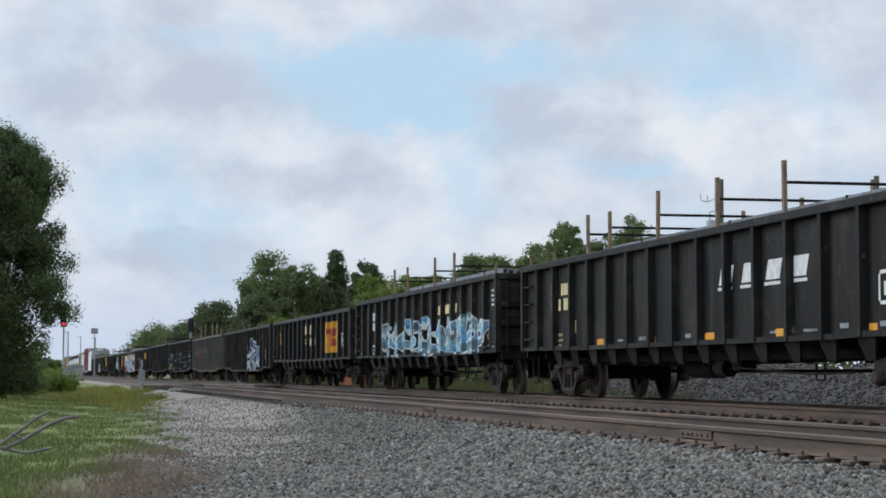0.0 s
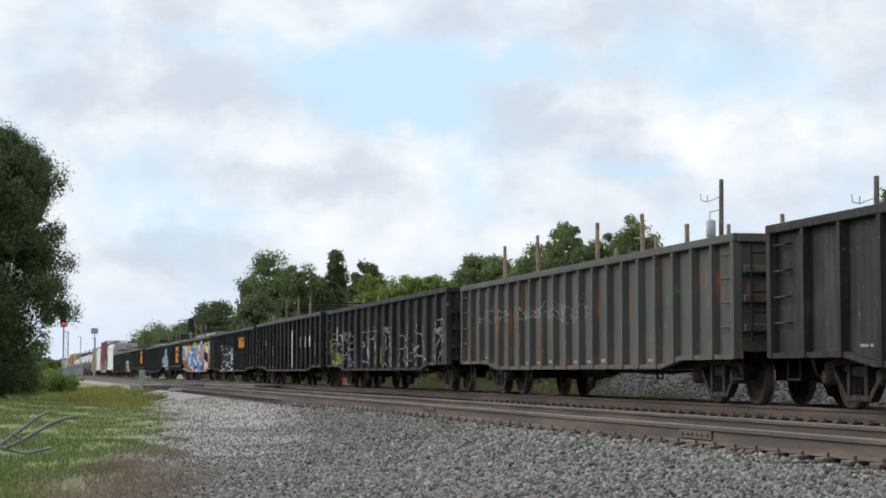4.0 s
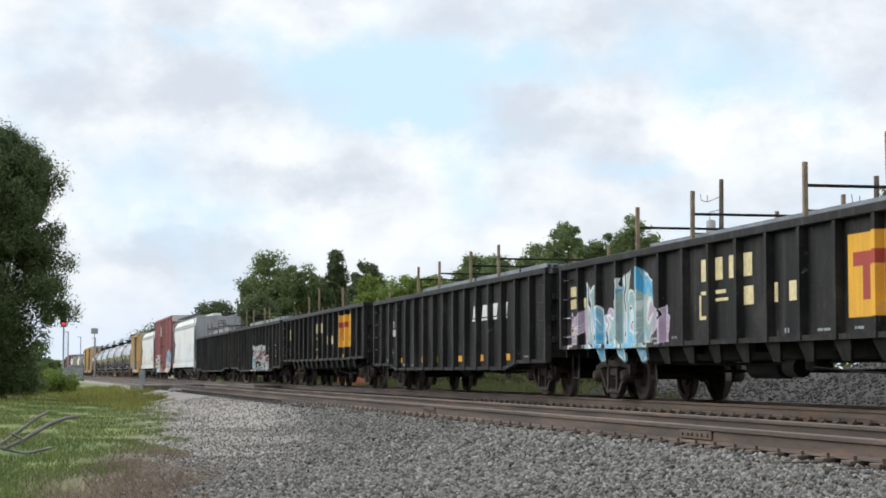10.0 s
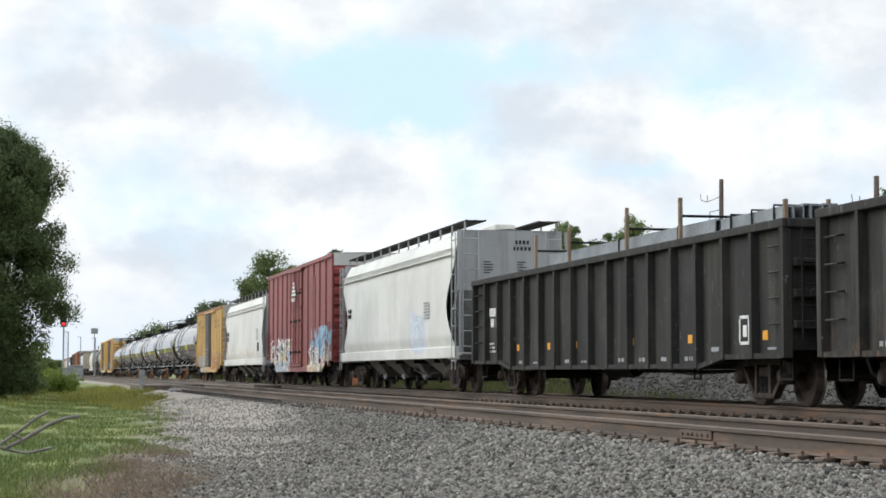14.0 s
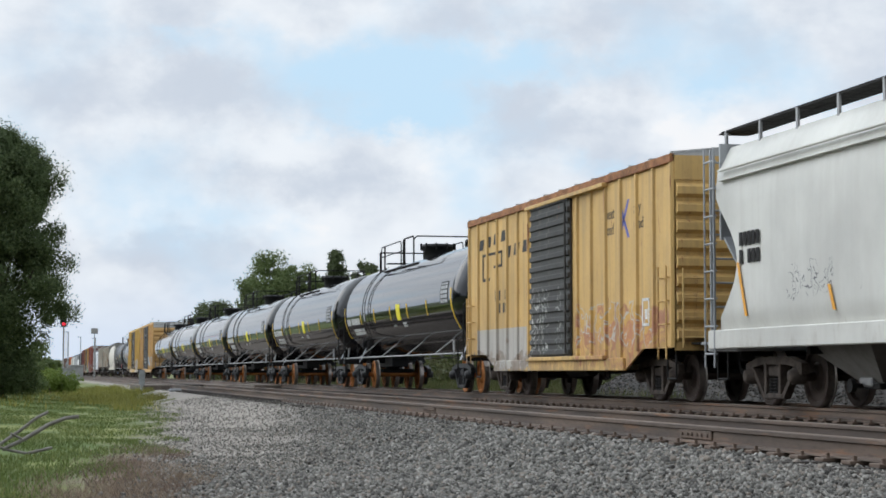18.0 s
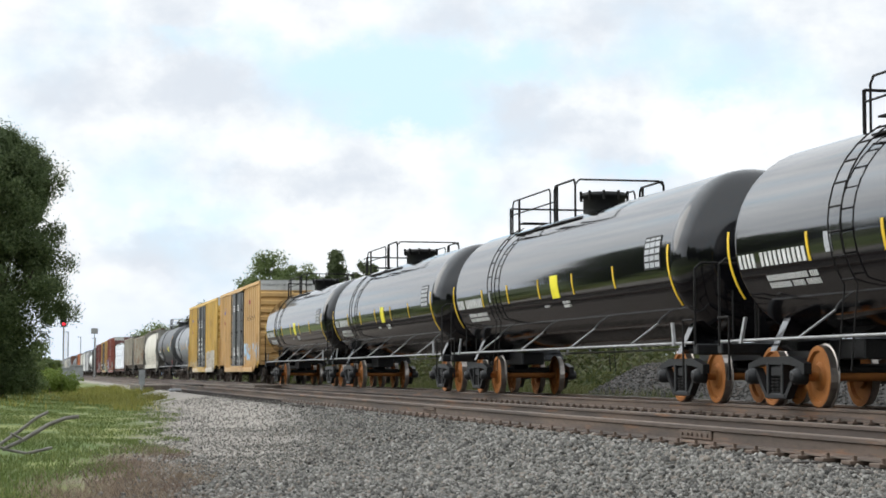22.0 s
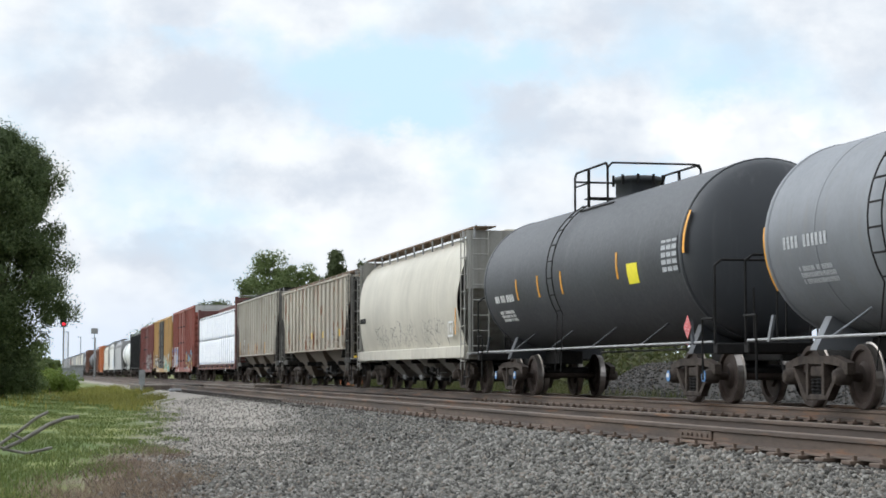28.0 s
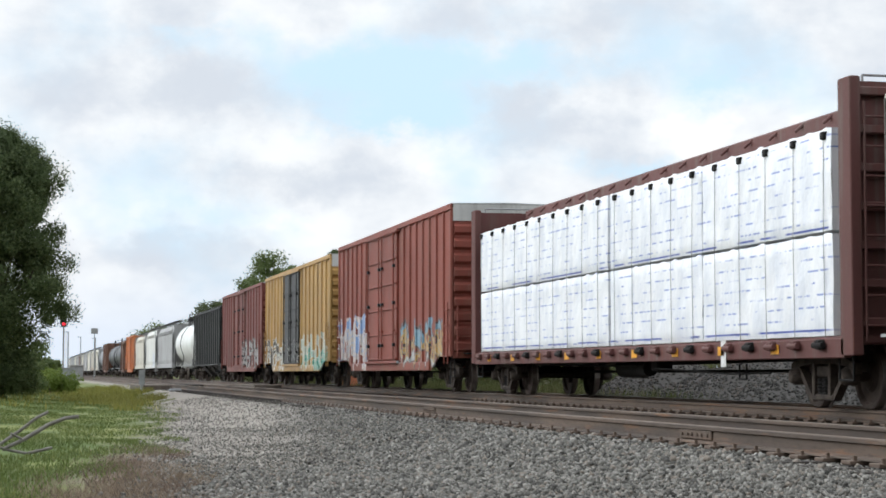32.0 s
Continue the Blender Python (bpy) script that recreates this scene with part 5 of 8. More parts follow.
def hopper_end(root, hl, d, top, mat, rail_mat, width=1.46, sheet=None):
    y = d * hl
    e = Mb()
    y0, y1 = sorted((y, y - d * 1.3))
    e.box(-width, width, y0, y1, 0.86, 1.04, 0.02)
    part("end_sill", e, mat, root)
    for x in (-width + 0.05, width - 0.05):
        ya, yb = sorted((y - d * 0.02, y - d * 0.12))
        part("corner_post", Mb().box(x - 0.03, x + 0.03, ya, ya + 0.05, 1.0, top), rail_mat, root)
    s = Mb().hexa([(-width + 0.1, min(y - d * 2.6, y - d * 2.55), 1.05), (width - 0.1, min(y - d * 2.6, y - d * 2.55), 1.05), (width - 0.1, max(y - d * 2.6, y - d * 2.55), 1.05), (-width + 0.1, max(y - d * 2.6, y - d * 2.55), 1.05),
                   (-width + 0.1, min(y - d * 0.5, y - d * 0.45), 2.7), (width - 0.1, min(y - d * 0.5, y - d * 0.45), 2.7), (width - 0.1, max(y - d * 0.5, y - d * 0.45), 2.7), (-width + 0.1, max(y - d * 0.5, y - d * 0.45), 2.7)])
    part("slope_sheet", s, sheet or mat, root)
    ya, yb = sorted((y - d * 0.42, y - d * 0.48))
    part("end_sheet", Mb().box(-width + 0.06, width - 0.06, ya, yb, 2.65, top + 0.06), sheet or mat, root)
    if d < 0:
        end_marks(root, y + 0.415, top, int(top * 100 + hl * 10))
    ladder(root, -width - 0.02, y - (0.5 if d > 0 else -0.08), 0.6, top, 0.42, rail_mat, n=8, off=0.05)
    ladder(root, -width + 0.12, y - d * 0.03, 1.0, top, 0.42, rail_mat, "end_ladder", 8, "x")
    ladder(root, width - 0.6, y - d * 0.03, 1.0, top, 0.42, rail_mat, "end_ladder", 8, "x")
    bw = Mb().lathe_y([(y + d * 0.05, 0.28), (y + d * 0.08, 0.28)], -0.5, 1.9, 14) if d > 0 else Mb().box(-0.3, 0.3, y + 0.3, y + 0.8, 1.05, 1.45, 0.04)
    part("brake_wheel" if d > 0 else "brake_cylinder", bw, M["steel_dark"], root)
    part("crossover_step", Mb().box(-width, width, min(y, y + d * 0.3), max(y, y + d * 0.3), 0.98, 1.02), M["galv"], root)


def smooth_hopper(front, rear, label, mat, top=4.15, walk_mat=None, bays=4, bulge=0.0, lines=True, end_mat=None):
    root, hl = base_car("covered_hopper", label, front, rear, "covered hopper")
    W = 1.48
    underframe(root, hl, sill=0.95, inset=1.9)
    zb = 0.90
    if bulge:
        half = [(1.36, zb + 0.24), (1.47, 1.5), (W + bulge, 2.2), (W + bulge * 0.9, 2.7), (1.46, 3.3), (1.28, top - 0.22), (0.95, top), (0, top + 0.08)]
    else:
        half = [(1.40, zb + 0.24), (W, zb + 0.5), (W, 2.3), (W, 3.3), (W - 0.06, top - 0.38), (1.22, top), (0, top + 0.1)]
    zs_ = [p[1] for p in half]
    dense = []
    for (xa, za), (xb, zb_) in zip(half, half[1:]):
        n_ = max(1, int((zb_ - za) / 0.14)) if xb > 0.9 else 3
        dense += [(xa + (xb - xa) * k / n_, za + (zb_ - za) * k / n_) for k in range(n_)]
    dense.append(half[-1])
    if bulge:      # round the flats between the stations
        for _ in range(3):
            dense = [dense[0]] + [((dense[k - 1][0] + 2 * dense[k][0] + dense[k + 1][0]) / 4, dense[k][1]) for k in range(1, len(dense) - 1)] + [dense[-1]]
    cross = [(-x, z) for x, z in dense] + [(x, z) for x, z in reversed(dense[:-1])]

    def cut(z):
        """How far the side stops short of the car's end at height z: a hollow over the truck."""
        k = (z - zb) / (top - zb)
        return 0.42 + (0.95 if not bulge else 0.35) * math.sin(math.pi * min(1.0, max(0.0, (k - 0.06) / 0.72))) ** 1.5
    rings = [[(x, d * (hl - cut(z)), z) for x, z in cross] for d in (-1, 1)]
    mid = [[(x, y, z) for x, z in cross] for y in (-hl * 0.7, -hl * 0.35, 0, hl * 0.35, hl * 0.7)]
    part("body", Mb().loft([rings[0], *mid, rings[1]], False, False, True), mat, root)
    for s in (-1, 1):
        x0, x1 = sorted((s * 1.38, s * (W + 0.05)))
        part("side_sill", Mb().box(x0, x1, -hl + 0.2, hl - 0.2, zb, zb + 0.30, 0.015), mat, root)
        if lines:
            for z in (top - 0.42, top - 0.58):
                xa = s * (W + 0.02)
                part("seam", Mb().box(xa - 0.04, xa + 0.04, -hl + 0.7, hl - 0.7, z, z + 0.02), mat, root)
    roof_walk(root, hl, top + (0.26 if lines else 0.12), walk_mat or M["steel_dark"], 0.72)
    hatch = Mb().box(-0.28, 0.28, -hl + 0.9, hl - 0.9, top + 0.05, top + (0.26 if lines else 0.14), 0.03)
    part("trough_hatch", hatch, mat, root)
    part("centre_hood", Mb().box(-0.4, 0.4, -hl + 2.6, hl - 2.6, 0.5, zb + 0.1, 0.03), M["steel_dark"], root)
    hopper_bays(root, hl, bays, zb + 0.1, P["bay_in_shade"], 2.9, 1.30, 0.36, 0.65)
    for d in (-1, 1):
        hopper_end(root, hl, d, top, end_mat or mat, end_mat or mat, sheet=end_mat)
    return root, hl


def ribbed_hopper(front, rear, label, mat, top=3.95, low=1.38, ribs=16, walk_mat=None, bays=3, cut=1.15, bay_mat=None, rail_mat=None):
    root, hl = base_car("covered_hopper", label, front, rear, "covered hopper")
    W = 1.47
    underframe(root, hl, sill=0.95, inset=1.8)
    rail_mat = rail_mat or mat
    knee = top - 0.9
    poly = [(-hl + 0.15, top), (-hl + 0.15, knee), (-hl + cut, low + 0.5), (-hl + cut, low), (hl - cut, low), (hl - cut, low + 0.5), (hl - 0.15, knee), (hl - 0.15, top)]
    for s in (-1, 1):
        part("side_wall", Mb().extrude_x(poly, s * W - 0.02, s * W + 0.02), mat, root)
        part("side_sill", Mb().box(s * (W + 0.02) - 0.05, s * (W + 0.02) + 0.05, -hl + cut, hl - cut, low - 0.05, low + 0.02, 0.01), mat, root)
        part("eave", Mb().box(s * (W + 0.02) - 0.06, s * (W + 0.02) + 0.06, -hl + 0.1, hl - 0.1, top - 0.035, top + 0.035, 0.01), mat, root)
        for k in range(ribs + 1):
            y = -hl + 0.3 + k * (2 * hl - 0.6) / ribs
            zb = float(np.interp(hl - abs(y), [0.15, cut, cut + 0.01], [knee, low + 0.5, low]))
            xo, xi = s * (W + 0.085), s * (W + 0.015)
            r = Mb().add([(xi, y - 0.035, zb), (xo, y - 0.02, zb), (xo, y + 0.02, zb), (xi, y + 0.035, zb),
                          (xi, y - 0.035, top - 0.035), (xo, y - 0.02, top - 0.035), (xo, y + 0.02, top - 0.035), (xi, y + 0.035, top - 0.035)],
                         [(0, 1, 5, 4), (1, 2, 6, 5), (2, 3, 7, 6), (0, 3, 2, 1), (4, 5, 6, 7), (3, 0, 4, 7)])
            part("rib", r, mat, root)
    part("roof", Mb().loft([[(-W, y, top), (0, y, top + 0.14), (W, y, top), (W, y, top - 0.05), (-W, y, top - 0.05)] for y in (-hl + 0.12, hl - 0.12)], True, True), mat, root)
    roof_walk(root, hl, top + 0.17, walk_mat or M["galv"], 0.72)
    part("centre_hood", Mb().box(-0.5, 0.5, -hl + 2.4, hl - 2.4, 0.5, low, 0.03), M["steel_dark"], root)
    hopper_bays(root, hl, bays, low + 0.02, bay_mat or mat, 2.0, 1.42, 0.36, 0.75)
    for d in (-1, 1):
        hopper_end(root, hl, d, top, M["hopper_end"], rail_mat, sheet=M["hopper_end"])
    return root, hl


# ---- centre-beam flat with wrapped lumber ----
def centerbeam(front, rear, label, mat, top=4.35):
    root, hl = base_car("centerbeam_flatcar", label, front, rear, "flatcar")
    underframe(root, hl, sill=0.95, inset=1.9)
    part("deck", Mb().box(-1.42, 1.42, -hl + 0.1, hl - 0.1, 0.92, 1.02, 0.01), mat, root)
    for s in (-1, 1):
        part("deck_sill", Mb().box(s * 1.44 - 0.06, s * 1.44 + 0.06, -hl + 0.3, hl - 0.3, 0.72, 0.99, 0.012), mat, root)
        for k in range(24):
            y = -hl + 1.0 + k * (2 * hl - 2.0) / 23
            w = Mb().box(s * 1.5 - 0.09, s * 1.5 + 0.07, y - 0.09, y + 0.09, 0.84, 0.98, 0.02).tube((s * 1.56, y - 0.16, 0.90), (s * 1.56, y + 0.16, 0.90), 0.045, 8)
            part("winch", w, mat if k % 3 else M["steel_dark"], root)
    part("top_beam", Mb().extrude_y([(-0.24, top - 0.22), (0.24, top - 0.22), (0.24, top + 0.02), (0.12, top + 0.08), (-0.12, top + 0.08), (-0.24, top + 0.02)], -hl + 0.5, hl - 0.5), mat, root)
    for k in range(19):
        y = -hl + 1.2 + k * (2 * hl - 2.4) / 18
        part("post", Mb().box(-0.09, 0.09, y - 0.05, y + 0.05, 1.0, top - 0.2), mat, root)
        for s in (-1, 1):
            part("beam_bracket", Mb().tube((s * 0.2, y, top + 0.02), (s * 0.34, y + 0.1, top - 0.12), 0.03, 5), mat, root)
    for d in (-1, 1):
        y = d * (hl - 0.35)
        ya, yb = sorted((y, y + d * 0.30))
        bh = part("bulkhead", Mb().box(-1.45, 1.45, ya + 0.1, yb - 0.1, 0.9, top), mat, root)
        for x in (-1.42, 1.42):
            part("bulkhead_post", Mb().box(x - 0.08, x + 0.08, ya - 0.05, yb + 0.05, 0.75, top + 0.05, 0.015), mat, bh)
        for z in np.linspace(1.2, top - 0.15, 7):
            part("bulkhead_rib", Mb().box(-1.4, 1.4, min(y + d * 0.2, y + d * 0.34), max(y + d * 0.2, y + d * 0.34), z - 0.06, z + 0.06, 0.015), mat, bh)
        part("top_rail", Mb().path([(-1.2, y + d * 0.1, top), (-1.2, y + d * 0.1, top + 0.1), (1.2, y + d * 0.1, top + 0.1), (1.2, y + d * 0.1, top)], 0.02), M["galv"], bh)
        ladder(root, -1.3, y + d * 0.36, 0.95, top - 0.3, 0.38, mat, "end_ladder", 8, "x")
    return root, hl


# ---- lettering that can be read ----
def words(root, text, y, z, size, mat, x=-1.5, slant=0.0, squeeze=1.0):
    """Flat lettering on a car's near side, beginning at y."""
    cu = bpy.data.curves.new("lettering", "FONT")
    cu.body, cu.size, cu.shear = text, size, slant
    cu.extrude = 0.003
    tmp = bpy.data.objects.new("lettering", cu)
    scene.collection.objects.link(tmp)
    me = bpy.data.meshes.new_from_object(tmp.evaluated_get(bpy.context.evaluated_depsgraph_get()))
    bpy.data.objects.remove(tmp)
    me.transform(Matrix(((0, 0, -1, x - 0.004), (-squeeze, 0, 0, y), (0, 1, 0, z), (0, 0, 0, 1))))
    me.materials.clear()
    me.materials.append(mat)
    part("lettering", me, mat, root)


# ---- paints of the cars ----
def gloss(name, base):
    """Fresh glossy enamel with a clear coat and a trace of dust."""
    m = Nodes(name)
    n = m.noise(0.8, 4).outputs[0]
    m.bsdf.inputs["Coat Weight"].default_value = 1.0
    m.bsdf.inputs["Coat Roughness"].default_value = 0.08
    m.bsdf.inputs["Coat IOR"].default_value = 1.62
    m.bump(m.noise(0.9, 2, m.scaled(m.co, (1.0, 0.5, 1.0))).outputs[0], 0.05, 0.02)
    return m.done(m.mix(m.step(n, 0.4, 0.8), base, (0.007, 0.007, 0.0075)), m.math("MULTIPLY_ADD", n, 0.12, 0.25), 0.0, 0.0)


M["stencil_grey"] = metal("stencil_dark_grey", (0.13, 0.13, 0.13), 0.6, 0.3, 0.0, 8)
M["stencil_dim"] = metal("stencil_dim_grey", (0.33, 0.34, 0.35), 0.6, 0.3, 0.0, 8)
BLK = (0.0145, 0.0142, 0.014)
WB = [(0.14, 0.40, 0.70), (0.30, 0.52, 0.60), (0.16, 0.20, 0.20), (0.22, 0.50, 0.74), (0.42, 0.60, 0.60), (0.10, 0.13, 0.14), (0.035, 0.05, 0.06)]
P = {}
FADED = (0.075, 0.071, 0.065)
GOLD, CRIM = (0.78, 0.41, 0.05), (0.36, 0.05, 0.05)


def emblem(y0, y1, z0, z1):
    """A yellow panel with plain dark red bars, painted over plate and ribs."""
    w, h = y1 - y0, z1 - z0
    blk = lambda a, b, c, d, ink, sl=0.0: (y0 + w * a, y0 + w * b, z0 + h * c, z0 + h * d, [ink], ink, sl, "block", 0.0)
    return [blk(0, 1, 0, 1, GOLD), blk(0.40, 0.94, 0.60, 0.78, CRIM), blk(0.74, 0.83, 0.20, 0.62, CRIM), blk(0.46, 0.58, 0.20, 0.62, CRIM), blk(0.085, 0.195, 0.2, 0.78, CRIM, -0.28 * w / h), blk(0.245, 0.355, 0.2, 0.78, CRIM, 0.28 * w / h)]


def cross_tags(y, z, w, h):
    """Two crossed strokes, blue over red."""
    k = w / h
    return [(y - w / 2 - 0.07, y - w / 2 + 0.07, z - h / 2, z + h / 2, [(0.34, 0.10, 0.07)], CRIM, -k, "block", 0.0),
            (y + w / 2 - 0.07, y + w / 2 + 0.07, z - h / 2, z + h / 2, [(0.12, 0.15, 0.42)], CRIM, k, "block", 0.0)]


def arch_tags(y0, y1, z0, z1):
    """A plain red emblem: a bar on two legs."""
    ink = (0.36, 0.07, 0.06)
    return [(y0, y1, z1 - 0.22, z1, [ink], ink, 0.0, "block", 0.0), (y1 - 0.2, y1, z0, z1 - 0.2, [ink], ink, 0.0, "block", 0.0), (y0, y0 + 0.16, z0 + 0.15, z1 - 0.2, [ink], ink, 0.0, "block", 0.0)]


P["blk"] = paint("gondola_black", BLK, 0.5, 0.15, spec=0.10, scuff=0.5, fade=FADED)
P["g3"] = paint("gondola_black_emblem", BLK, 0.5, 0.15, tags=emblem(-6.75, -3.9, 1.24, 2.36), spec=0.10, scuff=0.5, fade=FADED)
P["gG"] = paint("gondola_black_large_emblem", BLK, 0.5, 0.15, tags=emblem(-7.35, -4.45, 1.4, 2.52), spec=0.10, scuff=0.5, fade=FADED)
P["g2"] = paint("gondola_black_tall_letters", BLK, 0.5, 0.2, tags=[(-8.5, 5.0, 1.02, 2.0, WB, (0.80, 0.84, 0.84), 0.85, "loose", 3.0)], spec=0.10, scuff=0.5, fade=FADED)
P["g4"] = paint("gondola_black_one_tag", (0.022, 0.021, 0.020), 0.6, 0.35, 0.1, tags=[(-5.3, -0.8, 0.62, 2.15, [(0.62, 0.66, 0.70), (0.03, 0.04, 0.07), (0.30, 0.40, 0.62), (0.05, 0.07, 0.20), (0.02, 0.02, 0.025)], (0.80, 0.82, 0.84), 1.15, "loose", 5.0)], spec=0.10, scuff=0.5, fade=FADED)
P["g5"] = paint("gondola_old_grey", (0.085, 0.088, 0.08), 0.75, 0.45, 0.45, tags=[(-2.0, 8.0, 1.6, 2.0, [(0.3, 0.34, 0.3), (0.1, 0.1, 0.1)], (0.4, 0.42, 0.36), 0.5, "outline", 8.0)], spec=0.10, scuff=0.5, rust_low=0.50)
P["g6"] = paint("gondola_black_scrawls", (0.020, 0.020, 0.020), 0.6, 0.35, 0.1, tags=[(-9.5, 8.8, 0.75, 1.95, [(0.1, 0.1, 0.1)], (0.46, 0.47, 0.48), 0.55, "outline", 2.0), (7.2, 8.9, 0.8, 1.3, [(0.5, 0.48, 0.08), (0.05, 0.05, 0.05)], (0.5, 0.48, 0.08), 0.3, "fill", 4.0)], spec=0.10, scuff=0.5, fade=FADED)
P["gC"] = paint("gondola_black_white_outline", BLK, 0.55, 0.3, 0.1, tags=emblem(-6.1, -3.7, 1.78, 2.32) + [(-0.3, 6.0, 0.6, 2.0, [(0.05, 0.05, 0.055), (0.075, 0.075, 0.08), (0.04, 0.04, 0.05)], (0.72, 0.74, 0.74), 0.8, "fill", 6.0)], spec=0.10, scuff=0.5, fade=FADED)
P["gD"] = paint("gondola_covered_in_colour", (0.045, 0.043, 0.042), 0.6, 0.12, 0.05, tags=[(-9.3, 10.4, 0.3, 2.32, 9.0)], spec=0.10)
P["gE"] = paint("gondola_black_pink_blue", BLK, 0.5, 0.2, 0.05, tags=emblem(-6.55, -3.85, 1.25, 2.38) + [(3.4, 9.4, 1.0, 1.75, [(0.52, 0.40, 0.50), (0.56, 0.45, 0.55), (0.48, 0.38, 0.48), (0.54, 0.43, 0.52)], (0.62, 0.55, 0.62), 0.8, "loose", 14.0), (4.3, 8.3, 0.72, 2.36, [(0.10, 0.45, 0.72), (0.22, 0.55, 0.74), (0.36, 0.48, 0.46), (0.44, 0.52, 0.45), (0.05, 0.08, 0.09)], (0.70, 0.74, 0.70), 1.0, "loose", 11.0)], spec=0.10, scuff=0.5, fade=FADED)
P["gH"] = paint("gondola_dusty_white_tag", (0.030, 0.0295, 0.0285), 0.65, 0.3, 0.15, tags=[(-6.2, 0.9, 0.6, 1.8, [(0.78, 0.78, 0.76), (0.15, 0.42, 0.50), (0.70, 0.70, 0.68), (0.30, 0.10, 0.09), (0.74, 0.75, 0.74), (0.06, 0.06, 0.06)], (0.75, 0.75, 0.74), 0.6, "loose", 12.0)], spec=0.10, scuff=0.5, rust_low=0.30)
P["gI"] = paint("gondola_greenish_black", (0.029, 0.0295, 0.028), 0.65, 0.3, 0.15, spec=0.10, scuff=0.5, fade=FADED)
P["white_h"] = paint("hopper_white", (0.60, 0.595, 0.555), 0.45, 0.12, tags=[(-5.2, -2.9, 1.15, 2.2, [(0.38, 0.44, 0.54), (0.5, 0.55, 0.62), (0.42, 0.47, 0.55), (0.45, 0.50, 0.58)], (0.60, 0.62, 0.65), 1.1, "fill", 14.0), (-2.4, 3.0, 1.2, 1.8, [(0.5, 0.5, 0.5)], (0.46, 0.46, 0.48), 0.7, "outline", 13.0)], dirt_col=(0.3, 0.27, 0.23), fade=(0.5, 0.48, 0.44), rust_low=0.20)
P["white_h2"] = paint("hopper_white_scrawled", (0.58, 0.57, 0.525), 0.45, 0.12, tags=[(-4.6, -1.6, 1.05, 1.95, [(0.6, 0.6, 0.55)], (0.45, 0.42, 0.26), 0.75, "outline", 15.0), (-1.2, 1.6, 1.25, 1.7, [(0.6, 0.6, 0.55)], (0.55, 0.33, 0.26), 0.5, "outline", 17.0), (3.2, 5.6, 1.6, 2.05, [(0.6, 0.6, 0.55)], (0.07, 0.07, 0.08), 0.32, "outline", 18.0)], dirt_col=(0.3, 0.27, 0.23), fade=(0.5, 0.48, 0.44), rust_low=0.25)
# dirty white bays, with the shade under the car put into the colour
P["bay_in_shade"] = paint("hopper_bay_shaded_grey", (0.20, 0.19, 0.175), 0.7, 0.4, 0.05)
P["hop_end"] = paint("hopper_end_grey", (0.36, 0.37, 0.38), 0.55, 0.25)
# ribbed hoppers' recessed ends: their shade is put into this near-black
M["hopper_end"] = paint("hopper_end_in_shade", (0.024, 0.023, 0.022), 0.7, 0.4, 0.1)
P["red_b"] = paint("boxcar_red", (0.22, 0.046, 0.043), 0.55, 0.12, 0.0, fade=(0.30, 0.10, 0.085), tags=[
    (-9.0, -3.4, 0.9, 2.25, [(0.16, 0.40, 0.60), (0.58, 0.22, 0.12), (0.20, 0.42, 0.58), (0.30, 0.48, 0.60), (0.22, 0.35, 0.45)], (0.16, 0.20, 0.26), 1.2, "loose", 16.0),
    (-9.05, -3.0, 0.45, 0.85, [(0.55, 0.40, 0.22)], (0.55, 0.40, 0.22), 0.0, "block", 0.0),
    (-8.8, -3.2, 0.5, 1.55, [(0.30, 0.29, 0.19), (0.50, 0.52, 0.50), (0.40, 0.38, 0.26), (0.10, 0.11, 0.14), (0.3, 0.3, 0.22)], (0.85, 0.85, 0.82), 1.1, "loose", 17.0),
    (1.3, 8.6, 0.45, 1.95, [(0.45, 0.52, 0.52), (0.10, 0.26, 0.40), (0.40, 0.33, 0.12), (0.06, 0.06, 0.07), (0.60, 0.62, 0.58), (0.30, 0.40, 0.45)], (0.75, 0.75, 0.72), 1.0, "loose", 18.0)], rust_low=0.40)
P["yel_m"] = paint("boxcar_yellow_rusted", (0.60, 0.385, 0.14), 0.6, 0.3, 0.30, tags=[(2.0, 6.6, 0.6, 1.55, [(0.40, 0.38, 0.35)], (0.40, 0.38, 0.35), 0.0, "block", 0.0), (-7.2, -1.6, 0.62, 1.75, [(0.42, 0.17, 0.08), (0.55, 0.33, 0.10), (0.36, 0.16, 0.09), (0.56, 0.36, 0.12)], (0.40, 0.20, 0.10), 0.8, "fill", 19.0), (1.6, 7.5, 0.4, 1.0, [(0.42, 0.42, 0.38), (0.25, 0.20, 0.16), (0.5, 0.48, 0.42)], (0.2, 0.17, 0.14), 0.5, "loose", 20.0), (-6.5, -1.8, 1.0, 1.9, [(0.46, 0.20, 0.10), (0.55, 0.33, 0.08), (0.38, 0.17, 0.10)], (0.45, 0.42, 0.36), 0.6, "loose", 21.0)], fade=(0.6, 0.42, 0.18), rust_low=0.60)
P["door_dk"] = paint("boxcar_black_door", (0.05, 0.05, 0.048), 0.65, 0.3, 0.2, tags=[(-1.5, 1.5, 0.9, 2.3, [(0.3, 0.3, 0.28)], (0.45, 0.45, 0.42), 0.45, "outline", 22.0)])
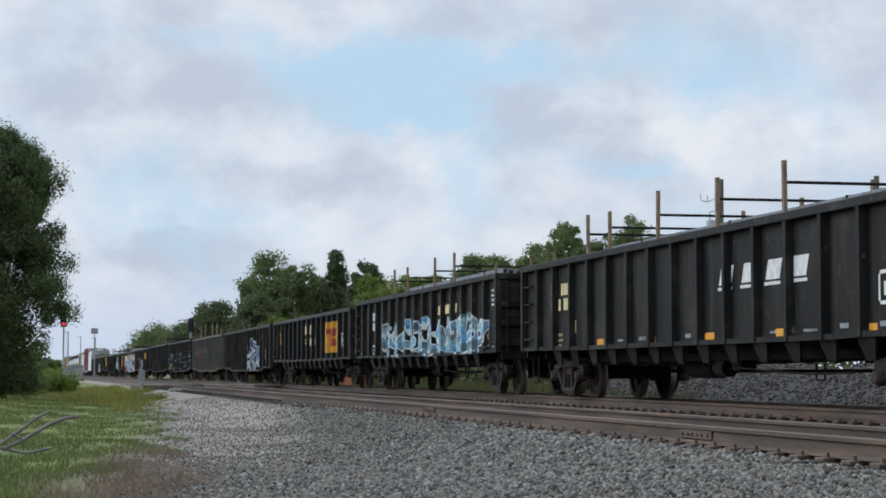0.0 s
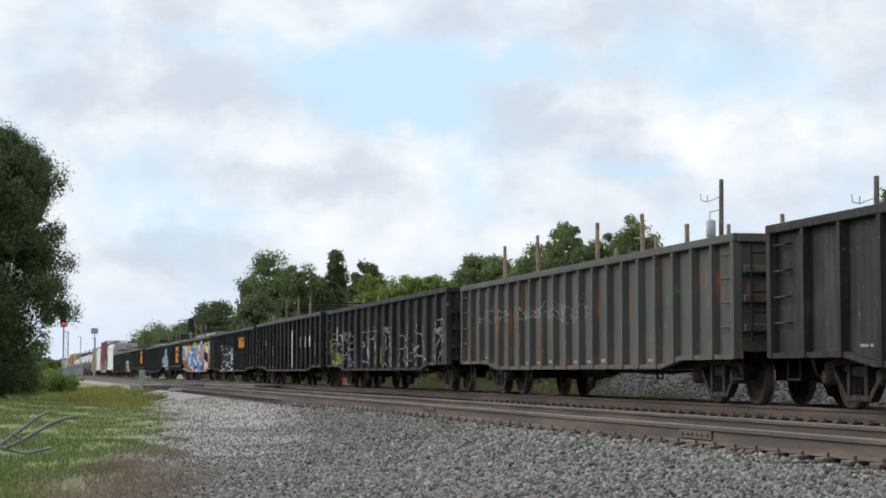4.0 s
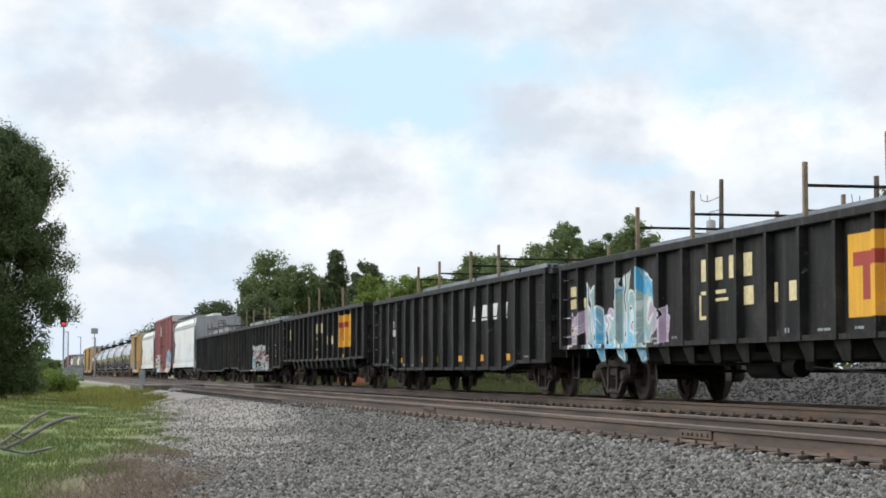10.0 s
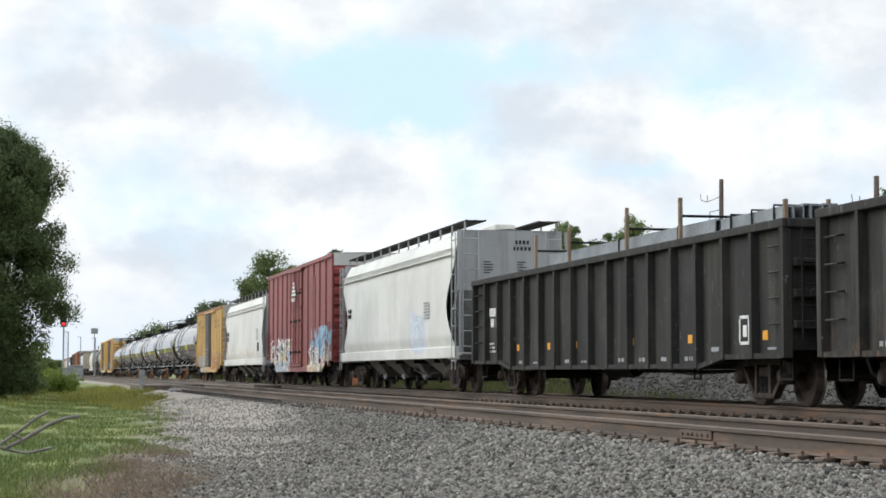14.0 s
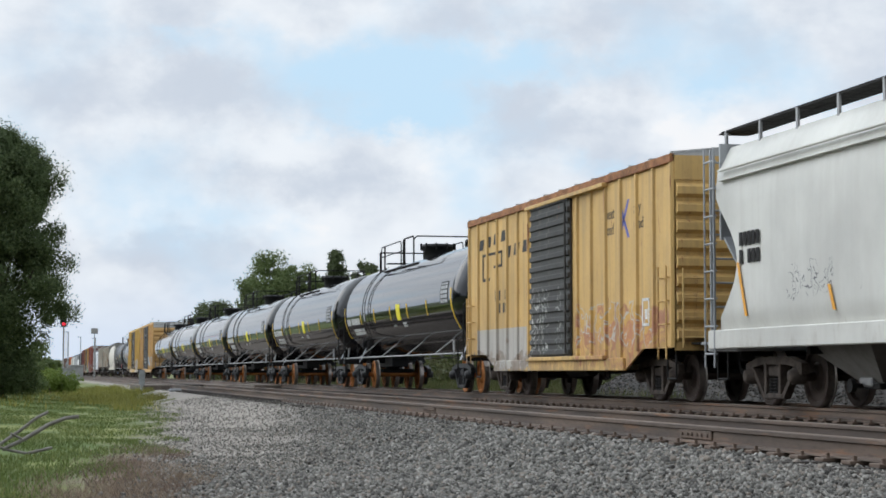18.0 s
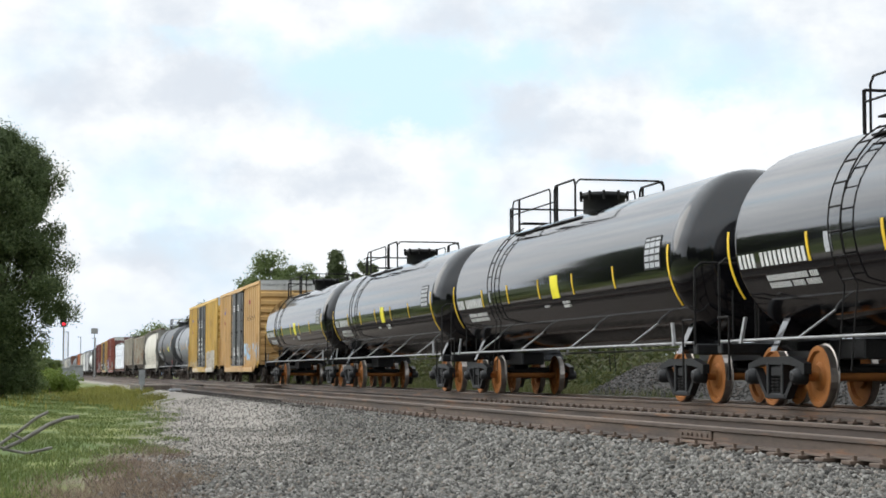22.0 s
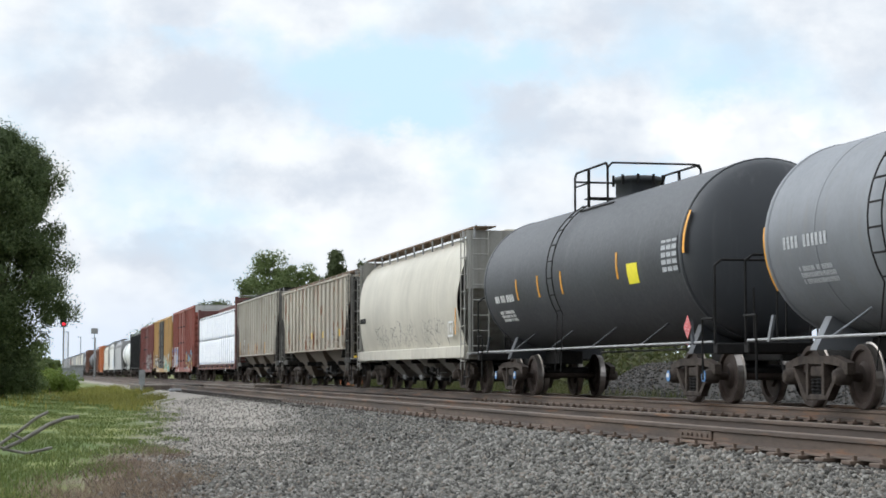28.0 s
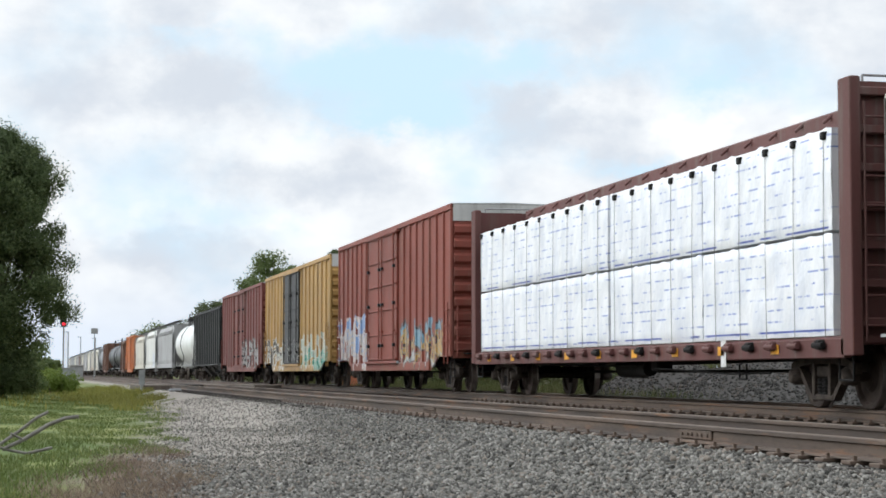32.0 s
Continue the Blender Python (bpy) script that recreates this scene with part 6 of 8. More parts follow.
P["yel_u"] = paint("boxcar_orange_yellow", (0.58, 0.355, 0.14), 0.6, 0.2, 0.12, tags=cross_tags(6.75, 3.5, 0.8, 1.15) + arch_tags(-5.75, -4.7, 3.35, 4.1) + [(-5.4, -2.6, 0.95, 1.95, [(0.35, 0.58, 0.80), (0.45, 0.66, 0.84), (0.62, 0.34, 0.10)], (0.36, 0.40, 0.44), 0.8, "loose", 24.0), (-8.8, -6.5, 1.1, 2.0, [(0.35, 0.58, 0.80), (0.62, 0.36, 0.12), (0.4, 0.6, 0.8)], (0.45, 0.46, 0.44), 0.7, "loose", 25.0)], fade=(0.6, 0.40, 0.18), rust_low=0.55)
P["yel_v"] = paint("boxcar_yellow_whitewashed", (0.60, 0.385, 0.10), 0.6, 0.25, 0.15, tags=cross_tags(6.9, 3.5, 0.6, 0.9) + [(-8.3, -2.6, 0.45, 1.8, [(0.62, 0.58, 0.52), (0.55, 0.52, 0.46), (0.64, 0.62, 0.56)], (0.35, 0.32, 0.28), 1.1, "fill", 26.0), (2.4, 9.0, 0.4, 1.3, [(0.6, 0.56, 0.5), (0.58, 0.4, 0.15)], (0.4, 0.36, 0.3), 0.7, "loose", 27.0)], fade=(0.6, 0.44, 0.2), rust_low=0.50)
P["pale"] = paint("boxcar_end_pale", (0.55, 0.55, 0.53), 0.6, 0.25)
P["roof"] = paint("boxcar_roof_galvanised", (0.42, 0.42, 0.41), 0.5, 0.35, 0.15)
P["tank_new"] = gloss("tank_gloss_black", (0.004, 0.004, 0.005))
P["tank_grey"] = paint("tank_grey", (0.195, 0.205, 0.22), 0.5, 0.2, 0.0, dirt_col=(0.12, 0.12, 0.12))
P["tank_dark"] = paint("tank_charcoal", (0.048, 0.051, 0.056), 0.5, 0.18, 0.0, dirt_col=(0.05, 0.05, 0.05), fade=(0.12, 0.12, 0.125))
P["tank_white"] = paint("tank_white", (0.72, 0.73, 0.70), 0.4, 0.15, dirt_col=(0.3, 0.28, 0.25), fade=(0.5, 0.5, 0.47))
P["cream_h"] = paint("hopper_cream", (0.53, 0.495, 0.415), 0.55, 0.2, 0.08, tags=[(-5.6, 4.6, 1.22, 1.95, [(0.1, 0.1, 0.1)], (0.13, 0.12, 0.11), 0.6, "outline", 29.0)], dirt_col=(0.28, 0.25, 0.2), fade=(0.45, 0.42, 0.36), rust_low=0.35)
P["rib_h1"] = paint("hopper_tan_rusted", (0.47, 0.43, 0.355), 0.65, 0.35, 0.52, tags=[(-6.5, 3.0, 1.45, 2.0, [(0.2, 0.17, 0.15)], (0.16, 0.11, 0.09), 0.45, "outline", 30.0)], dirt_col=(0.2, 0.16, 0.12), fade=(0.4, 0.35, 0.28), rust_low=0.80, grime_z=1.9)
P["rib_h2"] = paint("hopper_grey_tan", (0.46, 0.425, 0.36), 0.6, 0.40, 0.36, dirt_col=(0.16, 0.13, 0.10), fade=(0.36, 0.33, 0.28), rust_low=0.55, grime_z=2.1)
P["bay_dirty"] = paint("hopper_bay_dirty", (0.135, 0.112, 0.09), 0.75, 0.5, 0.1, dirt_col=(0.1, 0.08, 0.06))
P["maroon"] = paint("flatcar_maroon", (0.12, 0.045, 0.04), 0.65, 0.3, 0.15)
P["red_c"] = paint("boxcar_faded_red", (0.24, 0.062, 0.044), 0.6, 0.25, 0.15, tags=[(3.0, 8.8, 0.6, 2.4, [(0.60, 0.52, 0.45), (0.55, 0.50, 0.46), (0.20, 0.35, 0.62), (0.50, 0.36, 0.28)], (0.62, 0.58, 0.54), 0.8, "loose", 31.0), (-8.0, -2.0, 0.6, 2.0, [(0.50, 0.50, 0.48), (0.50, 0.30, 0.08), (0.15, 0.32, 0.42), (0.6, 0.55, 0.5)], (0.08, 0.07, 0.07), 0.7, "loose", 32.0)], fade=(0.38, 0.16, 0.11), rust_low=0.50)
P["yel_d"] = paint("boxcar_ochre", (0.44, 0.26, 0.085), 0.6, 0.3, 0.2, tags=[(2.9, 9.2, 0.6, 2.0, [(0.55, 0.56, 0.52), (0.05, 0.05, 0.05), (0.3, 0.42, 0.45)], (0.7, 0.7, 0.66), 0.7, "loose", 33.0), (-8.5, -2.0, 0.6, 2.0, [(0.1, 0.42, 0.36), (0.5, 0.52, 0.45), (0.06, 0.06, 0.06)], (0.6, 0.6, 0.55), 0.7, "loose", 34.0)], rust_low=0.50)
P["red_e"] = paint("boxcar_dark_red", (0.17, 0.045, 0.038), 0.65, 0.3, 0.2, tags=[(-7.5, -1.5, 0.7, 2.2, [(0.45, 0.45, 0.44), (0.35, 0.34, 0.33)], (0.08, 0.08, 0.08), 0.7, "loose", 35.0)], rust_low=0.40)
P["grey_f"] = paint("hopper_charcoal", (0.020, 0.021, 0.0215), 0.6, 0.3, 0.1, fade=(0.05, 0.05, 0.05), dirt_col=(0.03, 0.028, 0.025))
P["orange_k"] = paint("boxcar_orange", (0.52, 0.16, 0.05), 0.6, 0.25, 0.15)
P["brown"] = paint("car_brown", (0.16, 0.075, 0.05), 0.7, 0.35, 0.25)
P["mid_grey"] = paint("hopper_mid_grey", (0.33, 0.33, 0.33), 0.6, 0.3, 0.05)


def wrap_material():
    m = Nodes("lumber_wrap")
    sep = m.node("ShaderNodeSeparateXYZ")
    m.put(sep.inputs[0], m.co)
    y, z = sep.outputs[1], sep.outputs[2]
    row = m.math("FRACT", m.math("MULTIPLY", z, 1 / 0.17))
    band = m.math("MULTIPLY", m.step(row, 0.36, 0.40), m.math("SUBTRACT", 1.0, m.step(row, 0.52, 0.56)))
    dash = m.step(m.noise(1.0, 2, m.scaled(m.co, (0, 6.5, 5.9))).outputs[0], 0.48, 0.52)
    wide = m.step(m.noise(1.0, 1, m.scaled(m.co, (0, 1.3, 2.2), (0, 3, 0))).outputs[0], 0.42, 0.56)
    col = m.mix(m.step(m.noise(1.3, 6, m.scaled(m.co, (1.0, 1.6, 0.8)), 0.65).outputs[0], 0.35, 0.7), (0.86, 0.87, 0.88), (0.70, 0.73, 0.78))
    col = m.mix(m.math("MULTIPLY", m.math("MULTIPLY", m.math("MULTIPLY", band, dash), wide), 0.85), col, (0.16, 0.24, 0.55))
    stripe = m.math("FRACT", m.math("DIVIDE", m.math("SUBTRACT", z, 1.03), 1.42))
    stripe = m.math("MULTIPLY", m.step(stripe, 0.045, 0.05), m.math("SUBTRACT", 1.0, m.step(stripe, 0.065, 0.07)))
    col = m.mix(m.math("MULTIPLY", stripe, m.step(m.noise(0.9, 2).outputs[0], 0.42, 0.5)), col, (0.07, 0.12, 0.45))
    crease = m.noise(1.0, 3, m.scaled(m.co, (2.6, 2.6, 2.0)), 0.5).outputs[0]
    m.bump(crease, 0.8, 0.07)
    return m.done(col, 0.32, 0.0, 0.5)


M["wrap"] = wrap_material()
BLACK_GON = "black ribbed gondola car"


def letter_blocks(root, y0, y1, z0, z1, n, mat, slant=0.25, rise=0.0, under=True, x=-1.492):
    """A large painted name as n plain slanted blocks with a bar under each."""
    step = (y0 - y1) / n
    for k in range(n):
        y = y0 - k * step
        b = Mb()
        h = z1 - z0
        ya, yb = y - step * 0.55, y
        zb = z0 + rise * k
        b.hexa([(x - 0.006, ya, zb + h * 0.22), (x, ya, zb + h * 0.22), (x, yb, zb + h * 0.22), (x - 0.006, yb, zb + h * 0.22),
                (x - 0.006, ya - slant * h, zb + h), (x, ya - slant * h, zb + h), (x, yb - slant * h, zb + h), (x - 0.006, yb - slant * h, zb + h)])
        if under:
            b.box(x - 0.006, x, ya - 0.03, yb + 0.05, zb, zb + h * 0.13)
        part("letter_block", b, mat, root)


def rail_name(root, y0, mat):
    """The two-line cream name with its bent arrow, as plain blocks."""
    letter_blocks(root, y0, y0 - 2.5, 1.90, 2.36, 4, mat, 0.0, 0.0, False)
    letter_blocks(root, y0 - 1.75, y0 - 4.6, 1.48, 1.85, 3, mat, 0.0, 0.0, False)
    b = Mb().box(-1.498, -1.492, y0 - 1.1, y0 + 0.1, 1.78, 1.84).box(-1.498, -1.492, y0 + 0.02, y0 + 0.1, 1.42, 1.84).box(-1.498, -1.492, y0 - 0.4, y0 + 0.1, 1.38, 1.44)
    b.box(-1.498, -1.492, y0 - 1.2, y0 - 0.5, 1.66, 1.71)
    part("arrow_mark", b, mat, root)


def number_block(root, y, z=1.75, mat=None, x=-1.492, seed=1, s=1.0):
    mat = mat or M["white"]
    stencil(root, y, z, 1.5 * s, 0.62 * s, mat, 2, x=x, seed=seed, skip=0.5)
    stencil(root, y - 0.1, z - 0.75 * s, 0.9 * s, 0.34 * s, mat, 3, x=x, seed=seed + 5, skip=1.0)


def frame_mark(root, y, z, w=0.42, h=0.45, x=-1.492):
    b = Mb().box(x - 0.005, x, y - w / 2, y + w / 2, z, z + 0.05).box(x - 0.005, x, y - w / 2, y + w / 2, z + h - 0.05, z + h)
    b.box(x - 0.005, x, y - w / 2, y - w / 2 + 0.05, z, z + h).box(x - 0.005, x, y + w / 2 - 0.05, y + w / 2, z, z + h).box(x - 0.005, x, y - 0.1, y + 0.05, z + 0.12, z + 0.3)
    part("data_frame", b, M["white"], root)


STK = [(5.6, 0.85, 0.05, 1), (4.2, 0.9, 0.0, 1), (1.4, 0.92, -0.06, 1), (-1.6, 0.95, 0.0, 1), (-4.4, 0.95, 0.02, 1)]


def build_gondolas():
    r, h = gondola(18.9, 38.88, BLACK_GON + ", white block lettering and orange reflectors", P["blk"], "railgon", 2.78)
    letter_blocks(r, -2.0, -5.9, 1.82, 2.2, 4, M["white"], 0.3, 0.0)
    number_block(r, 7.9, 1.8, M["cream"], seed=2)
    patch(r, 6.2, 1.45, 0.3, 0.25, M["cream"], x=-1.492)
    for y in (4.4, 1.35, -1.55, -4.54, -7.53):
        patch(r, y, 1.09, 0.42, 0.15, M["orange"], x=-1.492)
    frame_mark(r, -8.0, 1.4)
    steel_load(r, h, 2.78, [(-8.5, 4.9)], STK, 1, 0.16)
    r, h = gondola(41.1, 60.31, BLACK_GON + ", tall white and blue graffiti along the side", P["g2"], "railgon", 2.78)
    letter_blocks(r, -2.7, -6.2, 2.0, 2.3, 4, M["cream"], 0.3, 0.0, False)
    number_block(r, 7.6, 1.85, M["white"], seed=3)
    patch(r, -9.3, 1.32, 0.3, 0.3, M["orange"], x=-1.492)
    stencil(r, -8.7, 2.1, 0.5, 0.45, M["white"], 4, x=-1.492, seed=4)
    steel_load(r, h, 2.78, [(-8.8, 2.4)], [(4.0, 0.88, 0.08, 1), (2.1, 0.9, 0.0, 1), (-1.6, 0.9, -0.12, 1), (-4.1, 0.9, 0.0, 1), (-8.6, 0.3, 0.0, 0)], 2, 0.2)
    r, h = gondola(61.37, 81.54, BLACK_GON + ", cream lettering and a yellow emblem panel", P["g3"], "railgon", 2.66)
    rail_name(r, 1.8, M["cream"])
    number_block(r, 9.0, 1.7, M["gold"], seed=5)
    frame_mark(r, -7.8, 1.45)
    patch(r, -9.6, 1.75, 0.12, 1.0, M["orange"], x=-1.492)
    patch(r, -7.2, 1.4, 0.1, 0.4, M["orange"], x=-1.492)
    r, h = gondola(82.77, 102.71, BLACK_GON + ", one white and blue graffiti tag", P["g4"], "straight", 2.63)
    number_block(r, 5.9, 1.6, seed=6, s=0.7)
    frame_mark(r, -7.7, 1.15)
    r, h = gondola(103.99, 122.84, "weathered grey gondola car with faint scrawls and wooden stakes", P["g5"], "straight", 2.62, 20)
    steel_load(r, h, 2.62, [], [(5.9, 0.85, 0, 0), (3.0, 0.88, 0, 0), (-1.45, 0.82, 0, 0), (-4.3, 0.85, 0.1, 0), (-6.6, 0.4, 0, 0)], 5)
    r, h = gondola(124.46, 144.55, "dusty black gondola car with grey scrawls and yellow reflector bars", P["g6"], "straight", 2.68)
    for y in (9.75, 6.5, 2.7, -0.1, -2.3, -6.1):
        patch(r, y, 1.05 if y < 9 else 1.45, 0.13, 0.5, M["yellow"], "reflector", -1.492)
    number_block(r, 8.4, 1.62, seed=7, s=0.9)
    r, h = gondola(145.93, 165.82, BLACK_GON + ", white block letters and a load of steel", P["blk"], "straight", 2.72)
    letter_blocks(r, -3.3, -6.9, 1.56, 1.95, 4, M["white"], 0.3)
    number_block(r, 7.7, 1.75, seed=8)
    patch(r, -1.47, 1.5, 0.35, 1.5, M["white"], "painted_streak", -1.492)
    frame_mark(r, -7.9, 1.2)
    stencil(r, 4.9, 1.3, 0.8, 0.45, M["white"], 3, x=-1.492, seed=9)
    for y in (6.0, 5.0, 4.2, 0.5, -8.8):
        stencil(r, y, 0.74, 0.5, 0.1, M["white"], 1, x=-1.492, seed=int(y * 3) + 50)
    steel_load(r, h, 2.72, [(-8.9, 2.9)], [(5.6, 0.4, 0, 0), (1.5, 0.9, -0.2, 1), (-2.3, 0.92, 0, 1), (-5.6, 0.9, 0, 1)], 7, 0.14)
    r, h = gondola(167.01, 187.36, "black gondola car with white-outlined graffiti and an orange panel", P["gC"], "straight", 2.68)
    for y, z in ((-9.55, 1.3), (9.0, 1.1)):
        patch(r, y, z, 0.12, 0.75, M["orange"], x=-1.492)
    for y in (-1.2, -2.2, -4.6):
        patch(r, y, 1.5, 0.28, 0.36, M["orange"], "painted_block", -1.492)
    number_block(r, 8.6, 1.75, M["gold"], seed=10, s=0.9)
    frame_mark(r, -7.75, 0.9)
    r, h = gondola(188.76, 208.65, "gondola car covered in orange, tan and blue graffiti, loaded with steel", P["gD"], "straight", 2.66)
    for y in (-0.8, -3.4, 9.2):
        patch(r, y, 1.25, 0.42, 0.14, M["yellow"], x=-1.6)
    steel_load(r, h, 2.66, [(-9.0, 4.6)], [(5.6, 0.3, 0, 0), (2.2, 0.92, -0.08, 1), (-1.5, 0.9, 0.04, 1), (-4.3, 0.95, 0, 1)], 9, 0.3)
    r, h = gondola(209.75, 229.52, BLACK_GON + ", yellow emblem panel and pink and blue graffiti", P["gE"], "railgon", 2.66)
    rail_name(r, 1.8, M["cream"])
    number_block(r, 9.4, 1.8, M["cream"], seed=11, s=0.8)
    stencil(r, -8.0, 1.2, 0.4, 0.9, M["white"], 3, x=-1.492, seed=12)
    steel_load(r, h, 2.66, [(-8.9, 5.2)], [(5.5, 0.88, 0, 1), (2.6, 0.9, -0.04, 1), (-2.15, 0.95, 0, 1), (-4.9, 0.95, 0.05, 1)], 10, 0.2)
    r, h = gondola(230.55, 250.77, BLACK_GON + ", white block letters and orange reflectors", P["blk"], "straight", 2.68)
    letter_blocks(r, -3.0, -6.8, 1.78, 2.15, 4, M["white"], 0.3)
    number_block(r, 8.1, 1.6, seed=13, s=0.8)
    patch(r, 0.18, 1.55, 0.16, 0.8, M["white"], "painted_streak", -1.492)
    for y in (8.9, 6.15, 3.0, 1.33, -1.61, -3.9, -6.47):
        patch(r, y, 0.88, 0.4, 0.15, M["orange"], x=-1.492)
    steel_load(r, h, 2.68, [(-8.8, 4.4)], [(4.3, 0.85, 0, 1), (1.5, 0.9, 0, 1), (-2.2, 0.9, 0, 1), (-5.1, 0.92, 0.03, 1)], 11, 0.22)
    r, h = gondola(252.48, 272.13, BLACK_GON + ", cream lettering and a large yellow emblem panel", P["gG"], "railgon", 2.74)
    rail_name(r, 1.2, M["cream"])
    number_block(r, 8.7, 1.85, M["cream"], seed=14, s=0.8)
    for y in (6.6, 3.89, 0.86, -1.94, -4.99, -7.97):
        patch(r, y, 1.08, 0.42, 0.16, M["orange"], x=-1.492)
    frame_mark(r, -8.3, 1.5)
    steel_load(r, h, 2.74, [], [(3.9, 0.75, 0.0, 0), (1.3, 0.95, 0, 0), (-4.4, 0.85, 0.25, 0)], 12)
    r, h = gondola(272.98, 292.98, "dusty black gondola car with white graffiti, loaded with grey steel", P["gH"], "straight", 2.72)
    number_block(r, 7.8, 1.55, seed=15, s=0.7)
    frame_mark(r, -7.7, 1.25, 0.7, 0.5)
    patch(r, -9.0, 1.55, 0.13, 1.0, M["orange"], "painted_streak", -1.492)
    patch(r, 8.8, 1.5, 0.1, 0.8, M["orange"], "painted_streak", -1.492)
    steel_load(r, h, 2.72, [(-6.5, 4.6), (-9.2, -6.9)], [(4.8, 0.88, 0, 1), (1.9, 0.82, -0.1, 1), (-2.6, 0.84, 0, 1), (-4.3, 0.82, -0.1, 0)], 13, 0.26)
    r, h = gondola(294.11, 313.74, "dusty dark gondola car with orange reflectors, loaded with grey steel", P["gI"], "straight", 2.70)
    number_block(r, 8.6, 1.6, seed=16, s=0.8)
    for y in (8.6, 5.75, 3.2, 1.2, -2.41, -5.52, -8.8):
        patch(r, y, 1.08, 0.2, 0.14, M["orange"], x=-1.492)
    frame_mark(r, -7.95, 0.95)
    steel_load(r, h, 2.70, [(-5.9, 4.2), (-9.0, -6.3)], [(4.7, 0.84, 0, 1), (2.1, 0.86, 0, 1), (-1.7, 0.86, -0.05, 1), (-4.7, 0.86, 0, 1), (-9.3, 0.4, 0, 0)], 14, 0.34)


def build_mixed():
    r, h = smooth_hopper(315.81, 334.17, "white covered hopper car with smooth sides and grey graffiti", P["white_h"], 4.16, end_mat=P["hop_end"])
    stencil(r, -5.0, 2.0, 0.8, 0.5, M["stencil_dim"], 6, x=-1.5, seed=21)
    stencil(r, 7.6, 2.35, 0.7, 0.35, M["steel_dark"], 2, x=-1.5, seed=22)
    r, h = boxcar(335.82, 354.02, "red plug-door boxcar with graffiti along the bottom of the side", P["red_b"], 4.80, 0.58, (-1.5, 1.35), P["red_b"], 12, P["roof"], end_top=P["pale"], double=True)
    b = Mb()
    for k, (yy, w) in enumerate(((0.55, 1.2), (0.4, 0.9), (0.25, 0.6), (0.1, 0.3))):
        b.box(-1.68, -1.67, -0.05 - w / 2, -0.05 + w / 2, 3.62 + k * 0.15, 3.72 + k * 0.15)
    part("emblem", b, M["white"], r)
    stencil(r, 0.6, 3.4, 1.1, 0.16, M["white"], 2, x=-1.67, seed=23)
    plug = Mb().box(-1.53, -1.49, -4.9, -3.8, 1.8, 4.2, 0.01)
    part("side_hatch", plug, P["red_b"], r)
    r, h = smooth_hopper(355.64, 373.71, "white covered hopper car with brown and black scrawls", P["white_h2"], 4.14, end_mat=P["hop_end"])
    stencil(r, 7.5, 2.2, 0.9, 0.55, M["steel_dark"], 2, x=-1.5, seed=24)
    stencil(r, -5.6, 2.1, 0.9, 0.55, M["stencil_dim"], 6, x=-1.5, seed=25)
    for y, z, dy, dz in ((7.28, 1.39, 0.33, 0.84), (4.03, 1.38, 0.17, 0.36), (1.2, 1.38, 0.12, 0.34), (-1.7, 1.38, 0.1, 0.34), (-4.6, 1.38, 0.1, 0.34)):
        part("reflector", Mb().extrude_x([(y, z), (y + dy, z + dz), (y + dy - 0.09, z + dz), (y - 0.09, z)], -1.508, -1.501), M["orange"], r)
    part("reporting_plate", Mb().box(-1.51, -1.49, -6.6, -6.1, 1.55, 1.95), M["steel_dark"], r)
    r, h = boxcar(375.22, 390.45, "rust-streaked yellow boxcar with a black ribbed sliding door", P["yel_m"], 4.24, 0.58, (-1.5, 1.52), P["door_dk"], 16, P["roof"], double=False, eave=M["rust_trim"], gable=0.16)
    letter_blocks(r, 6.55, 3.7, 3.40, 3.72, 4, M["black"], 0.3, 0.03, False, -1.502)
    letter_blocks(r, 4.0, 1.7, 3.08, 3.42, 3, M["black"], 0.3, 0.02, False, -1.502)
    part("arrow_mark", Mb().box(-1.508, -1.502, 4.3, 6.2, 3.30, 3.36).box(-1.508, -1.502, 6.12, 6.22, 2.72, 3.36).box(-1.508, -1.502, 5.5, 6.2, 2.70, 2.77).box(-1.508, -1.502, 4.3, 4.4, 3.0, 3.36).box(-1.508, -1.502, 4.3, 5.1, 2.98, 3.04), M["black"], r)
    words(r, "next\nload", -3.75, 3.42, 0.3, M["black"], -1.497)
    words(r, "any\nroad", -5.45, 3.42, 0.3, M["black"], -1.497)
    x_mark(r, -4.87, 3.35, 0.55, 0.7)
    stencil(r, 5.0, 1.9, 1.3, 0.6, M["black"], 2, x=-1.497, seed=27, skip=0.9)
    frame_mark(r, -6.1, 1.35, 0.4, 0.5, -1.5)
    for k in range(6):
        tank(k)
    r, h = boxcar(509.39, 527.68, "tall orange-yellow boxcar with black plug doors and pale blue graffiti", P["yel_u"], 4.83, 0.59, (-2.49, 2.56), P["door_dk2"], 22, P["roof"], end_top=P["pale"])
    words(r, "Railcar Pooling Experts", -3.55, 3.1, 0.42, M["black"], -1.497, 0.1, 1.0)
    stencil(r, 8.5, 2.2, 2.6, 0.75, M["brownish"], 2, x=-1.497, seed=28, skip=1.2)
    frame_mark(r, -7.45, 1.3, 0.45, 0.5, -1.5)
    patch(r, -8.3, 0.98, 0.5, 0.24, M["yellow"], x=-1.5)
    for y in (0.9, -0.9):
        stencil(r, y + 0.5, 3.7, 0.7, 0.35, M["white"], 3, x=-1.61, seed=29)
        stencil(r, y + 0.3, 1.4, 0.6, 0.5, M["white"], 2, x=-1.61, seed=30)
    end_words(r, h, "EXCESS HEIGHT CAR", 4.62)
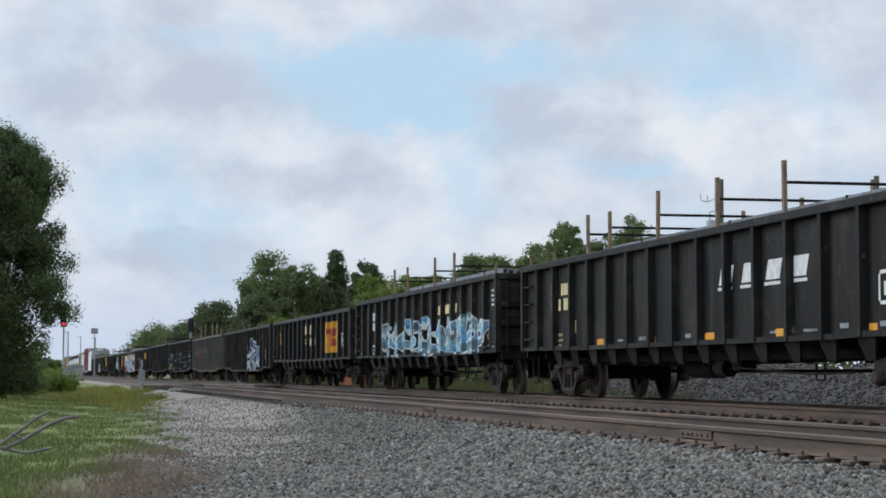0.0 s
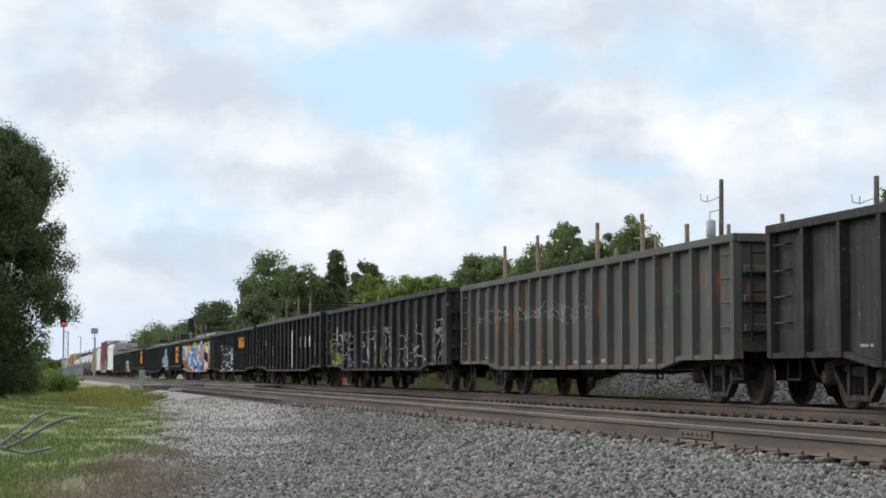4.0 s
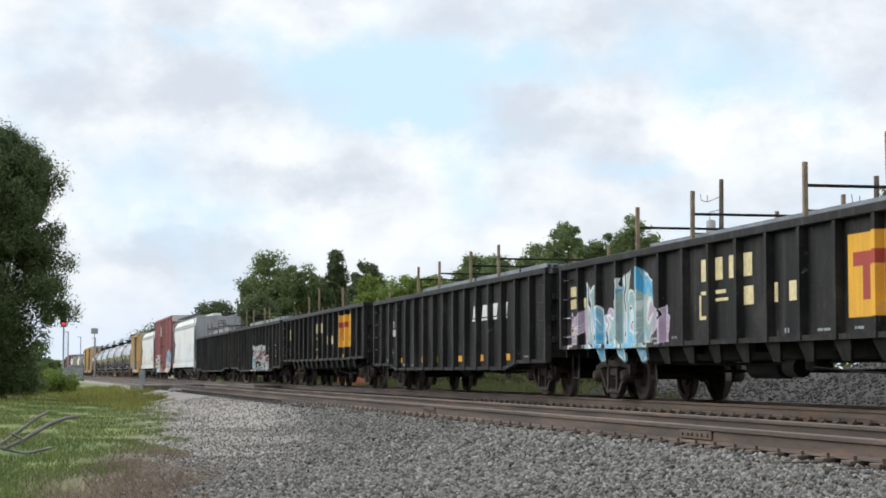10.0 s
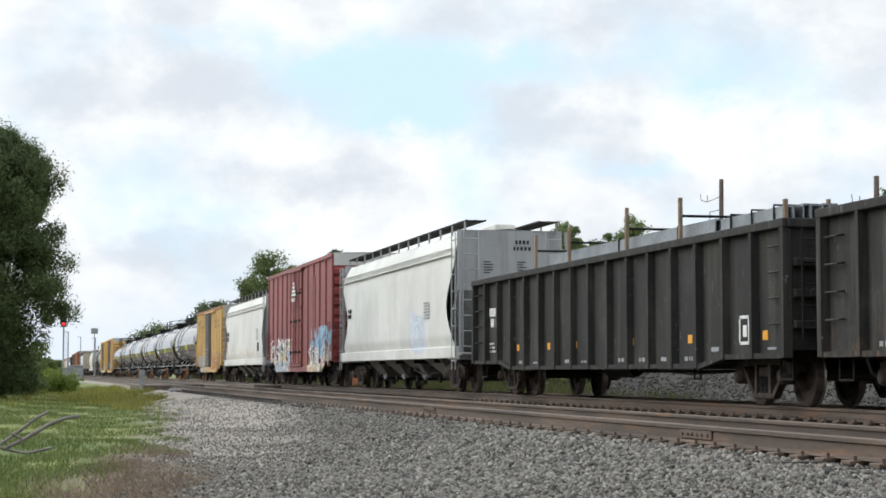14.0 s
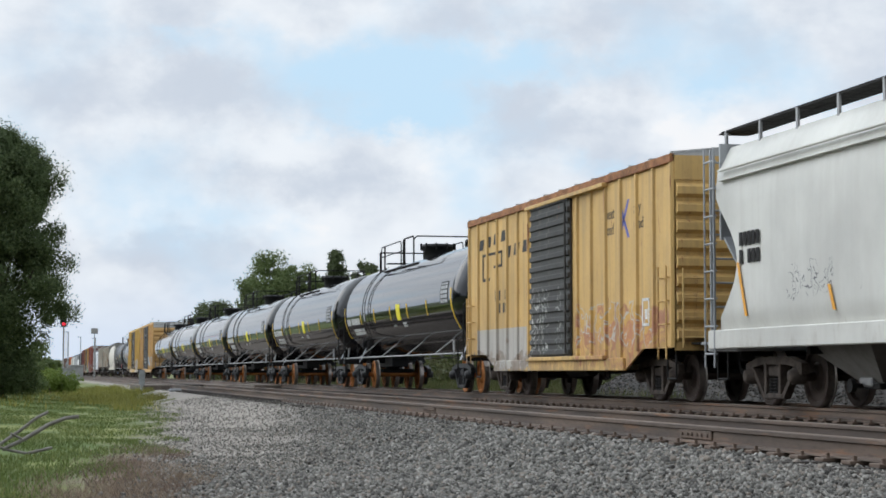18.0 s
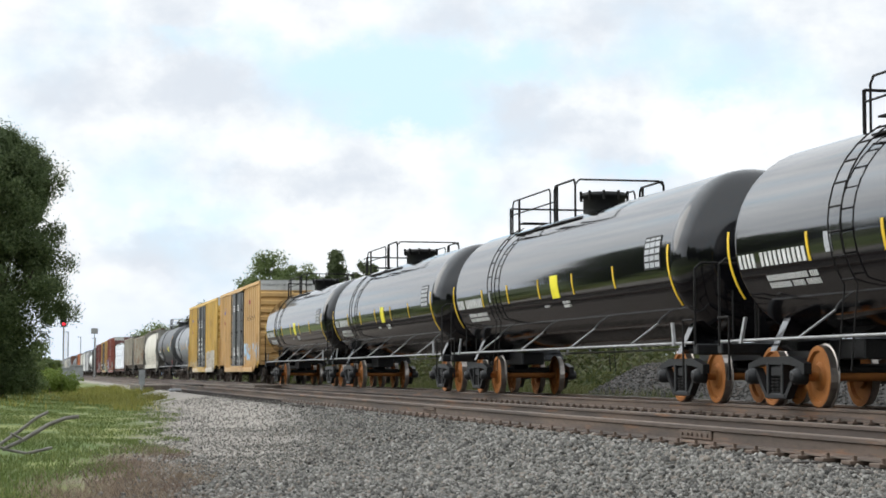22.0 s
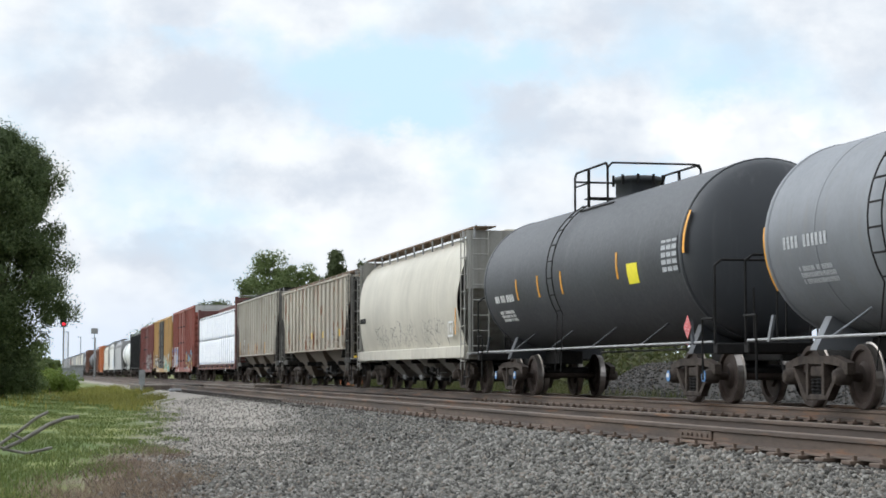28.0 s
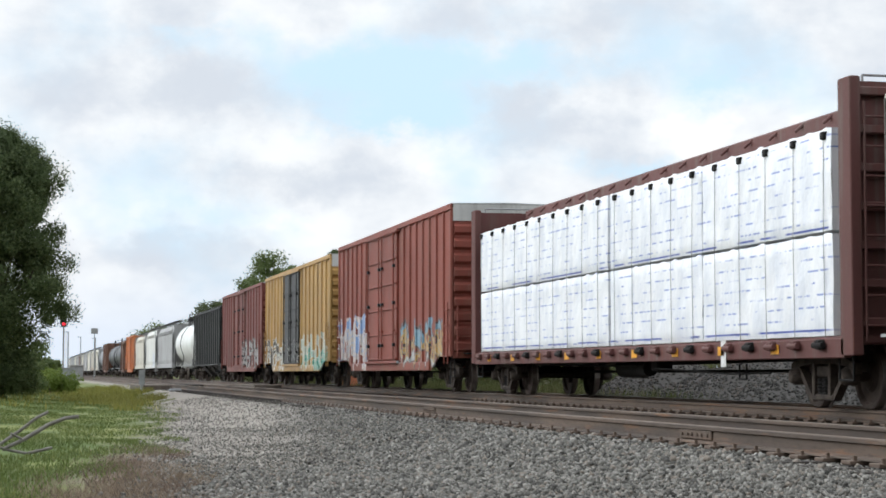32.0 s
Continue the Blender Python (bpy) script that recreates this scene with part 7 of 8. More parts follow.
    r, h = boxcar(529.57, 548.06, "yellow boxcar with black doors and whitewashed patches", P["yel_v"], 4.80, 0.59, (-2.24, 2.3), P["door_dk2"], 22, P["roof"], end_top=P["pale"])
    stencil(r, -4.2, 3.3, 2.6, 0.4, M["brownish"], 1, x=-1.497, seed=31)
    stencil(r, -4.2, 2.6, 1.4, 0.4, M["brownish"], 1, x=-1.497, seed=32)
    for y in (0.8, -0.8):
        stencil(r, y + 0.5, 3.3, 0.7, 0.5, M["white"], 3, x=-1.61, seed=33)
        stencil(r, y + 0.4, 1.6, 0.7, 1.2, M["white"], 4, x=-1.61, seed=34)
    r, h, bl, rr, zc = tank_car(549.0, 561.9, "plain grey tank car with dark shaded head", P["tank_grey"], 1.47, 2.52, "grey", ring_mat=P["tank_grey"])
    for y in (0.35, -1.5, -3.4):
        tank_strip(r, y, -0.28, 0.0, 0.1, rr, zc, M["orange"])
    tank_strip(r, -5.35, -0.55, 0.12, 0.1, rr, zc, M["orange"])
    tank_strip(r, 5.4, -0.55, 0.12, 0.1, rr, zc, M["orange"])
    tank_strip(r, -4.5, -0.3, 0.12, 0.75, rr, zc, M["plate_grey"], "data_plate")
    tank_bars(r, 4.7, -0.08, 1.6, 0.24, rr, zc, M["plate_grey"], 1, 41)
    tank_bars(r, 4.3, -0.42, 1.2, 0.3, rr, zc, M["plate_grey"], 3, 42)
    r, h, bl, rr, zc = tank_car(563.0, 579.6, "charcoal grey tank car with yellow placard and white stencils", P["tank_dark"], 1.56, 2.60, "dark")
    for y in (4.0, 2.2, 0.4):
        tank_strip(r, y, -0.3, 0.0, 0.1, rr, zc, M["orange"])
    tank_strip(r, -7.1, -0.05, 0.42, 0.1, rr, zc, M["orange"])
    tank_strip(r, -3.4, -0.22, 0.1, 0.1, rr, zc, M["orange"])
    tank_strip(r, -4.3, -0.3, -0.06, 0.6, rr, zc, M["lemon"], "placard", "yellow placard")
    tank_strip(r, -6.35, -0.25, 0.14, 0.85, rr, zc, M["plate_grey"], "data_plate")
    for dy in (-0.42, -0.14, 0.14, 0.42):
        tank_strip(r, -6.35 + dy, -0.25, 0.14, 0.04, rr + 0.003, zc, P["tank_dark"], "plate_line")
    for a in (-0.25, -0.17, -0.09, -0.01, 0.07, 0.13):
        tank_strip(r, -6.35, a, a + 0.028, 0.85, rr + 0.005, zc, P["tank_dark"], "plate_line")
    bearing_caps(r, h, 2.05)
    tank_bars(r, 6.2, -0.25, 1.9, 0.22, rr, zc, M["white"], 1, 43)
    tank_bars(r, 6.0, -0.52, 1.3, 0.3, rr, zc, M["white"], 3, 44)
    part("placard_holder", Mb().hexa([(-1.47, -7.0 - 0.02, 0.98), (-1.46, -7.0 - 0.02, 0.98), (-1.46, -7.0 + 0.02, 0.98), (-1.47, -7.0 + 0.02, 0.98), (-1.47, -7.02, 1.0), (-1.46, -7.02, 1.0), (-1.46, -6.98, 1.0), (-1.47, -6.98, 1.0)]).extrude_x([(-7.0, 1.08), (-7.18, 1.28), (-7.0, 1.48), (-6.82, 1.28)], -1.47, -1.46), M["placard_red"], r, "red and white diamond placard")
    r, h = smooth_hopper(580.43, 596.24, "cream covered hopper car with rounded sides and black scrawls", P["cream_h"], 4.07, M["walk_rust"], 4, 0.10, False, end_mat=P["cream_end"])
    tank_bars_flat(r)
    r, h = ribbed_hopper(598.0, 615.23, "rust-streaked tan covered hopper car with ribbed sides", P["rib_h1"], 3.86, 1.38, 17, M["walk_rust"], 3, bay_mat=P["bay_dirty"], rail_mat=M["rail_weathered"])
    for y in (6.6, 3.5, 0.05, -2.7, -6.5):
        patch(r, y, 1.93, 0.24, 0.24, M["yellow"], x=-1.492)
    number_block(r, 6.9, 2.2, M["black"], seed=51, s=0.5)
    part("end_step", Mb().box(-1.35, 1.35, -h - 0.3, -h - 0.02, 1.03, 1.10, 0.01), M["yellow"], r, "yellow end step")
    for y in (-4.0, -5.0):
        patch(r, y, 1.9, 0.35, 0.4, M["plate_grey"], "painted_block", -1.492)
    r, h = ribbed_hopper(616.62, 632.78, "grey-tan covered hopper car with ribbed sides and orange bars", P["rib_h2"], 4.06, 1.38, 17, M["steel_dark"], 3, bay_mat=P["bay_dirty"], rail_mat=M["rail_weathered"])
    for y, z, hh in ((6.8, 1.75, 0.6), (3.2, 1.7, 0.5), (0.37, 1.68, 0.5), (-0.48, 1.68, 0.5), (-3.3, 1.68, 0.5), (-6.8, 2.0, 0.9)):
        patch(r, y, z, 0.1, hh, M["orange"], x=-1.492)
    number_block(r, 5.4, 1.9, M["white"], seed=52, s=0.5)
    stencil(r, -5.5, 1.6, 0.5, 0.4, M["white"], 3, x=-1.492, seed=53)
    r, h = centerbeam(633.84, 656.01, "maroon centre-beam flatcar with bulkheads", P["maroon"], 4.47)
    lumber(r, h)
    patch(r, -6.3, 0.82, 0.22, 0.42, M["white"], "reporting_plate", -1.51)
    for k in range(9):
        patch(r, 9.2 - k * 2.2, 0.86, 0.3, 0.14, M["orange"], x=-1.51)
    r, h = boxcar(658.16, 676.19, "faded red boxcar with graffiti on both halves of the side", P["red_c"], 4.88, 0.6, (-1.81, 2.9), P["red_c"], 20, P["roof"], end_top=P["pale"])
    r, h = boxcar(678.04, 696.9, "ochre boxcar with a black door and graffiti", P["yel_d"], 4.78, 0.6, (-1.47, 2.78), P["door_dk2"], 18, P["roof"], end_top=P["pale"])
    r, h = boxcar(698.32, 716.29, "dark red boxcar with pale graffiti", P["red_e"], 4.70, 0.6, (-2.0, 2.2), P["red_e"], 16, P["roof"])
    r, h = ribbed_hopper(717.73, 734.6, "charcoal covered hopper car with ribs", P["grey_f"], 4.2, 1.0, 14, M["steel_dark"], 3, bay_mat=P["grey_f"])


M["rust_trim"] = metal("rusted_trim", (0.30, 0.13, 0.06), 0.8, 0.5, 0.0, 3, (0.5, 0.28, 0.1))
M["plate_grey"] = metal("plate_pale_grey", (0.5, 0.51, 0.52), 0.6, 0.4, 0.0, 25)
M["brownish"] = metal("stencil_faded", (0.30, 0.18, 0.08), 0.6, 0.3, 0.0, 8)
M["placard_red"] = metal("placard_red", (0.60, 0.12, 0.12), 0.5, 0.2, 0.0, 6, (0.75, 0.7, 0.7))
M["walk_rust"] = metal("roof_walk_rusty", (0.22, 0.15, 0.10), 0.8, 0.4, 0.0, 3, (0.13, 0.09, 0.07))
P["door_dk2"] = paint("boxcar_plug_door_black", (0.018, 0.018, 0.019), 0.5, 0.2, 0.05, tags=[(-2.4, 2.5, 0.95, 1.9, [(0.3, 0.3, 0.3)], (0.50, 0.50, 0.48), 0.4, "outline", 36.0)], scuff=0.6)
P["cream_end"] = paint("hopper_end_weathered", (0.34, 0.33, 0.30), 0.7, 0.4, 0.12)


def x_mark(root, y, z, w, h):
    for s in (1, -1):
        b = Mb().hexa([(-1.503, y - s * w / 2 - 0.06, z - h / 2), (-1.497, y - s * w / 2 - 0.06, z - h / 2), (-1.497, y - s * w / 2 + 0.06, z - h / 2), (-1.503, y - s * w / 2 + 0.06, z - h / 2),
                       (-1.503, y + s * w / 2 - 0.06, z + h / 2), (-1.497, y + s * w / 2 - 0.06, z + h / 2), (-1.497, y + s * w / 2 + 0.06, z + h / 2), (-1.503, y + s * w / 2 + 0.06, z + h / 2)])
        part("cross_mark", b, M["blue"], root)


def end_words(root, hl, text, z):
    """Lettering across the front end of a car."""
    cu = bpy.data.curves.new("lettering", "FONT")
    cu.body, cu.size, cu.extrude = text, 0.125, 0.003
    tmp = bpy.data.objects.new("lettering", cu)
    scene.collection.objects.link(tmp)
    me = bpy.data.meshes.new_from_object(tmp.evaluated_get(bpy.context.evaluated_depsgraph_get()))
    bpy.data.objects.remove(tmp)
    me.transform(Matrix(((1, 0, 0, -1.42), (0, 0, -1, -hl - 0.024), (0, 1, 0, z), (0, 0, 0, 1))))
    me.materials.clear()
    me.materials.append(M["stencil_grey"])
    part("lettering", me, M["stencil_grey"], root)
    for k in range(9):
        if k != 4:
            part("stencil", Mb().box(0.62 + k * 0.085, 0.685 + k * 0.085, -hl - 0.027, -hl - 0.021, z, z + 0.09), M["stencil_grey"], root)


def bearing_caps(root, hl, inset):
    """Blue and white discs on the axle ends."""
    for s in (-1, 1):
        for e in (-0.89, 0.89):
            y = s * (hl - inset) + e
            c = Mb().lathe_y([(-0.012, 0.095), (0.0, 0.095)], 0, 0, 14)
            b = Mb().add([(-1.235 + q[1], y + q[0], WHEEL_R + q[2]) for q in c.v], c.f)
            o = part("bearing_cap", b, M["cap_blue"], root, "blue axle end cap")
            part("cap_mark", Mb().box(-1.252, -1.247, y - 0.06, y + 0.06, WHEEL_R - 0.02, WHEEL_R + 0.05), M["white"], o)


M["cap_blue"] = metal("cap_blue", (0.12, 0.28, 0.55), 0.5, 0.2, 0.0, 8)


def tank(k):
    f = 391.35 + 19.6 * k
    r, h, bl, rr, zc = tank_car(f, f + 18.7, "glossy black tank car with yellow reflector stripes and a yellow placard", P["tank_new"], 1.50, 2.55, "new")
    for y in (5.55, 3.1, 0.4, -2.2, -4.95):
        tank_strip(r, y, -0.30, -0.02, 0.085, rr, zc, M["yellow"])
    for y in (8.6, -8.1):
        tank_strip(r, y, -0.62, 0.12, 0.085, rr, zc, M["yellow"])
    tank_strip(r, -0.86, -0.32, 0.0, 0.56, rr, zc, M["lemon"], "placard", "yellow rectangular placard")
    tank_strip(r, -7.28, -0.14, 0.24, 0.85, rr, zc, M["plate_grey"], "data_plate", "pale grid of lettering")
    for dy in (-0.42, -0.14, 0.14, 0.42):
        tank_strip(r, -7.28 + dy, -0.14, 0.24, 0.03, rr + 0.003, zc, M["black"], "plate_line")
    for a in (-0.14, -0.06, 0.02, 0.10, 0.18, 0.23):
        tank_strip(r, -7.28, a, a + 0.022, 0.85, rr + 0.005, zc, M["black"], "plate_line")
    tank_bars(r, 8.22, -0.22, 2.75, 0.29, rr, zc, M["white"], 1, 60 + k)
    tank_bars(r, 7.3, -0.46, 1.9, 0.24, rr, zc, M["white"], 2, 70 + k)
    tank_strip(r, 4.85, -0.24, -0.05, 0.22, rr, zc, M["plate_grey"], "data_plate")
    tank_bars(r, -1.2, -0.42, 0.55, 0.16, rr, zc, M["white"], 2, 80 + k)
    tank_bars(r, 0.25, -0.42, 0.4, 0.06, rr, zc, M["white"], 1, 90 + k)


def tank_bars_flat(r):
    stencil(r, 7.0, 2.1, 1.0, 0.2, M["steel_dark"], 1, x=-1.585, seed=61)
    patch(r, -6.9, 1.95, 0.1, 0.9, M["orange"], x=-1.56)
    frame_mark(r, -6.3, 1.45, 0.6, 0.4, -1.55)


def lumber(car, hl):
    """White-wrapped lumber packs, two tiers on each side of the centre beam."""
    root = tagged(new("lumber_load"), "packs of lumber in white printed wrapping on a flatcar", "lumber load", "flatcar load")
    CARS.append((root, *[c[1:] for c in CARS if c[0] is car][0]))
    rnd = random.Random(4)
    L = 2 * hl - 1.5
    for s in (-1, 1):
        for z0, z1 in ((1.03, 2.44), (2.49, 3.91)):
            for k in range(4):
                a = -hl + 0.75 + k * L / 4 + 0.015
                e = a + L / 4 - (0.16 if k == 1 else 0.03)
                ny, nz = 60, 14
                x_in, x_out = s * 0.28, s * 1.46
                vs, fs = [], []
                for j in range(nz + 1):
                    for i in range(ny + 1):
                        y, z = a + (e - a) * i / ny, z0 + (z1 - z0) * j / nz
                        edge = 0.03 if i in (0, ny) or j in (0, nz) else 0.0
                        sag = 0.018 * noise.noise(Vector((y * 2.1, z * 1.7, s * 3 + k))) + 0.012 * abs(noise.noise(Vector((y * 5.0 + z * 2.0, z * 1.2, k + 9.0)))) + 0.010 * noise.noise(Vector((y * 9.0, z * 6.0, k)))
                        if j == nz:
                            z += 0.05 * noise.noise(Vector((y * 3.3, k, 5.0)))
                        vs.append((x_out - s * (edge + sag), y, z))
                for j in range(nz):
                    for i in range(ny):
                        q = j * (ny + 1) + i
                        fs.append((q, q + 1, q + ny + 2, q + ny + 1))
                m = Mb().add(vs, fs, True)
                m.box(min(x_in, x_out - s * 0.035), max(x_in, x_out - s * 0.035), a, e, z0, z1)
                part("lumber_pack", m, M["wrap"], root)
            for k in range(20):
                y = -hl + 0.95 + k * (L - 0.4) / 19
                if z0 > 2:
                    st = Mb().path([(s * 1.475, y, 1.0), (s * 1.478, y + 0.02, 2.4), (s * 1.47, y, 3.82), (s * 1.35, y, 3.87), (s * 0.25, y, 4.2)], 0.006, 4)
                    part("tie_down", st, M["galv"], root)
                    part("corner_guard", Mb().box(min(s * 1.38, s * 1.5), max(s * 1.38, s * 1.5), y - 0.07, y + 0.07, 3.76, 3.87, 0.015), M["steel_dark"], root)


def build_far():
    """The rear of the train, which stays at a distance."""
    o = 607.9
    tank_car(o + 128.0, o + 143.6, "plain white tank car far back", P["tank_white"], 1.5, 2.55, "dark")
    smooth_hopper(o + 144.9, o + 162.2, "grey covered hopper car with smooth sides", P["mid_grey"], 4.1, end_mat=P["mid_grey"])
    smooth_hopper(o + 163.6, o + 178.0, "white covered hopper car far back", P["white_h"], 4.15, end_mat=P["hop_end"])
    smooth_hopper(o + 179.4, o + 194.6, "cream covered hopper car far back", P["cream_h"], 4.0, end_mat=P["cream_end"])
    boxcar(o + 196.0, o + 211.0, "rusty orange boxcar far back", P["orange_k"], 4.3, 0.6, (-1.5, 1.5), P["orange_k"], 10, P["roof"], double=False)
    boxcar(o + 212.4, o + 222.0, "short dull brown boxcar", P["brown"], 4.0, 0.6, (-1.5, 1.5), P["brown"], 8, P["roof"], double=False)
    tank_car(o + 223.4, o + 239.0, "charcoal tank car far back", P["tank_dark"], 1.5, 2.55, "dark")
    tank_car(o + 240.3, o + 256.0, "charcoal tank car far back", P["tank_dark"], 1.5, 2.55, "dark")
    boxcar(o + 257.4, o + 272.5, "dull brown boxcar far back", P["brown"], 4.4, 0.6, (-1.5, 1.5), P["brown"], 10, P["roof"], double=False)
    tank_car(o + 274.0, o + 289.5, "plain grey tank car far back", P["tank_grey"], 1.5, 2.55, "dark")
    x = o + 291.0
    kinds = ["cream_h", "rib_h2", "cream_h", "mid_grey", "rib_h2", "brown", "mid_grey", "cream_h", "tank_grey", "mid_grey", "rib_h2"]
    for k, p in enumerate(kinds):
        smooth_hopper(x, x + 16.3, "covered hopper car near the end of the train", P[p], 4.1, end_mat=P["hop_end"])
        x += 17.7


build_gondolas()
build_mixed()
NEAR = False
build_far()


# ---- trees and bushes ----
def tree(name, deg, dist, height, width, mat, seed, label, trunk=0.25, base=0.15, lobes=26, leaves=9000, leaf=0.22, z0=None, conical=False, lean=0.0, clump=(0.07, 0.17), outline=None):
    """A tapered trunk with limbs, and a crown of single leaf blades gathered in uneven clumps."""
    rng = np.random.default_rng(seed)
    x0, y0 = spot(deg, dist)
    gz = float(ground_z(np.array(x0), np.array(y0))) if z0 is None else z0
    root = tagged(new(name), label, "tree" if name == "tree" else "bush", "trees along the line" if name == "tree" else "bushes along the line")
    root.location = (x0, y0, gz)
    cz, ch = height * (base + (1 - base) * 0.5), height * (1 - base) * 0.5
    cen = []
    while len(cen) < lobes:
        if outline:      # half width of the crown by height
            t, a = rng.uniform(0.01, 1.0) ** 0.9, rng.uniform(0, 2 * math.pi)
            q = max(0.2, float(np.interp(t, *outline)) * rng.choice((0.8, 0.95, 1.0, 1.16)) - width * 0.06) * math.sqrt(rng.uniform(0.1, 1.0))
            cen.append((q * math.cos(a), q * math.sin(a), 0.1 + t * height * 0.96))
            continue
        p = rng.uniform(-1, 1, 3)
        if np.dot(p, p) > 1 or np.dot(p, p) < 0.12:
            continue
        t = (p[2] + 1) / 2
        k = (1 - 0.8 * t) if conical else 1.0 - 0.35 * max(0.0, t - 0.5)
        cen.append((p[0] * width / 2 * k * 0.85 + lean * t, p[1] * width / 2 * k * 0.85, cz + p[2] * ch * 0.86))
    cen = np.array(cen)
    b = Mb()
    top = cz + ch * 0.4
    steps = 6
    pts = [(lean * 0.4 * k / steps + rng.normal(0, 0.02) * height * 0.1, rng.normal(0, 0.02) * height * 0.1, top * k / steps - (0.3 if k == 0 else 0)) for k in range(steps + 1)]
    for k in range(steps):
        b.tube(pts[k], pts[k + 1], trunk * (1 - 0.13 * k), 8, trunk * (1 - 0.13 * (k + 1)), False)
    for c in ([c for c in cen if c[2] > 0.42 * height][:14] if outline else cen[:18]):
        k = min(steps, max(1, int(c[2] * 0.7 / top * steps)))
        a = Vector(pts[k])
        e = Vector(c)
        m = a.lerp(e, 0.55) + Vector((0, 0, -0.05 * height))
        b.tube(a, m, trunk * 0.35, 5, trunk * 0.2, False).tube(m, e, trunk * 0.2, 5, trunk * 0.06, False)
    part("trunk", b, M["bark"], root)
    # leaf blades round each clump
    n = leaves
    idx = rng.integers(0, lobes, n)
    rad = width * rng.uniform(*clump, lobes)
    d = rng.normal(size=(n, 3))
    d /= np.linalg.norm(d, axis=1, keepdims=True)
    rr = rad[idx][:, None] * rng.uniform(0.25, 1.0, (n, 1)) ** 0.5 * np.clip(1 + 0.25 * rng.normal(size=(n, 1)), 0.5, 1.35)
    pos = cen[idx] + d * rr * np.array([1, 1, 0.8])
    if outline:          # sprays stand up out of the clumps
        pos[:, 2:] += 0.5 * (rr * rng.uniform(-0.6, 1.0, (n, 1)))
    nrm = d + rng.normal(0, 0.7, (n, 3))
    nrm /= np.linalg.norm(nrm, axis=1, keepdims=True)
    u = np.cross(nrm, rng.normal(size=(n, 3)))
    u /= np.linalg.norm(u, axis=1, keepdims=True)
    w = np.cross(nrm, u)
    s = leaf * rng.uniform(0.6, 1.4, (n, 1))
    v = np.stack([pos - u * s, pos - w * s * 0.45, pos + u * s, pos + w * s * 0.45], 1).reshape(-1, 3)
    f = np.arange(n * 4).reshape(n, 4)
    ob = new("crown", fast_mesh("crown", v, f, mat))
    ob.parent = root
    return root


M["undergrowth"] = leafy("undergrowth_leaves", (0.035, 0.049, 0.017), (0.105, 0.112, 0.042), (0.070, 0.070, 0.032))


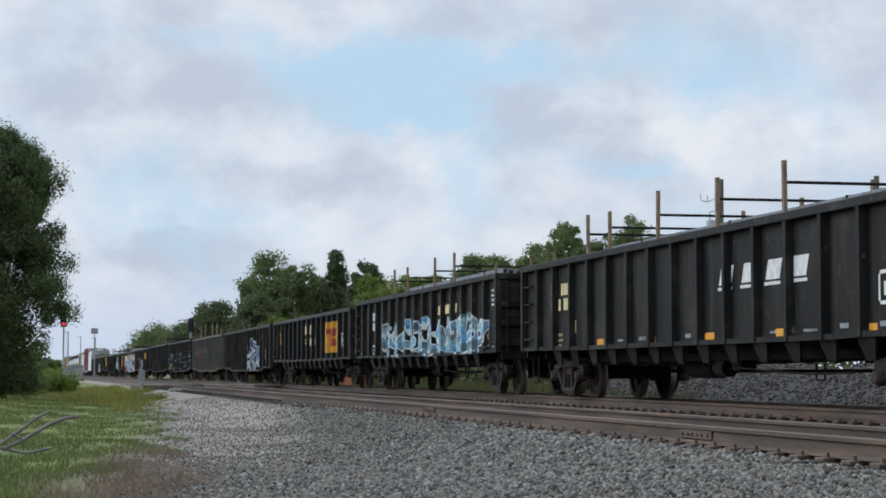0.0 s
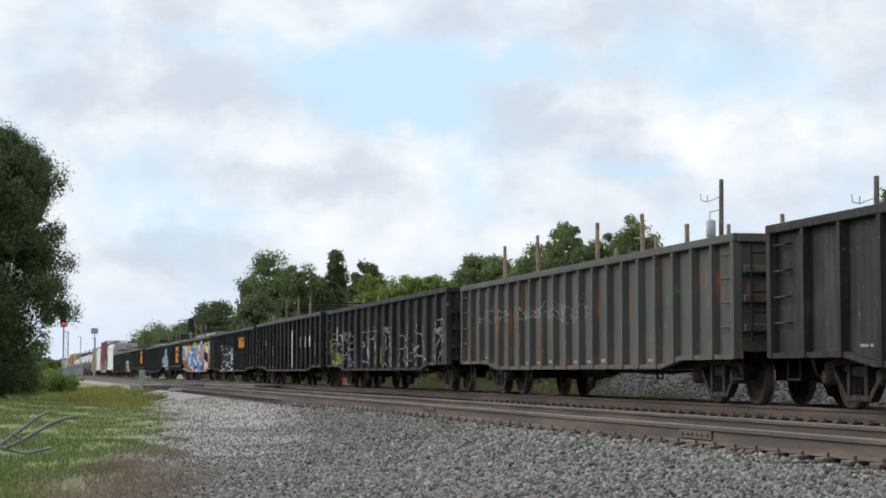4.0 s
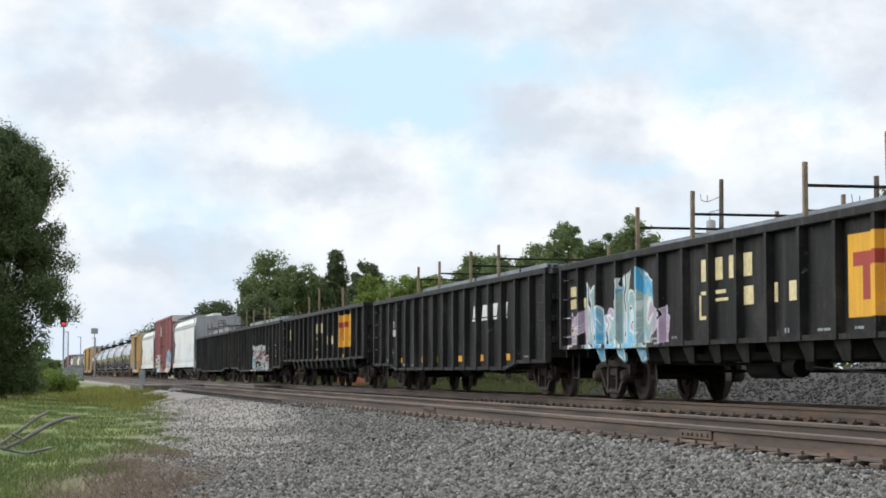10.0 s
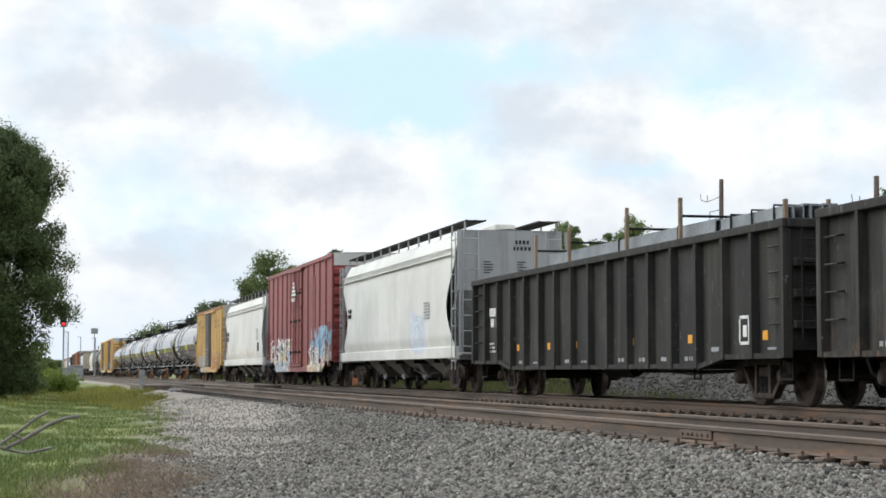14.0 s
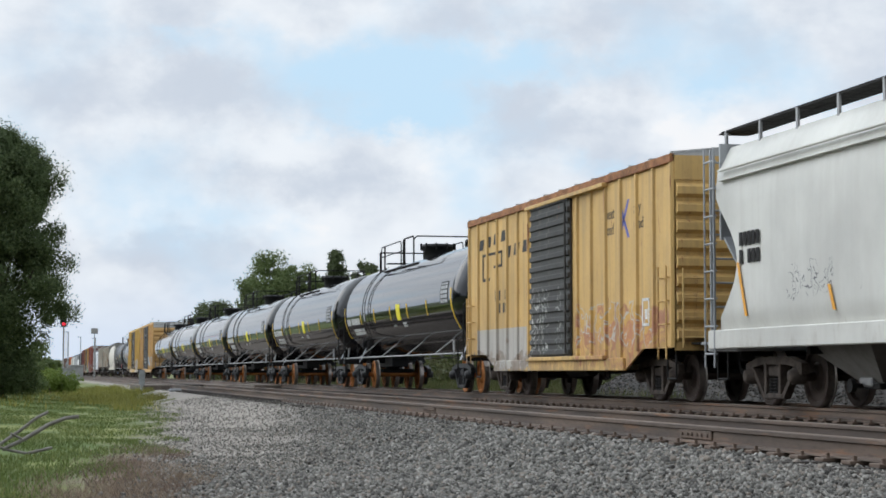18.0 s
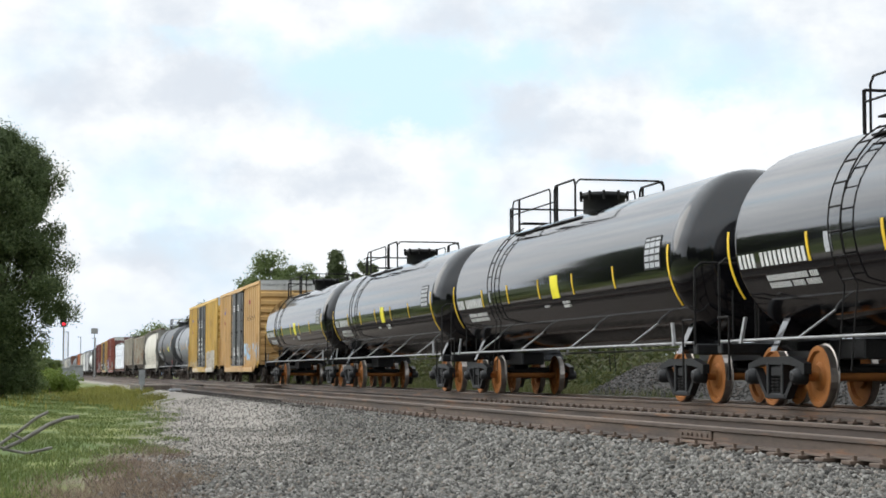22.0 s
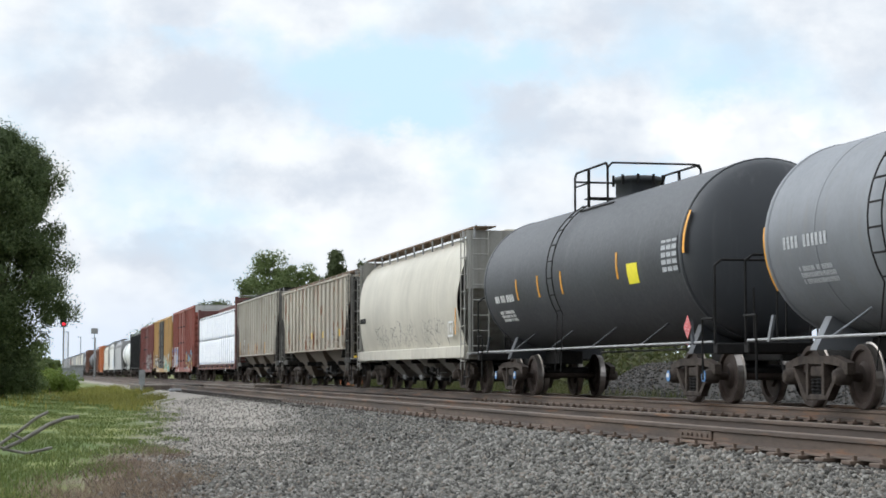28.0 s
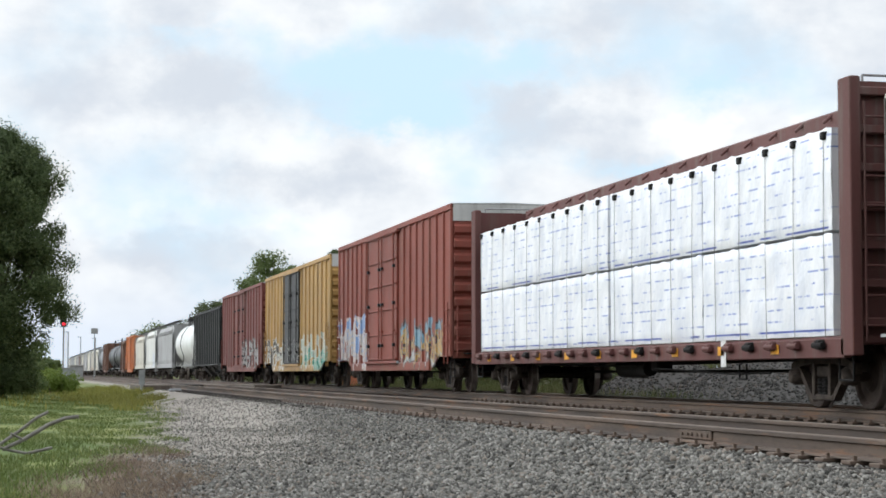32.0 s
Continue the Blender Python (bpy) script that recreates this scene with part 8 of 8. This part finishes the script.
def plant():
    D, K, B = M["leaf_dark"], M["leaf_mid"], M["leaf_bright"]
    tree("tree", -0.75, 72, 9.9, 6.0, M["leaf_olive"], 1, "tall dark green roadside tree with drooping leafy branches", 0.28, 0.0, 420, 260000, 0.052, None, False, 0.0, (0.05, 0.12),
         ([0.0, 0.17, 0.26, 0.31, 0.37, 0.48, 0.66, 0.80, 0.90, 1.0], [1.6, 1.5, 1.8, 2.9, 3.4, 2.8, 2.2, 2.5, 1.9, 0.6]))
    tree("tree", -2.6, 70, 10.0, 5.0, M["leaf_olive"], 2, "tall dark green roadside tree beside another", 0.26, 0.0, 120, 60000, 0.07, None, False, 0.0, (0.06, 0.14),
         ([0.0, 0.3, 0.6, 1.0], [1.8, 2.6, 2.2, 0.6]))
    tree("bush", 0.25, 110, 2.6, 3.6, K, 3, "green bush at the edge of the grass", 0.08, 0.0, 20, 7000, 0.12)
    tree("bush", 0.75, 95, 1.0, 3.4, B, 4, "low yellow-green bush in the grass", 0.05, 0.0, 20, 6000, 0.08)
    tree("bush", -0.2, 85, 1.1, 3.0, K, 5, "low green bush under the tree", 0.05, 0.0, 16, 5000, 0.08)
    rng = np.random.default_rng(31)
    n = 60000
    y = rng.uniform(60, 330, n) 
    x = 20 + rng.uniform(0, 9, n) + y * 0.02
    top = 1.0 + 0.9 * np.sin(y * 0.21) ** 2 + 0.7 * np.sin(y * 0.073 + 1.0) ** 2
    z = -0.4 + top * rng.uniform(0, 1, n) ** 0.8
    d = rng.normal(size=(n, 3))
    u = np.cross(d, rng.normal(size=(n, 3)))
    u *= (0.09 + 0.0008 * y)[:, None] / np.linalg.norm(u, axis=1, keepdims=True)
    w = np.cross(d, u) / np.linalg.norm(d, axis=1, keepdims=True) * 0.5
    p = np.stack([x, y, z], -1)
    v = np.stack([p - u, p - w, p + u, p + w], 1).reshape(-1, 3)
    tagged(new("undergrowth", fast_mesh("undergrowth", v, np.arange(n * 4).reshape(n, 4), M["undergrowth"])), "tangled green undergrowth behind the railway line", "undergrowth", "", "stuff")
    rows = [  # bearing, distance, height, width, leaf, kind
        (3.9, 300, 8.6, 8.5, K, 0), (4.8, 290, 8.8, 7.0, D, 0), (5.55, 240, 10.6, 6.2, D, 0),
        (7.15, 170, 12.2, 5.2, K, 0), (8.0, 172, 12.0, 4.8, K, 0), (6.8, 160, 8.0, 4.2, D, 0), (8.6, 180, 10.8, 3.8, D, 0),
        (9.18, 170, 12.8, 3.6, D, 1), (10.15, 165, 11.6, 3.2, D, 0),
        (10.35, 140, 8.6, 3.4, B, 0), (11.2, 135, 8.2, 3.8, B, 0), (11.95, 135, 8.4, 3.6, B, 0), (12.6, 130, 7.6, 3.2, B, 0),
        (7.55, 150, 5.6, 3.6, B, 0), (8.2, 145, 5.4, 2.6, B, 0),
        (13.5, 112, 8.4, 3.4, K, 0), (14.2, 110, 8.3, 3.2, K, 0), (14.8, 108, 7.6, 2.6, K, 0),
        (15.35, 92, 7.9, 2.9, K, 0), (16.1, 90, 8.5, 2.8, K, 0), (16.75, 92, 8.0, 2.8, D, 0), (17.5, 90, 8.1, 2.8, K, 0), (18.15, 90, 8.7, 2.9, K, 0), (18.7, 92, 8.2, 2.3, K, 0),
        (25.9, 72, 8.2, 2.0, D, 0), (26.6, 74, 9.5, 4.0, K, 0)]
    words_ = {0: "leafy green tree behind the railway line", 1: "narrow dark conical tree behind the railway line"}
    for k, (a, d, h, w, m, c) in enumerate(rows):
        tree("tree", a, d, h, w * 1.35, m, 20 + k, words_[c], 0.16, 0.06, 170, 26000, 0.0052 * d ** 0.62, -0.4, c == 1, 0.0, (0.06, 0.15))

    # unseen woods added beside and behind the camera to darken the tanks' reflections
    rng = np.random.default_rng(55)
    for k in range(34):
        a = -9.0 - k * 7.4
        d, up = (rng.uniform(30, 38), 1.3) if -245 < a < -70 else (rng.uniform(80, 95), 1.0)
        tree("tree", a, d, up * rng.uniform(7.5, 10.0), rng.uniform(11.0, 14.0) / up ** 2, D, 80 + k, "tall dark green tree, unseen, added to darken the tanks' reflections", 0.2, 0.0, 60, 5000, 0.6, None, False, 0.0, (0.10, 0.22))


# ---- grass and weeds ----
def blades(name, pts, h, w, mat, label, seed, lean=0.35):
    rng = np.random.default_rng(seed)
    n = len(pts)
    a = rng.uniform(0, 2 * math.pi, n)
    side = np.stack([np.cos(a), np.sin(a), np.zeros(n)], -1) * (w * rng.uniform(0.6, 1.4, n))[:, None]
    hh = h * rng.uniform(0.45, 1.3, n)
    off = rng.normal(0, lean, (n, 2)) * hh[:, None]
    tip = pts + np.concatenate([off, hh[:, None]], 1)
    v = np.stack([pts - side, pts + side, tip], 1).reshape(-1, 3)
    ob = new(name, fast_mesh(name, v, np.arange(n * 3).reshape(n, 3), mat))
    return tagged(ob, label, "grass", "", "stuff")


M["grass"] = leafy("grass_blades", (0.056, 0.094, 0.025), (0.185, 0.202, 0.065), (0.086, 0.119, 0.032))
M["straw"] = leafy("dry_grass_blades", (0.09, 0.065, 0.048), (0.30, 0.235, 0.17), (0.15, 0.105, 0.08))
M["weed_yellow"] = leafy("yellow_weeds", (0.128, 0.144, 0.032), (0.272, 0.248, 0.064), (0.176, 0.168, 0.048))
M["weed"] = leafy("weeds", (0.036, 0.055, 0.016), (0.11, 0.118, 0.04), (0.12, 0.107, 0.052))


def sow():
    rng = np.random.default_rng(77)
    n = 90000
    y = 15 + 81 * rng.uniform(size=n) ** 1.6
    x = edge_x(y) + 0.25 * np.sin(y * 1.1) - rng.uniform(-0.06, 1.0, n) * (2.5 + y * 0.05)
    keep = np.sin(x * 1.9 + y * 0.7) + np.sin(y * 1.7 - x * 2.6) + np.sin(y * 0.5 + x * 4.1) + rng.normal(0, 0.5, n) > -0.9 * (x < edge_x(y) - 1.0) - 0.2
    x, y = x[keep], y[keep]
    n = len(x)
    p = np.stack([x, y, ground_z(x, y)], -1)
    dry = rng.uniform(size=n) > ramp_np(y - 10.0 * x + 3.0 * np.sin(x * 2.1 + y * 0.6) + 40 * ramp_np(y, 23, 28), 8, 18)
    blades("grass", p[~dry], 0.055, 0.007, M["grass"], "rough green grass beside the gravel", 1)
    blades("dry_grass", p[dry], 0.07, 0.006, M["straw"], "dry brown grass and brush beside the gravel", 2, 0.7)
    n = 16000
    y = rng.uniform(12, 26, n)
    x = rng.uniform(-0.9, 2.0, n)
    k = (x < edge_x(y) + 0.1 + 0.3 * np.sin(y * 1.3) + rng.normal(0, 0.2, n)) & (y - 10.0 * x < 13 + rng.normal(0, 2.5, n)) & (np.sin(x * 3.1 + y * 1.1) + np.sin(y * 2.3 - x) > -0.9)
    x, y = x[k], y[k]
    blades("dead_brush", np.stack([x, y, ground_z(x, y)], -1), 0.07, 0.004, M["straw"], "matted brown dead brush", 3, 1.2)
    n = 30000
    y = rng.uniform(52, 118, n)
    tuft = np.sin(y * 0.83 + 1.3) + np.sin(y * 1.9) + np.sin(y * 0.31)
    x = edge_x(y) - 0.4 + 0.35 * tuft - np.abs(rng.normal(0, 1.0, n)) * (1.2 + 1.2 * np.sin(y * 0.6) ** 2)
    k = (np.sin(x * 2.3 + y * 0.8) + np.sin(y * 0.37 + 1) + rng.normal(0, 0.6, n) > 0.0) & (y > 60 + 7 * np.sin(x * 1.3) + rng.normal(0, 6, n)) & (np.sin(x * 3.7 - y * 0.5) + rng.normal(0, 0.6, n) > -0.2)
    blades("roadside_weeds", np.stack([x, y, ground_z(x, y)], -1)[k], 0.24, 0.018, M["weed_yellow"], "yellow-green weeds along the edge of the gravel", 6, 0.5)
    n = 24000
    y = rng.uniform(45, 130, n)
    x = rng.uniform(15.6, 24, n)
    blades("weeds", np.stack([x, y, ground_z(x, y)], -1), 0.55, 0.025, M["weed"], "tall green weeds behind the tracks", 4)


# ---- gravel heap behind the train ----
def heap():
    rng = np.random.default_rng(9)
    xs, ys = np.linspace(15.2, 24.0, 36), np.linspace(24, 62, 110)
    gx, gy = np.meshgrid(xs, ys)
    ridge = np.exp(-((gx - 19.2) / 2.1) ** 2) * ramp_np(61 - gy, 0, 6) * (0.9 + 0.2 * np.sin(gy * 0.7) + 0.1 * np.sin(gy * 1.9))
    gz = -0.62 + 1.45 * ridge
    v = np.stack([gx, gy, gz], -1).reshape(-1, 3)
    i = np.arange(gx.size).reshape(gx.shape)
    f = np.stack([i[:-1, :-1], i[:-1, 1:], i[1:, 1:], i[1:, :-1]], -1).reshape(-1, 4)
    tagged(new("ballast_mound", fast_mesh("ballast_mound", v, f, M["stone_dark"])), "long mound of dark grey ballast behind the tracks", "mound")
    n = 22000
    x, y = rng.uniform(15.4, 20.2, n), rng.uniform(24, 61.5, n)
    rd = np.exp(-((x - 19.2) / 2.1) ** 2) * ramp_np(61 - y, 0, 6) * (0.9 + 0.2 * np.sin(y * 0.7) + 0.1 * np.sin(y * 1.9))
    z = -0.62 + 1.45 * rd
    stones("mound_stones", np.stack([x, y, z], -1), rng.uniform(0.05, 0.13, n), M["stone_dark"], "dark grey stones of the heap", False)


# ---- poles, signals and small things beside the line ----
def utility_pole(deg, dist, height, label, arms, gear=True):
    x, y = spot(deg, dist)
    root = tagged(new("utility_pole"), label, "utility pole", "utility poles")
    root.location = (x, y, -0.5)
    part("post", Mb().tube((0, 0, -0.3), (0.09, 0, height), 0.13, 10, 0.085), M["pole"], root)
    for z, w in arms:
        part("crossarm", Mb().box(-w, w, -0.05, 0.05, z - 0.05, z + 0.05), M["pole"], root)
        for k in (-1, -0.6, 0.6, 1):
            part("insulator", Mb().lathe_z([(z + 0.05, 0.03), (z + 0.12, 0.05), (z + 0.2, 0.03)], w * 0.94 * k, 0, 8), M["galv"], root)
    if gear:
        part("transformer", Mb().lathe_z([(height - 2.3, 0.16), (height - 2.25, 0.19), (height - 1.65, 0.19), (height - 1.6, 0.1)], -0.36, 0, 12), M["galv"], root)
        part("bracket", Mb().path([(0, 0, height - 0.7), (-0.5, 0, height - 0.9), (-0.75, 0, height - 0.85), (-0.78, 0, height - 0.6)], 0.018).path([(-0.5, 0, height - 0.9), (-0.5, 0, height - 0.65)], 0.022).path([(0, 0, height - 1.2), (-0.4, 0, height - 1.3), (-0.4, 0, height - 1.65)], 0.02), M["galv"], root)
    return root


def signal_mast(deg, dist, height, lit):
    x, y = spot(deg, dist)
    root = tagged(new("signal_mast"), "grey railway signal mast with a lit red lamp" if lit else "dark railway signal seen from behind", "signal", "railway signals")
    root.location = (x, y, -0.4)
    part("mast", Mb().tube((0, 0, 0), (0, 0, height), 0.09, 8), M["galv"], root)
    part("ladder", Mb().path([(0.25, 0, 0), (0.25, 0, height - 0.5)], 0.02).path([(0.5, 0, 0), (0.5, 0, height - 0.5)], 0.02), M["galv"], root)
    hd = part("signal_head", Mb().box(-0.28, 0.28, -0.1, 0.12, height - 0.1, height + 1.15, 0.08), M["black"], root)
    for k, z in enumerate((height + 0.2, height + 0.85)):
        part("hood", Mb().tube((0, -0.1, z), (0, -0.42, z), 0.17, 10), M["black"], hd)
    if lit:
        m = Nodes("signal_red_lamp")
        m.bsdf.inputs["Emission Color"].default_value = (1.0, 0.04, 0.08, 1)
        m.bsdf.inputs["Emission Strength"].default_value = 1.4
        m.done((0.6, 0.02, 0.03), 0.4)
        part("lamp", Mb().tube((0, -0.44, height + 0.2), (0, -0.40, height + 0.2), 0.17, 12), m.mat, hd, "glowing red lens")
    return root


def sundries():
    utility_pole(20.72, 75, 8.6, "wooden utility pole with transformer and brackets", [])
    utility_pole(25.25, 62, 7.3, "wooden utility pole with a short bracket", [], True)
    utility_pole(13.5, 150, 9.9, "thin wooden utility pole", [(9.0, 0.8)], False)
    utility_pole(9.88, 160, 7.6, "wooden utility pole beside the trees", [(7.0, 0.5)], True)
    utility_pole(7.95, 165, 6.5, "wooden utility pole among the trees", [], False)
    signal_mast(1.12, 190, 5.5, True)
    signal_mast(4.85, 170, 4.6, False)
    # thin far poles and a round sign on a stalk
    for a, h in ((1.25, 5.4), (1.62, 4.6), (2.05, 4.4)):
        x, y = spot(a, 300)
        p = tagged(new("lamp_post", Mb().tube((0, 0, 0), (0, 0, h + 2), 0.07, 6).box(-0.5, 0.1, -0.05, 0.05, h + 1.9, h + 2.0).mesh("lamp_post", M["galv"])), "thin grey pole far along the line", "pole", "far poles")
        p.location = (x, y, -0.5)
    x, y = spot(2.02, 190)
    s = tagged(new("line_sign"), "grey oval sign on a thin post", "sign")
    s.location = (x, y, -0.4)
    part("post", Mb().tube((0, 0, 0), (0, 0, 5.0), 0.05, 6), M["galv"], s)
    part("board", Mb().box(-0.34, 0.34, -0.05, 0.05, 4.75, 5.3, 0.04), M["galv"], s)
    # short marker post on the grass side of the track
    x, y = spot(3.42, 84)
    s = tagged(new("marker_post"), "short grey-white marker post beside the track", "marker post")
    s.location = (x, y, -0.4)
    part("post", Mb().box(-0.07, 0.07, -0.07, 0.07, -0.1, 0.75, 0.02), M["conc"], s)
    part("plate", Mb().box(-0.13, 0.13, -0.115, -0.075, 0.4, 1.05, 0.01), M["conc"], s)
    # grey equipment cabinets where the line fades out
    for k, (a, d, w, h) in enumerate(((1.12, 185, 1.5, 1.3), (0.7, 180, 1.8, 1.3), (1.5, 200, 1.4, 1.6))):
        x, y = spot(a, d)
        c = tagged(new("equipment_cabinet"), "pale grey trackside equipment cabinet", "cabinet", "trackside cabinets")
        c.location = (x, y, -0.4)
        part("body", Mb().box(-w / 2, w / 2, -0.6, 0.6, 0, h, 0.04), M["conc"], c)
        part("roof", Mb().box(-w / 2 - 0.1, w / 2 + 0.1, -0.7, 0.7, h, h + 0.12, 0.03), M["galv"], c)
    # level crossing planks in both tracks
    c = tagged(new("level_crossing"), "worn timber and asphalt level crossing across both tracks", "crossing", "", "structure")
    for cx in (NEAR_TRACK_X, CAR_X):
        for k in range(6):
            part("plank", Mb().box(cx - 0.62 + k * 0.21, cx - 0.43 + k * 0.21, 86, 96, -0.14, -0.012, 0.012), M["wood_old"], c)
        for s_ in (-1, 1):
            part("apron", Mb().box(cx + s_ * 1.5 - 0.62, cx + s_ * 1.5 + 0.62, 86, 96, -0.3, -0.03, 0.02), M["asphalt"], c)
    # pale stone by the rail and a red-brown block behind the train
    x, y = spot(7.9, 72)
    p = tagged(new("pale_block", Mb().box(-0.25, 0.25, -0.15, 0.15, -0.05, 0.10, 0.04).mesh("pale_block", M["conc"])), "small pale block lying by the rail", "block")
    p.location = (6.0, 78, -0.22)
    x, y = spot(9.65, 100)
    p = tagged(new("road_barrier"), "low red-orange barrier behind the tracks", "barrier")
    p.location = (x, y, -0.45)
    part("body", Mb().extrude_x([(-0.25, 0), (0.25, 0), (0.1, 0.5), (0.08, 0.85), (-0.08, 0.85), (-0.1, 0.5)], -0.75, 0.75), M["brick"], p)
    part("foot", Mb().box(-0.8, 0.8, -0.3, 0.3, 0, 0.1, 0.02), M["brick"], p)
    # dead limb lying in the grass
    x, y = 0.25, 24.0
    d = tagged(new("dead_branch"), "bare grey fallen branch in the dry grass", "branch")
    d.location = (x, y, -0.42)
    b = Mb()
    b.path([(-0.5, 0, 0.0), (-0.25, 0.0, 0.12), (0.05, 0.05, 0.30), (0.25, 0.0, 0.38), (0.42, 0.0, 0.40)], 0.028, 6)
    b.path([(-0.55, 0.1, 0.05), (-0.3, 0.15, 0.22), (-0.1, 0.1, 0.38), (0.05, 0.1, 0.46)], 0.022, 6)
    b.path([(-0.25, 0, 0.12), (-0.4, -0.1, 0.2)], 0.015, 5)
    part("limb", b, M["dead"], d)
    b = Mb().path([(-0.7, -0.1, 0.1), (-0.45, 0, 0.0), (-0.2, 0, -0.05), (0.1, 0, 0.02)], 0.02, 5)
    part("twig", b, M["dead"], d)


M["conc"] = metal("pale_grey_paint", (0.30, 0.31, 0.32), 0.8, 0.3, 0.0, 3)
M["asphalt"] = metal("asphalt", (0.14, 0.115, 0.095), 0.95, 0.35, 0.0, 4, (0.10, 0.085, 0.072))
M["brick"] = metal("barrier_red", (0.50, 0.17, 0.09), 0.7, 0.25, 0.0, 4)
M["dead"] = metal("dead_wood", (0.24, 0.22, 0.20), 0.9, 0.4, 0.0, 6)

scatter_ballast()
plant()
sow()
heap()
sundries()


# ---- the train rolls ----
def motions():
    lead = SIDE_X * math.tan(radians(THETA))
    times = [2.0 * k for k in range(17)]
    for root, mid, hl in CARS:
        walk(root, [(t, pose(CAR_X, mid - travel(t) - lead, 0)) for t in times])
    mids = {root.name: mid for root, mid, hl in CARS}
    for w, root, y, d in ROLLING:
        mid = mids[root.name]
        near = [k / FPS for k in range(0, 32 * FPS + 1) if 18 < mid + y - travel(k / FPS) - lead < 62]
        if not near:
            continue
        turn = lambda t: pose(0, d, WHEEL_R, math.degrees(travel(t) / WHEEL_R))
        rows = [(t, turn(t)) for t in near]
        if near[0] > 0.02:
            rows.insert(0, (0.0, turn(near[0])))
        if near[-1] < 31.99:
            rows.append((32.0, turn(near[-1])))
        walk(w, rows)


motions()
